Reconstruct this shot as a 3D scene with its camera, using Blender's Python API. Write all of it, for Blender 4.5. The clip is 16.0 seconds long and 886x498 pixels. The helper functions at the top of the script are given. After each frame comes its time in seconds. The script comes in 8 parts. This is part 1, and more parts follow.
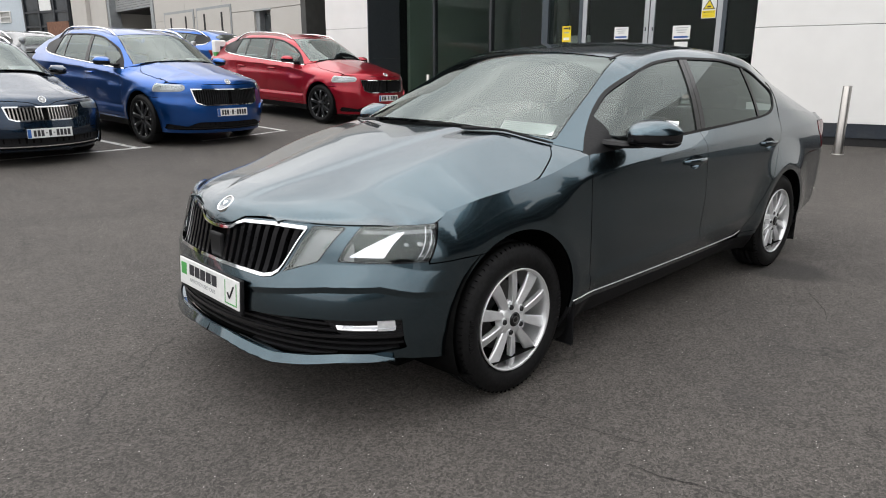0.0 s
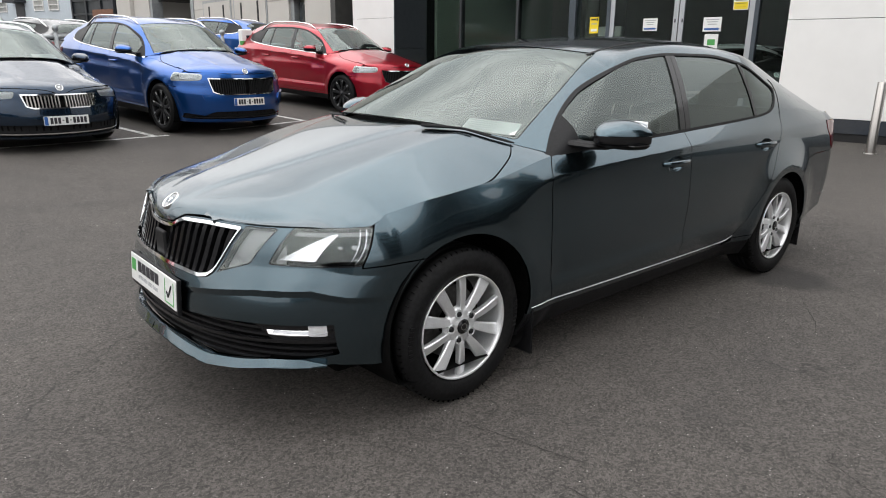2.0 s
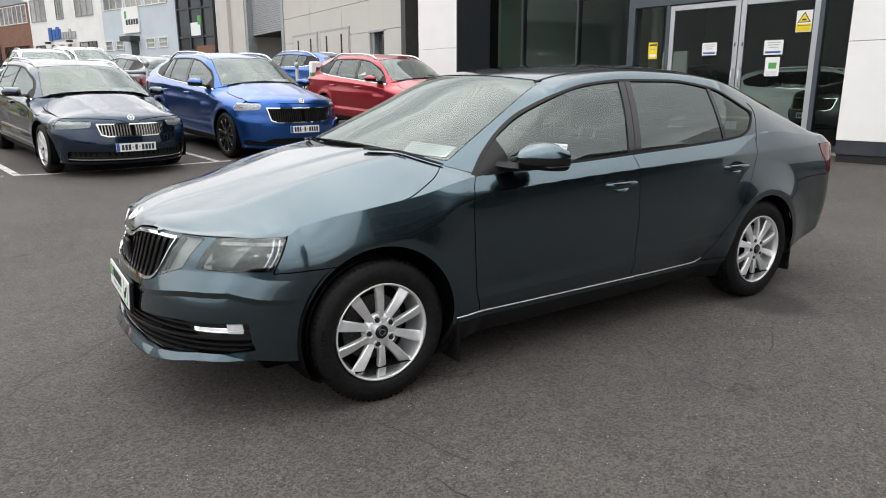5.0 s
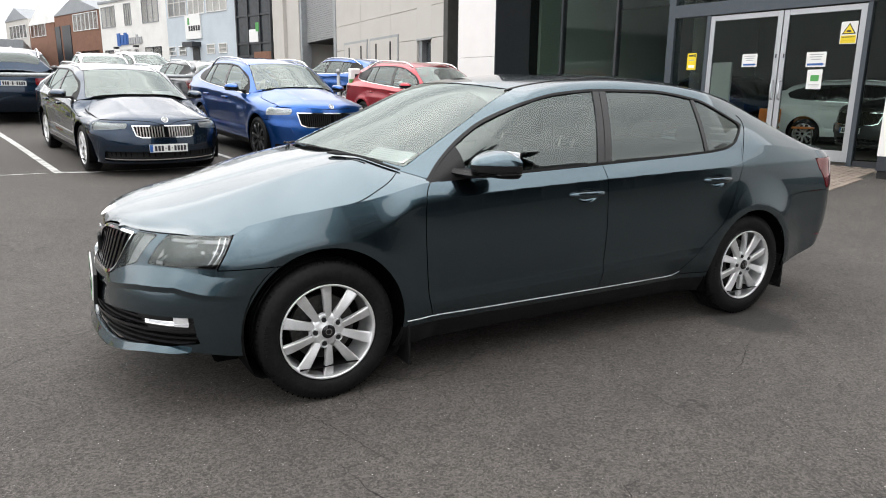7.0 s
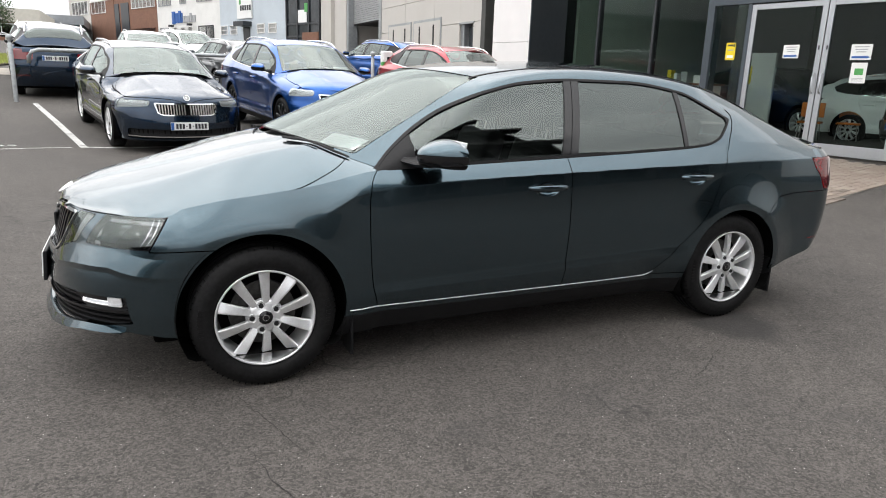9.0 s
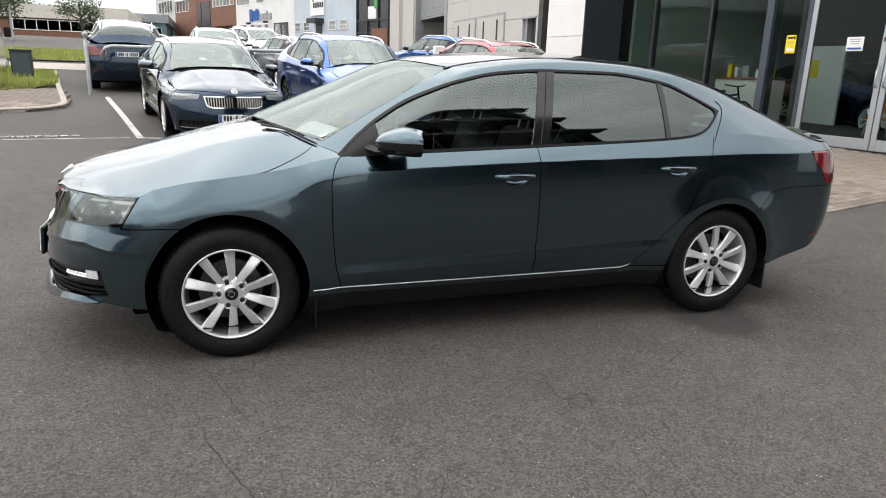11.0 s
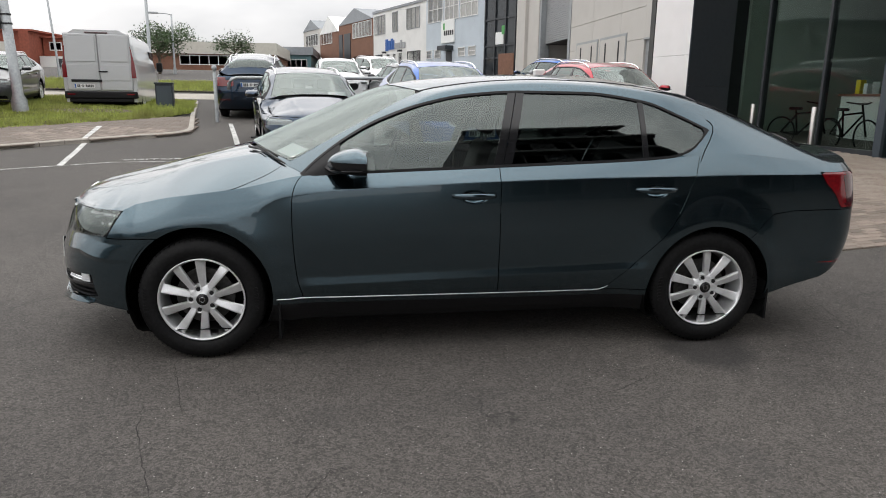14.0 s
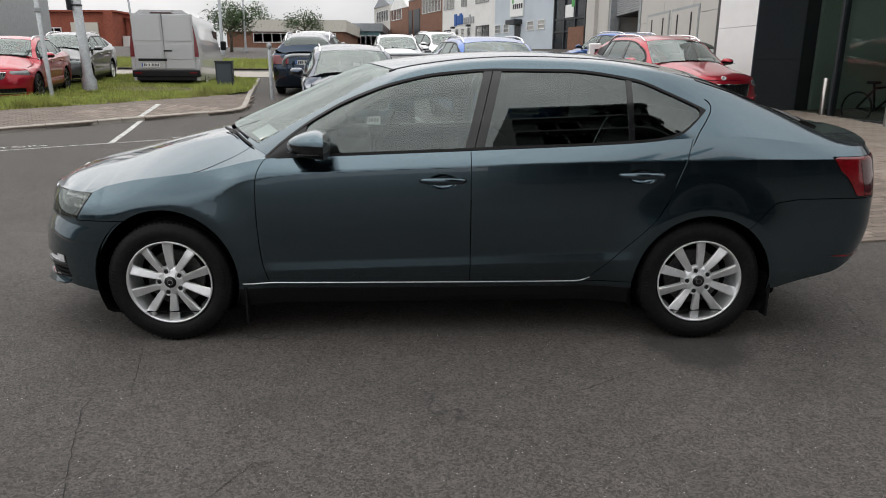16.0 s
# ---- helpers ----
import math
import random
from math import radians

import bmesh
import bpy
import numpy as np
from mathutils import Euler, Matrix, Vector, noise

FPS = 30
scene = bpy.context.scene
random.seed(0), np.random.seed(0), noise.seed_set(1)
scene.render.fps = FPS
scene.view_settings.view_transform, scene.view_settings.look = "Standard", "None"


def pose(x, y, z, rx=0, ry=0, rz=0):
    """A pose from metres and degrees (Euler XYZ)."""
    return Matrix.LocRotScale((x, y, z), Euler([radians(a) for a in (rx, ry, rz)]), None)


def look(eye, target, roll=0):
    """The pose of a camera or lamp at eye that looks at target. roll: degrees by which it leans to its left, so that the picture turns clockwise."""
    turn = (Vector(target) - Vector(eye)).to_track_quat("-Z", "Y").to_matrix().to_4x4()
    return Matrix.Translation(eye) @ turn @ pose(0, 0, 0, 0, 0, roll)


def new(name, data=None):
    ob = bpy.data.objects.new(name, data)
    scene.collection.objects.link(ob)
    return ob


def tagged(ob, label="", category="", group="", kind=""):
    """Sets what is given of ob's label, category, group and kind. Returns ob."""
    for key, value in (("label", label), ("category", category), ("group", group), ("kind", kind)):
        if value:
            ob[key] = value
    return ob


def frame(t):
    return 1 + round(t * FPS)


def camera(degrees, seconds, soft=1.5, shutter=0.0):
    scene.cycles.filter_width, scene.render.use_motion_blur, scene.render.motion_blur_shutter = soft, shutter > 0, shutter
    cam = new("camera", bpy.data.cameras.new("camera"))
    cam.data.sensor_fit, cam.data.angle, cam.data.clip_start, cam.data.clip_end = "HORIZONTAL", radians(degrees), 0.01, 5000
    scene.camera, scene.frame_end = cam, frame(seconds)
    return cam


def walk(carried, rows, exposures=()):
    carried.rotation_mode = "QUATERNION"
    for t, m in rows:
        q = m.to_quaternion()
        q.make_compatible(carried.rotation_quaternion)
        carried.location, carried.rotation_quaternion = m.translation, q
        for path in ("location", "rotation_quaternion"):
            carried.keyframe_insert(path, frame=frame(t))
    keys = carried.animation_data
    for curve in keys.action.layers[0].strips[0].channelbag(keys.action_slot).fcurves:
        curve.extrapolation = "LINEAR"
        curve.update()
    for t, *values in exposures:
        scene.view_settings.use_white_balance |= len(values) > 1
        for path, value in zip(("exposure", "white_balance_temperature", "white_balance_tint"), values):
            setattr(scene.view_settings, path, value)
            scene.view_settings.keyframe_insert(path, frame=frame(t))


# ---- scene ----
cam = camera(66.8, 16.0, soft=1.0)
PATH = [
    (0, (-1.982, -2.522, 1.295), (-0.646, -1.126, 0.779), 0.1),
    (0.5, (-1.939, -2.648, 1.284), (-0.605, -1.26, 0.74), -0.5),
    (1, (-1.86, -2.699, 1.285), (-0.494, -1.343, 0.742), -0.2),
    (1.5, (-1.733, -2.691, 1.293), (-0.441, -1.259, 0.764), 0.3),
    (2, (-1.652, -2.677, 1.321), (-0.401, -1.215, 0.777), 0.6),
    (2.5, (-1.587, -2.768, 1.32), (-0.386, -1.254, 0.804), -0.4),
    (3, (-1.509, -2.95, 1.323), (-0.348, -1.393, 0.846), -0.3),
    (3.5, (-1.464, -3.061, 1.318), (-0.309, -1.488, 0.883), 0.0),
    (4, (-1.416, -3.115, 1.318), (-0.276, -1.533, 0.872), -0.1),
    (6.5, (-0.962, -3.515, 1.344), (-0.027, -1.811, 0.873), 0.4),
    (7, (-0.885, -3.538, 1.325), (0.045, -1.825, 0.877), 0.6),
    (7.5, (-0.733, -3.518, 1.327), (0.182, -1.802, 0.861), 0.9),
    (8, (-0.652, -3.54, 1.347), (0.23, -1.812, 0.863), 1.0),
    (10.5, (-0.119, -3.886, 1.343), (0.555, -2.073, 0.834), 2.5),
    (11, (-0.023, -3.949, 1.337), (0.596, -2.118, 0.825), 1.9),
    (11.5, (0.137, -4.125, 1.336), (0.703, -2.272, 0.842), 2.1),
    (12, (0.247, -4.197, 1.333), (0.749, -2.325, 0.839), 0.9),
    (12.5, (0.381, -4.181, 1.319), (0.888, -2.307, 0.836), 1.5),
    (13, (0.506, -4.133, 1.35), (0.928, -2.239, 0.865), 1.3),
    (13.5, (0.6, -4.139, 1.348), (0.933, -2.226, 0.867), 0.7),
    (14, (0.8, -4.241, 1.351), (1.042, -2.308, 0.896), 0.7),
    (14.5, (0.936, -4.292, 1.353), (1.082, -2.357, 0.871), 0.3),
    (15, (1.059, -4.234, 1.347), (1.145, -2.299, 0.851), 1.2),
    (15.5, (1.192, -4.132, 1.372), (1.257, -2.199, 0.865), 0.9),
    (16, (1.318, -4.128, 1.37), (1.353, -2.198, 0.847), 0.2),
]
walk(cam, [(t, look(eye, target, roll)) for t, eye, target, roll in PATH],
     exposures=[(0, -0.22), (4, -0.2), (6.5, 0.08), (8, 0.07), (10.5, 0.08), (11.5, 0.07), (12.5, -0.16), (13.5, -0.3), (15, -0.53), (16, -0.55)])

# ---- world, sun, exposure ----
scene.view_settings.exposure = 0.0
SUN_EL, SUN_AZ = 58.0, 300.0
world = bpy.data.worlds.new("overcast_sky")
scene.world = world
world.use_nodes = True
wn, wl = world.node_tree.nodes, world.node_tree.links
wn.clear()
sky = wn.new("ShaderNodeTexSky")
sky.sky_type = 'NISHITA'
sky.sun_disc = False
sky.sun_elevation, sky.sun_rotation = radians(SUN_EL), radians(SUN_AZ)
sky.air_density, sky.dust_density, sky.ozone_density = 1.0, 4.0, 1.0
# a cloud deck lies over the clear sky: soft grey noise mixed on top of it
wco = wn.new("ShaderNodeTexCoord")
wmap = wn.new("ShaderNodeMapping")
wmap.inputs["Scale"].default_value = (1.0, 1.0, 2.6)
wnoise = wn.new("ShaderNodeTexNoise")
wnoise.inputs["Scale"].default_value = 2.2
wnoise.inputs["Detail"].default_value = 5.0
wnoise.inputs["Roughness"].default_value = 0.55
wramp = wn.new("ShaderNodeValToRGB")
wramp.color_ramp.elements[0].position, wramp.color_ramp.elements[0].color = 0.34, (15.4, 15.6, 16.0, 1)
wramp.color_ramp.elements[1].position, wramp.color_ramp.elements[1].color = 0.66, (25.4, 25.0, 24.9, 1)
wmix = wn.new("ShaderNodeMixRGB")
wmix.inputs["Fac"].default_value = 0.93
wbg = wn.new("ShaderNodeBackground")
wbg.inputs["Strength"].default_value = 0.086
wout = wn.new("ShaderNodeOutputWorld")
wl.new(wco.outputs["Generated"], wmap.inputs["Vector"])
wl.new(wmap.outputs["Vector"], wnoise.inputs["Vector"])
wl.new(wnoise.outputs["Fac"], wramp.inputs["Fac"])
wl.new(sky.outputs["Color"], wmix.inputs["Color1"])
# an overcast sky is darker towards the horizon
wsep = wn.new("ShaderNodeSeparateXYZ")
wgrad = wn.new("ShaderNodeMapRange")
wgrad.inputs["From Min"].default_value, wgrad.inputs["From Max"].default_value = 0.0, 0.9
wgrad.inputs["To Min"].default_value, wgrad.inputs["To Max"].default_value = 0.64, 1.55
wmul = wn.new("ShaderNodeMixRGB")
wmul.blend_type = 'MULTIPLY'
wmul.inputs["Fac"].default_value = 1.0
wl.new(wco.outputs["Generated"], wsep.inputs["Vector"])
wl.new(wsep.outputs["Z"], wgrad.inputs["Value"])
wl.new(wramp.outputs["Color"], wmul.inputs["Color1"])
wl.new(wgrad.outputs["Result"], wmul.inputs["Color2"])
wl.new(wmul.outputs["Color"], wmix.inputs["Color2"])
wl.new(wmix.outputs["Color"], wbg.inputs["Color"])
wl.new(wbg.outputs["Background"], wout.inputs["Surface"])
sun_data = bpy.data.lights.new("sun", 'SUN')
sun_data.energy, sun_data.angle, sun_data.color = 1.1, radians(100), (1.0, 0.97, 0.93)
sun = new("sun", sun_data)
saz = radians(SUN_AZ)
sun.matrix_world = look((0, 0, 40), (-40 * math.sin(saz) / math.tan(radians(SUN_EL)), -40 * math.cos(saz) / math.tan(radians(SUN_EL)), 0))


# ---- materials ----
def mat(name, color, rough=0.5, metal=0.0, coat=0.0, grain=0.0, scale=40.0, bump=0.0, spec=0.5, stain=0.0, stain_scale=1.5, stain_color=None, alpha_noise=0.0, vary=0.0, coat_rough=0.03, coat_ior=1.5):
    """A principled material with grain, stains and bump at two scales, in object space."""
    m = bpy.data.materials.new(name)
    m.use_nodes = True
    n, l = m.node_tree.nodes, m.node_tree.links
    p = n["Principled BSDF"]
    p.inputs["Roughness"].default_value = rough
    p.inputs["Metallic"].default_value = metal
    p.inputs["Specular IOR Level"].default_value = spec
    p.inputs["Coat Weight"].default_value = coat
    p.inputs["Coat Roughness"].default_value = coat_rough
    p.inputs["Coat IOR"].default_value = coat_ior
    p.inputs["Base Color"].default_value = (*color, 1)
    co = n.new("ShaderNodeTexCoord")
    last = None
    if grain or bump:
        t = n.new("ShaderNodeTexNoise")
        t.inputs["Scale"].default_value = scale
        t.inputs["Detail"].default_value = 4
        l.new(co.outputs["Object"], t.inputs["Vector"])
    if grain:
        r = n.new("ShaderNodeValToRGB")
        lo, hi = [max(0, c * (1 - grain)) for c in color], [min(1, c * (1 + grain)) for c in color]
        r.color_ramp.elements[0].position, r.color_ramp.elements[0].color = 0.3, (*lo, 1)
        r.color_ramp.elements[1].position, r.color_ramp.elements[1].color = 0.7, (*hi, 1)
        l.new(t.outputs["Fac"], r.inputs["Fac"])
        last = r.outputs["Color"]
    if stain:
        t2 = n.new("ShaderNodeTexNoise")
        t2.inputs["Scale"].default_value = stain_scale
        t2.inputs["Detail"].default_value = 6
        l.new(co.outputs["Object"], t2.inputs["Vector"])
        r2 = n.new("ShaderNodeMapRange")
        r2.inputs["From Min"].default_value, r2.inputs["From Max"].default_value = 0.45, 0.7
        r2.inputs["To Max"].default_value = stain
        l.new(t2.outputs["Fac"], r2.inputs["Value"])
        mx = n.new("ShaderNodeMixRGB")
        mx.inputs["Color1"].default_value = (*color, 1)
        mx.inputs["Color2"].default_value = (*(stain_color or [c * 0.5 for c in color]), 1)
        l.new(r2.outputs["Result"], mx.inputs["Fac"])
        if last:
            l.new(last, mx.inputs["Color1"])
        last = mx.outputs["Color"]
    if vary:
        oi = n.new("ShaderNodeObjectInfo")
        mr = n.new("ShaderNodeMapRange")
        mr.inputs["To Min"].default_value, mr.inputs["To Max"].default_value = 1 - vary, 1 + vary
        l.new(oi.outputs["Random"], mr.inputs["Value"])
        mu = n.new("ShaderNodeMixRGB")
        mu.blend_type = 'MULTIPLY'
        mu.inputs["Fac"].default_value = 1
        mu.inputs["Color1"].default_value = (*color, 1)
        if last:
            l.new(last, mu.inputs["Color1"])
        l.new(mr.outputs["Result"], mu.inputs["Color2"])
        last = mu.outputs["Color"]
    if last:
        l.new(last, p.inputs["Base Color"])
    if bump:
        b = n.new("ShaderNodeBump")
        b.inputs["Strength"].default_value = bump
        b.inputs["Distance"].default_value = 0.01
        l.new(t.outputs["Fac"], b.inputs["Height"])
        l.new(b.outputs["Normal"], p.inputs["Normal"])
    return m


def glass_mat(name, tint, rough=0.0, ior=1.8):
    """Thin glass: what lies behind it shows tinted, and it reflects by Fresnel."""
    m = bpy.data.materials.new(name)
    m.use_nodes = True
    n, l = m.node_tree.nodes, m.node_tree.links
    n.clear()
    out, mix, fr = n.new("ShaderNodeOutputMaterial"), n.new("ShaderNodeMixShader"), n.new("ShaderNodeFresnel")
    tr, gl = n.new("ShaderNodeBsdfTransparent"), n.new("ShaderNodeBsdfGlossy")
    fr.inputs["IOR"].default_value = ior
    tr.inputs["Color"].default_value = (*tint, 1)
    gl.inputs["Roughness"].default_value = rough
    gl.inputs["Color"].default_value = (0.86, 0.95, 0.92, 1)
    l.new(fr.outputs["Fac"], mix.inputs["Fac"])
    l.new(tr.outputs["BSDF"], mix.inputs[1])
    l.new(gl.outputs["BSDF"], mix.inputs[2])
    l.new(mix.outputs["Shader"], out.inputs["Surface"])
    return m


def paint_mat(name, color, flake=0.25, rough=0.32, metal=0.55, ior=1.45):
    """Metallic car paint under clear coat, with fine flakes and a little road dust."""
    m = mat(name, color, rough=rough, metal=metal, coat=1.0, grain=flake, scale=900.0, coat_rough=0.025, coat_ior=ior)
    return m


PAINT_GREY = paint_mat("quartz_grey_paint", (0.058, 0.093, 0.113), metal=1.0, rough=0.215, ior=1.5)
PAINT_NAVY = paint_mat("navy_paint", (0.008, 0.024, 0.050), metal=0.9, rough=0.26, ior=1.5)
PAINT_BLUE = paint_mat("race_blue_paint", (0.010, 0.085, 0.33), metal=0.85, rough=0.28)
PAINT_RED = paint_mat("velvet_red_paint", (0.34, 0.004, 0.018), metal=0.6, rough=0.3)
PAINT_WHITE = paint_mat("white_paint", (0.75, 0.76, 0.77), metal=0.0)
PAINT_SILVER = paint_mat("silver_paint", (0.50, 0.51, 0.52), metal=0.3)
PAINT_BLACK = paint_mat("black_paint", (0.012, 0.013, 0.015), metal=0.2)
PAINT_DARK = paint_mat("dark_grey_paint", (0.05, 0.055, 0.06), metal=0.4)
BLACK_RIB = mat("satin_black_ribs", (0.006, 0.006, 0.007), rough=0.22, spec=0.10, grain=0.2, scale=60)
BLACK_GLOSS = mat("gloss_black_plastic", (0.008, 0.008, 0.009), rough=0.12, grain=0.2, scale=60)
BLACK_TRIM = mat("matt_black_trim", (0.010, 0.010, 0.011), rough=0.5, spec=0.2, grain=0.3, scale=120, bump=0.08)
UNDERBODY = mat("underbody_black", (0.004, 0.004, 0.004), rough=0.9, spec=0.05, grain=0.4, scale=20)
RUBBER = mat("tyre_rubber", (0.009, 0.009, 0.0095), rough=0.55, spec=0.13, grain=0.35, scale=70, bump=0.1, stain=0.2, stain_scale=9, stain_color=(0.022, 0.021, 0.019))
BRAKE = mat("dull_brake_steel", (0.10, 0.098, 0.095), rough=0.45, metal=0.8, grain=0.3, scale=60)
ALLOY = mat("silver_alloy", (0.76, 0.77, 0.78), rough=0.28, metal=0.55, coat=0.5, grain=0.06, scale=200, stain=0.2, stain_scale=14, stain_color=(0.35, 0.34, 0.33))
ALLOY_DARK = mat("dark_alloy", (0.03, 0.031, 0.033), rough=0.35, metal=0.6, grain=0.2, scale=100)
CHROME = mat("chrome", (0.82, 0.83, 0.84), rough=0.06, metal=1.0, grain=0.03, scale=30)
STEEL = mat("brushed_steel", (0.40, 0.385, 0.365), rough=0.28, metal=1.0, grain=0.12, scale=160)
GALV = mat("galvanised_steel", (0.36, 0.38, 0.39), rough=0.5, metal=0.6, grain=0.15, scale=25, stain=0.3, stain_scale=6)
GLASS_SIDE = glass_mat("tinted_side_glass", (0.74, 0.81, 0.78), ior=1.95)
GLASS_REAR = glass_mat("privacy_glass", (0.20, 0.25, 0.24), ior=1.85)
GLASS_FRONT = glass_mat("windscreen_glass", (0.80, 0.86, 0.84), ior=2.15)
GLASS_CLEAR = glass_mat("lamp_lens", (0.93, 0.94, 0.95), ior=1.85)
GLASS_SHOP = glass_mat("showroom_glass", (0.80, 0.85, 0.83), ior=1.24)
LAMP_REFLECTOR = mat("lamp_reflector", (0.7, 0.71, 0.73), rough=0.14, metal=1.0, grain=0.08, scale=25)
LAMP_PALE = mat("pale_lamp_housing", (0.75, 0.76, 0.78), rough=0.3, metal=0.3, grain=0.2, scale=25)
LAMP_SOFT = mat("lamp_inner", (0.35, 0.36, 0.38), rough=0.3, metal=0.8, grain=0.15, scale=30)
LAMP_GREY = mat("lamp_housing", (0.60, 0.61, 0.62), rough=0.45, metal=0.1, grain=0.15, scale=40)
LAMP_RED = mat("tail_lamp_red", (0.15, 0.004, 0.007), rough=0.1, coat=1.0, grain=0.25, scale=55)
LAMP_DARKRED = mat("tail_lamp_dark_red", (0.055, 0.002, 0.004), rough=0.1, coat=1.0, grain=0.25, scale=55)
SEAT = mat("dark_seat_cloth", (0.03, 0.03, 0.032), rough=0.9, grain=0.35, scale=300, bump=0.15)
SEAT_GREY = mat("grey_seat_cloth", (0.10, 0.10, 0.105), rough=0.9, grain=0.3, scale=300, bump=0.15)
HEADLINER = mat("grey_headliner", (0.33, 0.33, 0.32), rough=0.95, grain=0.1, scale=200)
PAPER = mat("white_paper", (0.78, 0.79, 0.78), rough=0.7, grain=0.03, scale=30)
INK_BLUE = mat("blue_ink", (0.02, 0.10, 0.35), rough=0.6, grain=0.05, scale=30)
INK_DARK = mat("dark_ink", (0.02, 0.02, 0.025), rough=0.6, grain=0.05, scale=30)
INK_GREEN = mat("green_ink", (0.07, 0.33, 0.08), rough=0.5, grain=0.05, scale=30)
INK_GREY = mat("grey_ink", (0.35, 0.36, 0.37), rough=0.6, grain=0.05, scale=30)
SIGN_YELLOW = mat("yellow_sign", (0.80, 0.62, 0.015), rough=0.5, grain=0.05, scale=30)
PLATE_WHITE = mat("number_plate_white", (0.72, 0.73, 0.72), rough=0.35, grain=0.05, scale=60)


# ---- geometry helpers ----
def spline(pts):
    """A monotone cubic through (x, y) pairs; flat past both ends."""
    xs, ys = np.array([p[0] for p in pts], float), np.array([p[1] for p in pts], float)
    h = np.diff(xs)
    d = np.diff(ys) / h
    m = np.zeros(len(xs))
    m[1:-1] = np.where(d[:-1] * d[1:] > 0, 2 * d[:-1] * d[1:] / (d[:-1] + d[1:] + 1e-12), 0)
    m[0], m[-1] = d[0], d[-1]

    def at(x):
        x = np.clip(np.asarray(x, float), xs[0], xs[-1])
        i = np.clip(np.searchsorted(xs, x, side="right") - 1, 0, len(h) - 1)
        t = (x - xs[i]) / h[i]
        return (2 * t**3 - 3 * t**2 + 1) * ys[i] + (t**3 - 2 * t**2 + t) * h[i] * m[i] + (3 * t**2 - 2 * t**3) * ys[i + 1] + (t**3 - t**2) * h[i] * m[i + 1]
    return at


def linear(pts):
    xs, ys = [p[0] for p in pts], [p[1] for p in pts]
    return lambda x: np.interp(x, xs, ys)


def gz(x, y):
    """The yard falls gently towards the place where the grey car stands."""
    r = math.hypot(0.75 * (x - 1.3), y)
    u = min(r, 57.0) - 3
    return 0.0 if u < 0 else (0.01375 * u * u if u < 2 else 0.055 * (u - 1))


def link_mesh(name, verts, faces, material, parent=None, label="", smooth=True, normals=None):
    me = bpy.data.meshes.new(name)
    me.from_pydata([tuple(map(float, v)) for v in verts], [], faces)
    if smooth:
        me.polygons.foreach_set("use_smooth", [True] * len(me.polygons))
    if normals is not None:
        me.normals_split_custom_set([tuple(map(float, n)) for n in normals])
    me.materials.append(material)
    me.update()
    ob = new(name, me)
    if parent is not None:
        ob.parent = parent
    return tagged(ob, label)


def part(name, bm, material, parent=None, label="", smooth=False):
    """Links a bmesh as one mesh object under a thing or a part."""
    me = bpy.data.meshes.new(name)
    bm.normal_update()
    bm.to_mesh(me)
    bm.free()
    if smooth:
        me.polygons.foreach_set("use_smooth", [True] * len(me.polygons))
    me.materials.append(material)
    ob = new(name, me)
    if parent is not None:
        ob.parent = parent
    return tagged(ob, label)


def thing(name, m=None, label="", category="", group="", kind=""):
    ob = new(name)
    ob.empty_display_size = 0.1
    if m is not None:
        ob.matrix_world = m
    return tagged(ob, label, category, group, kind)


def box_bm(x0, x1, y0, y1, z0, z1, bevel=0.0, seg=2, bm=None):
    own = bmesh.new()
    bmesh.ops.create_cube(own, size=1.0)
    for v in own.verts:
        v.co = Vector(((x0 + x1) / 2 + v.co.x * (x1 - x0), (y0 + y1) / 2 + v.co.y * (y1 - y0), (z0 + z1) / 2 + v.co.z * (z1 - z0)))
    if bevel > 0:
        bmesh.ops.bevel(own, geom=list(own.edges), offset=bevel, segments=seg, affect='EDGES', profile=0.5)
    if bm is None:
        return own
    tmp = bpy.data.meshes.new("tmp")
    own.to_mesh(tmp)
    own.free()
    bm.from_mesh(tmp)
    bpy.data.meshes.remove(tmp)
    return bm


def move_bm(bm, m):
    bmesh.ops.transform(bm, matrix=m, verts=list(bm.verts))
    return bm


def lathe_bm(profile, n=48, axis='y', arc=360.0, closed=False):
    """Turns (r, h) pairs about an axis."""
    bm = bmesh.new()
    rings = []
    steps = n if arc >= 360 else n + 1
    for i in range(steps):
        a = radians(arc) * i / n
        c, s = math.cos(a), math.sin(a)
        ring = []
        for r, h in profile:
            co = (r * c, h, r * s) if axis == 'y' else ((r * c, r * s, h) if axis == 'z' else (h, r * c, r * s))
            ring.append(bm.verts.new(co))
        rings.append(ring)
    for i in range(n):
        a, b = rings[i], rings[(i + 1) % steps]
        for j in range(len(profile) - (0 if closed else 1)):
            k = (j + 1) % len(profile)
            try:
                bm.faces.new((a[j], a[k], b[k], b[j]))
            except ValueError:
                pass
    bmesh.ops.remove_doubles(bm, verts=list(bm.verts), dist=1e-5)
    bmesh.ops.recalc_face_normals(bm, faces=list(bm.faces))
    return bm


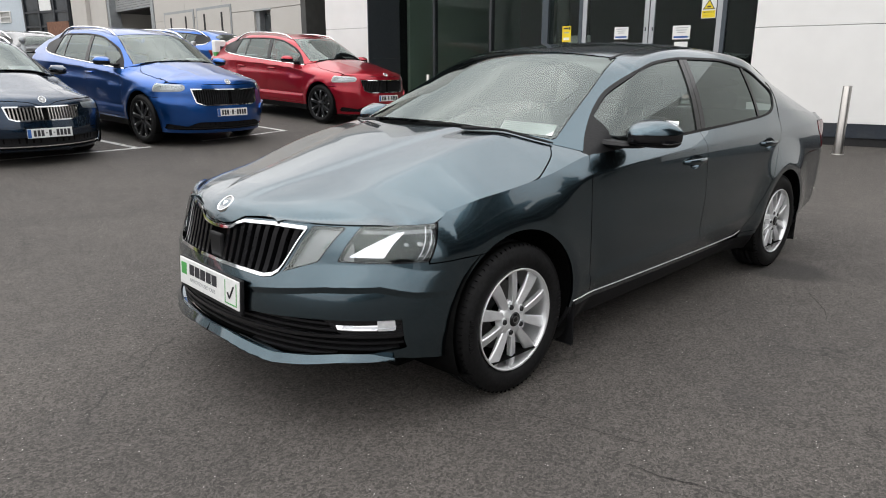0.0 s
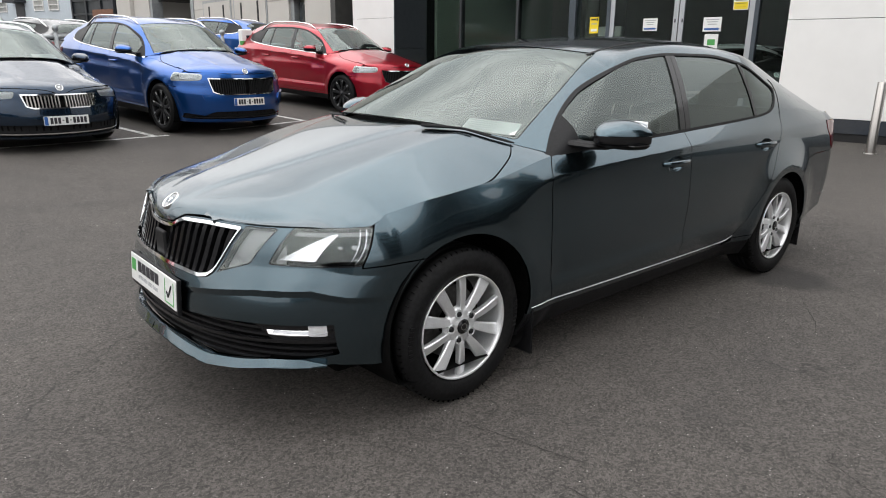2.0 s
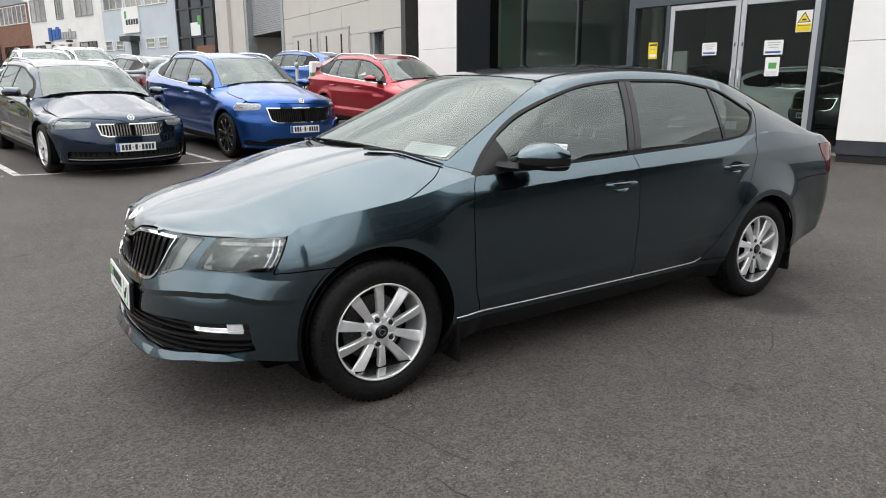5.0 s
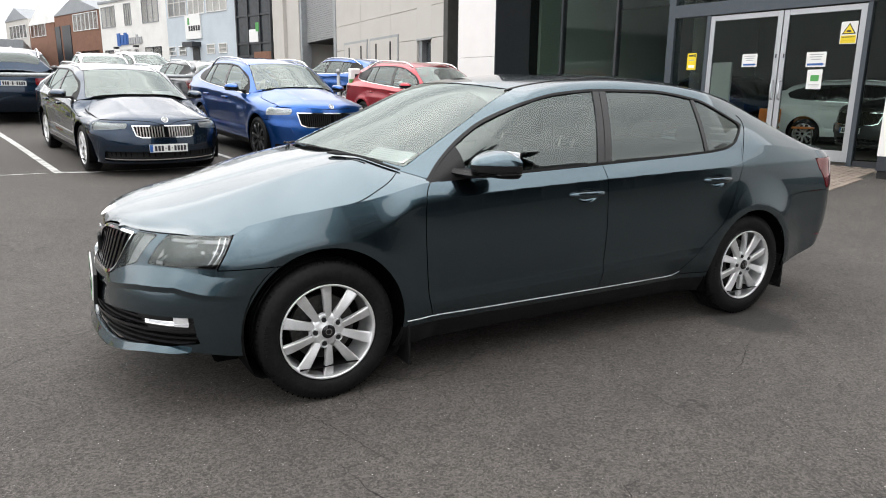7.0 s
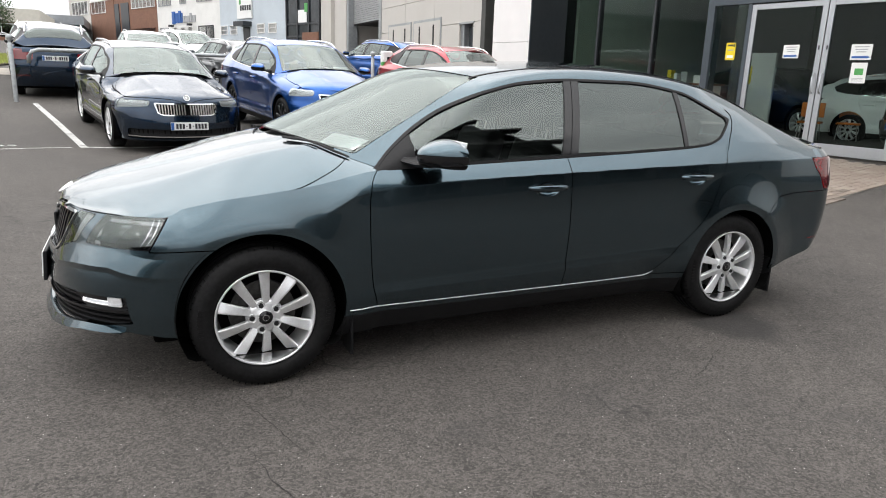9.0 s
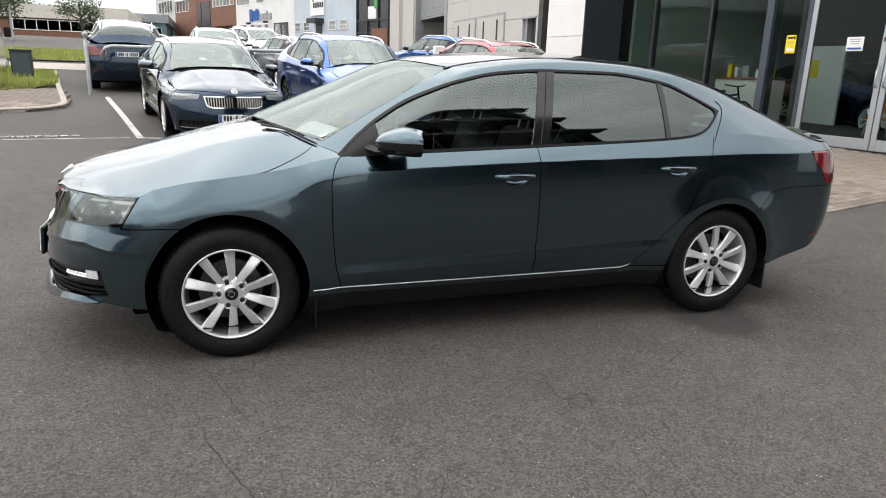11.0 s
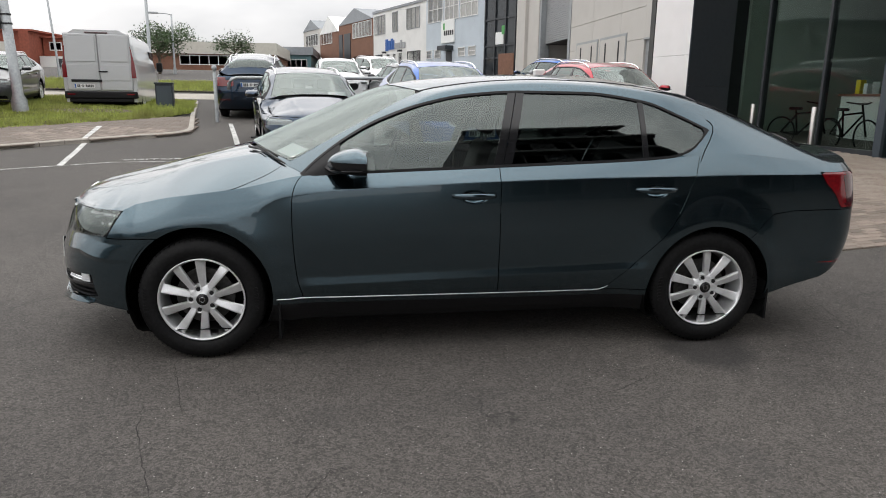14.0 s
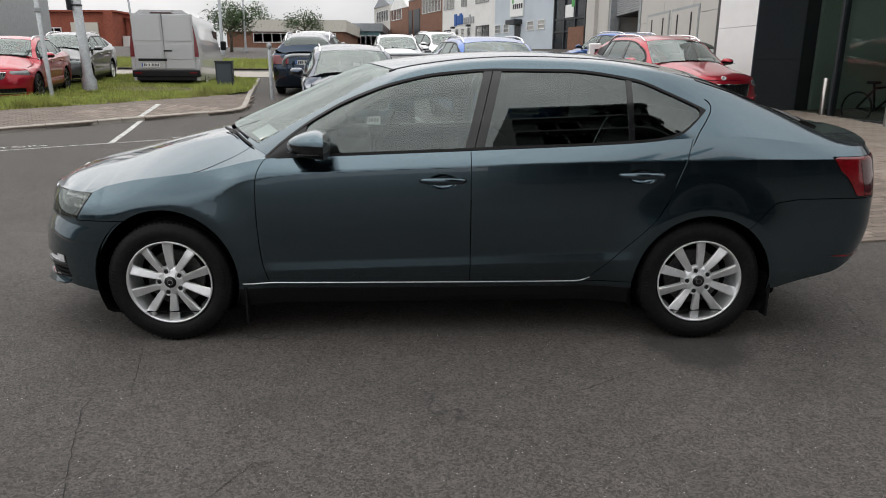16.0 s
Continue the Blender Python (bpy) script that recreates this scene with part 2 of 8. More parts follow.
def tube_bm(points, radius, sides=10, cap=True, bm=None):
    """A round tube along points; radius may be one number or one for each point."""
    bm = bm or bmesh.new()
    pts = [Vector(p) for p in points]
    rad = radius if hasattr(radius, "__len__") else [radius] * len(pts)
    rings = []
    up = Vector((0, 0, 1))
    for i, p in enumerate(pts):
        d = (pts[min(i + 1, len(pts) - 1)] - pts[max(i - 1, 0)]).normalized()
        a = d.cross(up if abs(d.z) < 0.95 else Vector((0, 1, 0))).normalized()
        b = a.cross(d)
        rings.append([bm.verts.new(p + rad[i] * (math.cos(2 * math.pi * k / sides) * a + math.sin(2 * math.pi * k / sides) * b)) for k in range(sides)])
    for r0, r1 in zip(rings, rings[1:]):
        for k in range(sides):
            bm.faces.new((r0[k], r0[(k + 1) % sides], r1[(k + 1) % sides], r1[k]))
    if cap:
        bm.faces.new(rings[0][::-1])
        bm.faces.new(rings[-1])
    bmesh.ops.recalc_face_normals(bm, faces=list(bm.faces))
    return bm


def prism_bm(outline, z0, z1, bevel=0.0):
    """An upright prism over an outline of (x, y) pairs."""
    bm = bmesh.new()
    lo = [bm.verts.new((x, y, z0)) for x, y in outline]
    hi = [bm.verts.new((x, y, z1)) for x, y in outline]
    n = len(outline)
    bm.faces.new(lo[::-1])
    top = bm.faces.new(hi)
    for i in range(n):
        bm.faces.new((lo[i], lo[(i + 1) % n], hi[(i + 1) % n], hi[i]))
    if bevel:
        bmesh.ops.bevel(bm, geom=list(top.edges), offset=bevel, segments=2, affect='EDGES', profile=0.5)
    bmesh.ops.recalc_face_normals(bm, faces=list(bm.faces))
    return bm


# ---- car bodies: smooth skins cut into panels ----
def cut_grid(us, vs, fn, gs):
    """Cells of a (u, v) grid, cut to where every function of gs(u, v, place) is positive."""
    U, V = np.meshgrid(us, vs, indexing="ij")
    P = fn(U, V)
    G = np.stack([g(U, V, P) for g in gs], -1) if gs else np.ones(U.shape + (1,))
    index, pts, faces = {}, [], []

    def vid(u, v):
        key = (round(u * 1e5), round(v * 1e5))
        if key not in index:
            index[key] = len(pts)
            pts.append((u, v))
        return index[key]

    inside = G >= 0
    for i in range(len(us) - 1):
        for j in range(len(vs) - 1):
            cell = inside[i:i + 2, j:j + 2].reshape(4, -1)
            if not cell.any(0).all():
                continue
            poly = [(us[i], vs[j], G[i, j]), (us[i + 1], vs[j], G[i + 1, j]), (us[i + 1], vs[j + 1], G[i + 1, j + 1]), (us[i], vs[j + 1], G[i, j + 1])]
            if not cell.all():
                for k in range(G.shape[-1]):
                    out = []
                    for a, b in zip(poly, poly[1:] + poly[:1]):
                        ga, gb = a[2][k], b[2][k]
                        if ga >= 0:
                            out.append(a)
                        if (ga >= 0) != (gb >= 0):
                            t = ga / (ga - gb)
                            out.append((a[0] + t * (b[0] - a[0]), a[1] + t * (b[1] - a[1]), a[2] + t * (b[2] - a[2])))
                    poly = out
                    if len(poly) < 3:
                        break
            ids = []
            for u, v, _ in poly:
                n = vid(u, v)
                if not ids or ids[-1] != n:
                    ids.append(n)
            if len(ids) > 2 and ids[0] == ids[-1]:
                ids.pop()
            if len(set(ids)) == len(ids) and len(ids) > 2:
                faces.append(ids)
    return np.array(pts).reshape(-1, 2), faces


def panel(name, us, vs, fn, gs, material, parent=None, label="", offset=0.0, thick=0.012, side=1):
    """A panel of a skin: cut, offset along the normal, with a rim of some depth. side -1 mirrors it in y."""
    uv, faces = cut_grid(us, vs, fn, gs)
    if not len(faces):
        return None
    u, v = uv[:, 0], uv[:, 1]
    e = 1e-3
    P = fn(u, v)
    N = np.cross(fn(u + e, v) - fn(u - e, v), fn(u, v + e) - fn(u, v - e))
    N /= np.linalg.norm(N, axis=1, keepdims=True) + 1e-12
    if np.sum(N * (P - [1.4, 0, 0.5])) < 0:
        N = -N
    P = P + offset * N
    if side < 0:
        P, N = P * [1, -1, 1], N * [1, -1, 1]
    # wind each face to suit the normal
    out, normals = [], []
    count = {}
    for f in faces:
        a = sum(np.cross(P[f[i]] - P[f[0]], P[f[i + 1]] - P[f[0]]) for i in range(1, len(f) - 1))
        if a @ N[f[0]] < 0:
            f = f[::-1]
        out.append(f)
        normals += [N[i] for i in f]
        for i, j in zip(f, f[1:] + f[:1]):
            count[(i, j)] = count.get((i, j), 0) + 1
    verts = list(P)
    if thick:
        inner = {}
        for (i, j) in list(count):
            if (j, i) not in count:
                for k in (i, j):
                    if k not in inner:
                        inner[k] = (len(verts), len(verts) + 1)
                        verts += [P[k], P[k] - thick * N[k]]
                q = [inner[j][0], inner[i][0], inner[i][1], inner[j][1]]
                nn = np.cross(verts[q[1]] - verts[q[0]], verts[q[2]] - verts[q[1]])
                nn = nn / (np.linalg.norm(nn) + 1e-12)
                out.append(q)
                normals += [nn] * 4
    return link_mesh(name, verts, out, material, parent, label, normals=normals)


def softmin(a, b, k):
    m = np.minimum(a, b)
    return m - k * np.log(np.exp(-(a - m) / k) + np.exp(-(b - m) / k))


BASE_SPEC = dict(
    a0=-0.30, a1=3.35,
    nose=[(0.14, -0.80), (0.22, -0.885), (0.40, -0.895), (0.55, -0.875), (0.66, -0.845), (0.72, -0.825), (0.78, -0.79)],
    tail=[(0.18, 3.55), (0.30, 3.68), (0.50, 3.765), (0.62, 3.77), (0.74, 3.745), (0.92, 3.70), (1.02, 3.64)],
    nose_n=[(0.2, 2.1), (0.45, 2.05), (0.65, 1.9), (0.8, 1.9)],
    width=[(-0.3, 0.865), (0.0, 0.893), (0.4, 0.900), (1.5, 0.905), (2.3, 0.902), (2.7, 0.905), (3.1, 0.888), (3.35, 0.868)],
    crease=[(-0.3, 0.66), (0.0, 0.74), (0.3, 0.80), (0.5, 0.842), (0.88, 0.882), (1.56, 0.908), (2.1, 0.922), (2.6, 0.930), (3.3, 0.938)],
    sharp=[(-0.3, 2.4), (0.2, 2.2), (0.5, 1.35), (1.0, 1.15), (3.35, 1.15)],
    ztop=[(-0.3, 0.77), (-0.16, 0.782), (0.13, 0.812), (0.29, 0.855), (0.40, 0.915), (0.5, 0.935), (0.86, 0.952), (1.56, 0.980), (2.26, 1.012), (2.5, 1.03), (2.8, 1.045), (3.2, 1.01), (3.35, 0.995)],
    ytop=[(-0.3, 0.748), (-0.16, 0.748), (0.13, 0.745), (0.29, 0.745), (0.40, 0.775), (0.5, 0.832), (0.86, 0.846), (1.56, 0.850), (2.26, 0.840), (2.6, 0.828), (3.0, 0.815), (3.35, 0.80)],
    roof=[(-0.3, 0.87), (0.0, 0.99), (0.15, 1.06), (0.55, 1.232), (0.95, 1.39), (1.2, 1.428), (1.5, 1.453), (1.8, 1.462), (2.1, 1.456), (2.4, 1.432), (2.7, 1.375), (3.0, 1.270), (3.28, 1.150), (3.40, 1.115), (3.65, 1.075)],
    bonnet=[(-0.87, 0.56), (-0.845, 0.68), (-0.82, 0.745), (-0.785, 0.785), (-0.7, 0.822), (-0.6, 0.852), (-0.48, 0.882), (-0.15, 0.966), (0.1, 1.028), (0.3, 1.062), (0.5, 1.08)],
    crown=[(-0.8, 0.0), (-0.6, 0.03), (-0.4, 0.075), (-0.16, 0.155), (0.05, 0.20), (0.2, 0.215), (0.3, 0.20), (0.4, 0.15)],
    shut=[(-0.6, 0.76), (-0.4, 0.742), (0.0, 0.742), (0.10, 0.740), (0.20, 0.722), (0.28, 0.690), (0.35, 0.645), (0.42, 0.58)],
    dlo_lo=[(0.5, 0.932), (0.86, 0.950), (1.56, 0.980), (2.26, 1.010), (2.45, 1.026), (2.55, 1.055), (2.62, 1.105), (2.69, 1.168)],
    dlo_hi=[(0.5, 0.94), (0.59, 1.02), (0.74, 1.125), (0.91, 1.215), (1.14, 1.297), (1.37, 1.343), (1.65, 1.362), (1.99, 1.360), (2.32, 1.318), (2.51, 1.248), (2.69, 1.168)],
    lip=[(0.0, 0.700), (0.05, 0.708), (0.12, 0.738), (0.22, 0.755), (0.47, 0.765), (0.74, 0.757), (0.9, 0.755)],
    arch=0.372, arch_z=(0.33, 0.33), lamp_edge=(-0.445, 0.0), tail_dx=0.0, base_z=0.17, wheelbase=2.686, rear_glass=(2.66, 3.27),
    warp=(1.0, 1.0, 1.0),
)


class Skin:
    """The smooth skins of one car: lower body, cabin and bonnet."""

    def __init__(self, **changes):
        s = dict(BASE_SPEC, **changes)
        self.s = s
        self.nose, self.tail, self.nose_n, self.width = spline(s["nose"]), spline(s["tail"]), spline(s["nose_n"]), spline(s["width"])
        self.crease, self.sharp, self.ztop, self.ytop = spline(s["crease"]), spline(s["sharp"]), spline(s["ztop"]), spline(s["ytop"])
        self.roof, self.bonnet, self.crown, self.shut = spline(s["roof"]), spline(s["bonnet"]), spline(s["crown"]), spline(s["shut"])
        self.dlo_lo, self.dlo_hi, self.lip = spline(s["dlo_lo"]), spline(s["dlo_hi"]), spline(s["lip"])
        self.a0, self.a1 = s["a0"], s["a1"]
        self.warp = np.array(s["warp"])

    def half_width(self, x, z):
        """The half width of the lower body at a place along the car and a height."""
        w, zc, zt, yt = self.width(x), self.crease(x), self.ztop(x), self.ytop(x)
        mid = np.clip((x - 0.40) / 0.12, 0, 1) * np.clip((2.75 - x) / 0.5, 0, 1)
        low = np.interp(z, [0.10, 0.17, 0.26, 0.31, 0.36, 0.425, 0.462, 0.52, 0.64, 0.80], [0.17, 0.095, 0.035, 0.020, 0.010, 0.014, 0.024, 0.012, 0.003, 0.0])
        plain = np.interp(z, [0.10, 0.17, 0.26, 0.36, 0.50, 0.64, 0.80], [0.14, 0.075, 0.035, 0.015, 0.004, 0.0, 0.0])
        d = mid * low + (1 - mid) * plain
        under = 0.012 * mid * np.clip(1 - ((zc - 0.06 - z) / 0.09) ** 2, 0, 1)
        below = w - d - under
        t = np.clip((z - zc) / np.maximum(zt - zc, 1e-3), 0, 1.6)
        above = yt + (w - yt) * (1 - np.abs(t) ** self.sharp(x))
        # wheel arch flare
        fl = 0.0
        for xw, az in zip((0.0, self.s["wheelbase"]), self.s["arch_z"]):
            r = np.hypot(x - xw, z - az)
            fl = fl + 0.016 * np.exp(-((r - self.s["arch"] - 0.01) / 0.05) ** 2)
        k = 1 / (1 + np.exp(-(z - zc) / 0.004 / (1 + 6 * (1 - np.clip((x - 0.1) / 0.5, 0, 1)))))
        return (1 - k) * below + k * above + fl * (1 - k)

    def body(self, a, z):
        a, z = np.broadcast_arrays(np.asarray(a, float), np.asarray(z, float))
        x = np.clip(a, self.a0, self.a1)
        y = self.half_width(x, z)
        X, Y = x.copy(), y.copy()
        f = np.clip((self.a0 - a) * math.pi / 2, 0, math.pi / 2 + 0.01)
        g = np.clip((a - self.a1) * math.pi / 2, 0, math.pi / 2 + 0.01)
        n = self.nose_n(z)
        if "shelf" in self.s:
            # a crease round the bumper: its upper face leans to the sky
            yy = np.abs(y * np.cos(f))
            zc = np.interp(yy, [0.0, 0.25, 0.57, 0.75, 0.83, 0.9], [0.50, 0.506, 0.551, 0.562, 0.535, 0.52])
            tri = np.clip(np.minimum(1 - (z - zc) / 0.075, 1 + (z - zc) / 0.022), 0, 1)
            y = y * (1 + self.s["shelf"] * tri * np.clip(f / 0.35, 0, 1))
            bulge = self.s["shelf"] * tri * np.clip(f / 0.35, 0, 1)
        else:
            bulge = 0.0
        fm, gm = a < self.a0, a > self.a1
        X = np.where(fm, self.a0 - (self.a0 - self.nose(z)) * (1 + bulge) * np.abs(np.sin(f)) ** (2 / n), X)
        Y = np.where(fm, y * np.sign(np.cos(f)) * np.abs(np.cos(f)) ** (2 / n), Y)
        X = np.where(gm, self.a1 + (self.tail(z) - self.a1) * np.abs(np.sin(g)) ** (2 / 3.0), X)
        Y = np.where(gm, y * np.sign(np.cos(g)) * np.abs(np.cos(g)) ** (2 / 3.0), Y)
        return np.stack([X, Y, z], -1) * self.warp

    def a_of_y(self, y, z=0.6):
        """The unrolled place on the nose where the half width is y."""
        w = float(self.half_width(self.a0, z))
        return self.a0 - math.acos(min(1, max(0, y / w)) ** (float(self.nose_n(z)) / 2)) * 2 / math.pi

    def cabin_z(self, x, y):
        y = np.abs(y)
        fade = np.clip((1.7 - x) / 0.6, 0, 1)
        top = self.roof(x - 0.30 * fade * (y / 0.72) ** 2) - 0.055 * (y / 0.62) ** 2.4
        zb, yb = self.ztop(x), self.ytop(x)
        q = np.clip((x - 2.35) / 0.75, 0, 1)
        m1, m2 = 0.35 + 0.65 * q * q * (3 - 2 * q), 0.50
        side = zb + (-m1 + np.sqrt(m1**2 + 4 * m2 * np.maximum(yb - y, -0.05))) / (2 * m2)
        return softmin(top, side, 0.012)

    def cabin(self, x, y):
        x, y = np.broadcast_arrays(np.asarray(x, float), np.asarray(y, float))
        return np.stack([x, y, self.cabin_z(x, y)], -1) * self.warp

    def bonnet_z(self, x, y):
        y = np.abs(y)
        fade = np.clip((-0.05 - x) / 0.4, 0, 1)
        fade = fade * fade * (3 - 2 * fade)
        ridge = 0.006 * np.exp(-((y - 0.30 - 0.14 * np.clip(x + 0.7, 0, 1)) / 0.035) ** 2) * np.clip((x + 0.78) / 0.2, 0, 1)
        edge = self.bonnet(x - 0.28 * fade) - self.ztop(x) - 0.002
        crown = np.where(x > self.a0, edge, self.crown(x))
        corner = 0.013 * np.clip((y - 0.5) / 0.245, 0, 1.05) ** 2.2 * np.clip((self.a0 - x) / 0.12, 0, 1) ** 1.5
        return self.bonnet(x - 0.27 * fade * (y / 0.72) ** 2) - crown * (y / np.maximum(0.742, self.ytop(x) - 0.003)) ** 2.7 + ridge + corner

    def hood(self, x, y):
        x, y = np.broadcast_arrays(np.asarray(x, float), np.asarray(y, float))
        return np.stack([x, y, self.bonnet_z(x, y)], -1) * self.warp


def ease(t):
    t = np.clip(t, 0, 1)
    return t * t * (3 - 2 * t)


class GreySkin(Skin):
    """The grey car's own skin: bowed doors with a ledge, ridged arches and a bonnet with edged flanks."""

    def half_width(self, x, z):
        w, zc, zt, yt = self.width(x), self.crease(x), self.ztop(x), self.ytop(x)
        door = ease((x - 0.25) / 0.3)
        bow = (0.003 + 0.012 * door) * np.clip((z - 0.60) / np.maximum(zc - 0.60, 0.15), 0, 1.2) ** 2
        mid = ease((x - 0.43) / 0.12) * ease((2.55 - x) / 0.45)
        zl = z - (0.412 + 0.0315 * x)
        low = np.interp(zl, [-0.32, -0.24, -0.15, -0.11, -0.056, -0.044, -0.006, 0.003, 0.04, 0.08, 0.12, 0.16, 0.20], [0.17, 0.098, 0.046, 0.028, 0.0105, 0.008, 0.0132, 0.0138, 0.0102, 0.0066, 0.0035, 0.0012, 0.0])
        plain = np.interp(z, [0.10, 0.17, 0.26, 0.36, 0.50, 0.64, 0.80], [0.14, 0.075, 0.035, 0.015, 0.004, 0.0, 0.0])
        below = w - mid * low - (1 - mid) * plain - bow
        wc = w - (0.003 + 0.012 * door) * np.clip((zc - 0.60) / np.maximum(zc - 0.60, 0.15), 0, 1.2) ** 2
        t = np.clip((z - zc) / np.maximum(zt - zc, 1e-3), 0, 1.6)
        above = yt + (wc - yt) * (1 - t ** self.sharp(x))
        k = 1 / (1 + np.exp(-(z - zc) / 0.004 / (1 + 6 * (1 - np.clip((x - 0.1) / 0.5, 0, 1)))))
        y = (1 - k) * below + k * above
        # a raised lip round each arch, edged, that fades into the side
        for xw, az, f in zip((0.0, self.s["wheelbase"]), self.s["arch_z"], (0.017, 0.024)):
            u = (np.hypot(x - xw, z - az) - self.s["arch"] - 0.038) / 0.18
            u = 0.03 * np.logaddexp(0, np.clip(u, -9, 9) / 0.03)
            y = y + f * np.clip(1 - u, 0, 1) ** 1.7
        return y

    def nose_at(self, y):
        """Where the nose stands, along the car, at the height of the lamps' upper edge."""
        if "nose_line" not in self.s:
            ys = np.linspace(0.0, 0.80, 41)
            self.s["nose_line"] = linear([(v, float(self.body(np.array(self.a_of_y(v, 0.764)), np.array(0.764))[0])) for v in ys])
        return self.s["nose_line"](y)

    def bonnet_z(self, x, y):
        y = np.abs(y)
        fade = ease((-0.05 - x) / 0.4)
        edge = self.bonnet(x - 0.28 * fade) - self.ztop(x) - 0.002
        q = ease((x + 0.32) / 0.12)
        crown = (1 - q) * self.crown(x) + q * edge
        yt = np.maximum(0.742, self.ytop(x) - 0.003)
        yk = np.interp(x, [-0.8, -0.5, -0.25, 0.0, 0.25], [0.39, 0.47, 0.50, 0.52, 0.535])
        soft = lambda v: 0.012 * np.logaddexp(0, v / 0.012)
        drop = 0.45 * (y / yt) ** 2.2 + 0.55 * soft(y - yk) / (yt - yk)
        yr = 0.10 + 0.24 * np.clip(x + 0.76, 0, 1)
        ridge = 0.007 / (1 + np.exp(np.clip((y - yr) / 0.011, -30, 30))) * np.clip((x + 0.80) / 0.15, 0, 1)
        corner = 0.013 * np.clip((y - 0.5) / 0.245, 0, 1.05) ** 2.2 * np.clip((self.a0 - x) / 0.12, 0, 1) ** 1.5
        z = self.bonnet(x - 0.27 * fade * (y / 0.72) ** 2) - crown * drop + ridge - 0.004 + corner
        # the front edge comes forward to the lamps
        front = self.lip(y) + 0.003 + 0.20 * (x - self.nose_at(y)) - 2.0 * np.clip(0.30 - y, 0, 1) - 2.5 * np.clip(x + 0.56, 0, 1) ** 2
        return -softmin(-z, -front, 0.004)


def steps(a, b, h):
    return np.linspace(a, b, max(2, int(round((b - a) / h)) + 1))


def build_car(car, sk, paint, h=0.02, doors=(0.472, 1.512), rear_edge=None, bumper_z=0.625, cladding=None, roof_paint=None, glass_rear=None, rails=False, chrome_dlo=False, inner=True, handles=()):
    """Body panels, glass and trim common to all cars, as parts of the thing car."""
    s, wb = sk.s, sk.s["wheelbase"]
    wx, wy, wz = sk.warp
    gap = 0.0022 / wx
    rear_edge = rear_edge or spline([(0.30, 2.09), (0.34, 2.12), (0.46, 2.24), (0.68, 2.45), (0.93, 2.565), (1.0, 2.59), (1.09, 2.622), (1.2, 2.63)])
    (azf, azr), ar = s["arch_z"], s["arch"]
    le0, le1 = s["lamp_edge"]
    sill = 0.318
    nose_top = spline(s["nose_top"]) if "nose_top" in s else None
    if nose_top:
        fr_top = lambda U, V, P: np.where(U < sk.a0, np.where(P[..., 0] > -0.405, nose_top(P[..., 0]), sk.lip(np.abs(P[..., 1]))), sk.ztop(U)) - V - 0.014
    else:
        fr_top = lambda U, V, P: np.where(U < sk.a0, sk.lip(np.abs(P[..., 1]) / wy), 9.0) - V
    fe = spline(s["front_edge"]) if "front_edge" in s else (lambda z: doors[0] + 0 * z)
    arch_f = lambda U, V, P: np.hypot(U, V - azf) - ar
    arch_r = lambda U, V, P: np.hypot(U - wb, V - azr) - ar
    zs = np.unique(np.concatenate([steps(s["base_z"], 0.30, h), steps(0.30, 0.48, h / 2), steps(0.48, 0.78, h), steps(0.78, 1.06, h / 3)] + ([steps(0.36, 0.50, 0.0045)] if nose_top else [])))
    top = lambda U, V, P: sk.ztop(np.clip(U, sk.a0, sk.a1)) - V
    made = {}
    hole = lambda U, V, P: np.minimum.reduce([((U - x) / 0.068) ** 2 + ((V - z) / 0.036) ** 2 - 1 for x, z in handles] + [9 + 0 * V])
    for sd in (-1, 1):
        # wings, doors, rear quarters, sills
        part_wing = panel("wing", steps(sk.a0 - 0.22, doors[0] + 0.09, h), zs, sk.body, [
            lambda U, V, P: np.minimum(P[..., 0] / wx - le0 - le1 * np.clip(V - 0.638, 0, 1), 1) - gap, lambda U, V, P: fe(V) - gap - U,
            arch_f, lambda U, V, P: V - np.where(U < 0, bumper_z + gap, 0.285), lambda U, V, P: top(U, V, P) + 0.012 * (U < sk.a0), lambda U, V, P: fr_top(U, V, P) + 0.016], paint, car, side=sd)
        panel("front_door", steps(doors[0] - 0.02, doors[1] + 0.02, h), zs, sk.body, [
            lambda U, V, P: U - fe(V) - gap, lambda U, V, P: doors[1] - gap - U, lambda U, V, P: V - sill - gap, top, hole], paint, car, side=sd)
        panel("rear_door", steps(doors[1] - 0.02, 2.68, h), zs, sk.body, [
            lambda U, V, P: U - doors[1] - gap, lambda U, V, P: rear_edge(V) - gap - U, lambda U, V, P: V - sill - gap, top, lambda U, V, P: arch_r(U, V, P) - 0.012, hole], paint, car, side=sd)
        line = linear([(2.5, 0.56), (2.90, 0.60), (3.03, 0.725), (3.15, 0.742), (4.4, 0.752)])
        lamp_in = lambda U, V: np.minimum.reduce([U - (3.30 + 0.14 * (0.94 - V) / 0.2), 3.95 - U, V - 0.752, 0.950 - V + 0.02 * np.clip(U - 3.35, 0, 1)])
        panel("rear_quarter", steps(2.0, sk.a1 + 0.35, h), zs, sk.body, [
            lambda U, V, P: U - rear_edge(V) - gap, arch_r, lambda U, V, P: V - np.where(U < wb, sill, line(U)) - gap, top, lambda U, V, P: 3.66 - U + 0 * V, lambda U, V, P: -lamp_in(U, V)], paint, car, side=sd)
        panel("tailgate", steps(sk.a1 + 0.28, sk.a1 + 1.0, h), zs, sk.body, [
            lambda U, V, P: U - 3.66 - gap, lambda U, V, P: V - line(U) - gap, lambda U, V, P: 0.99 - V, lambda U, V, P: -lamp_in(U, V)], paint, car, side=sd)
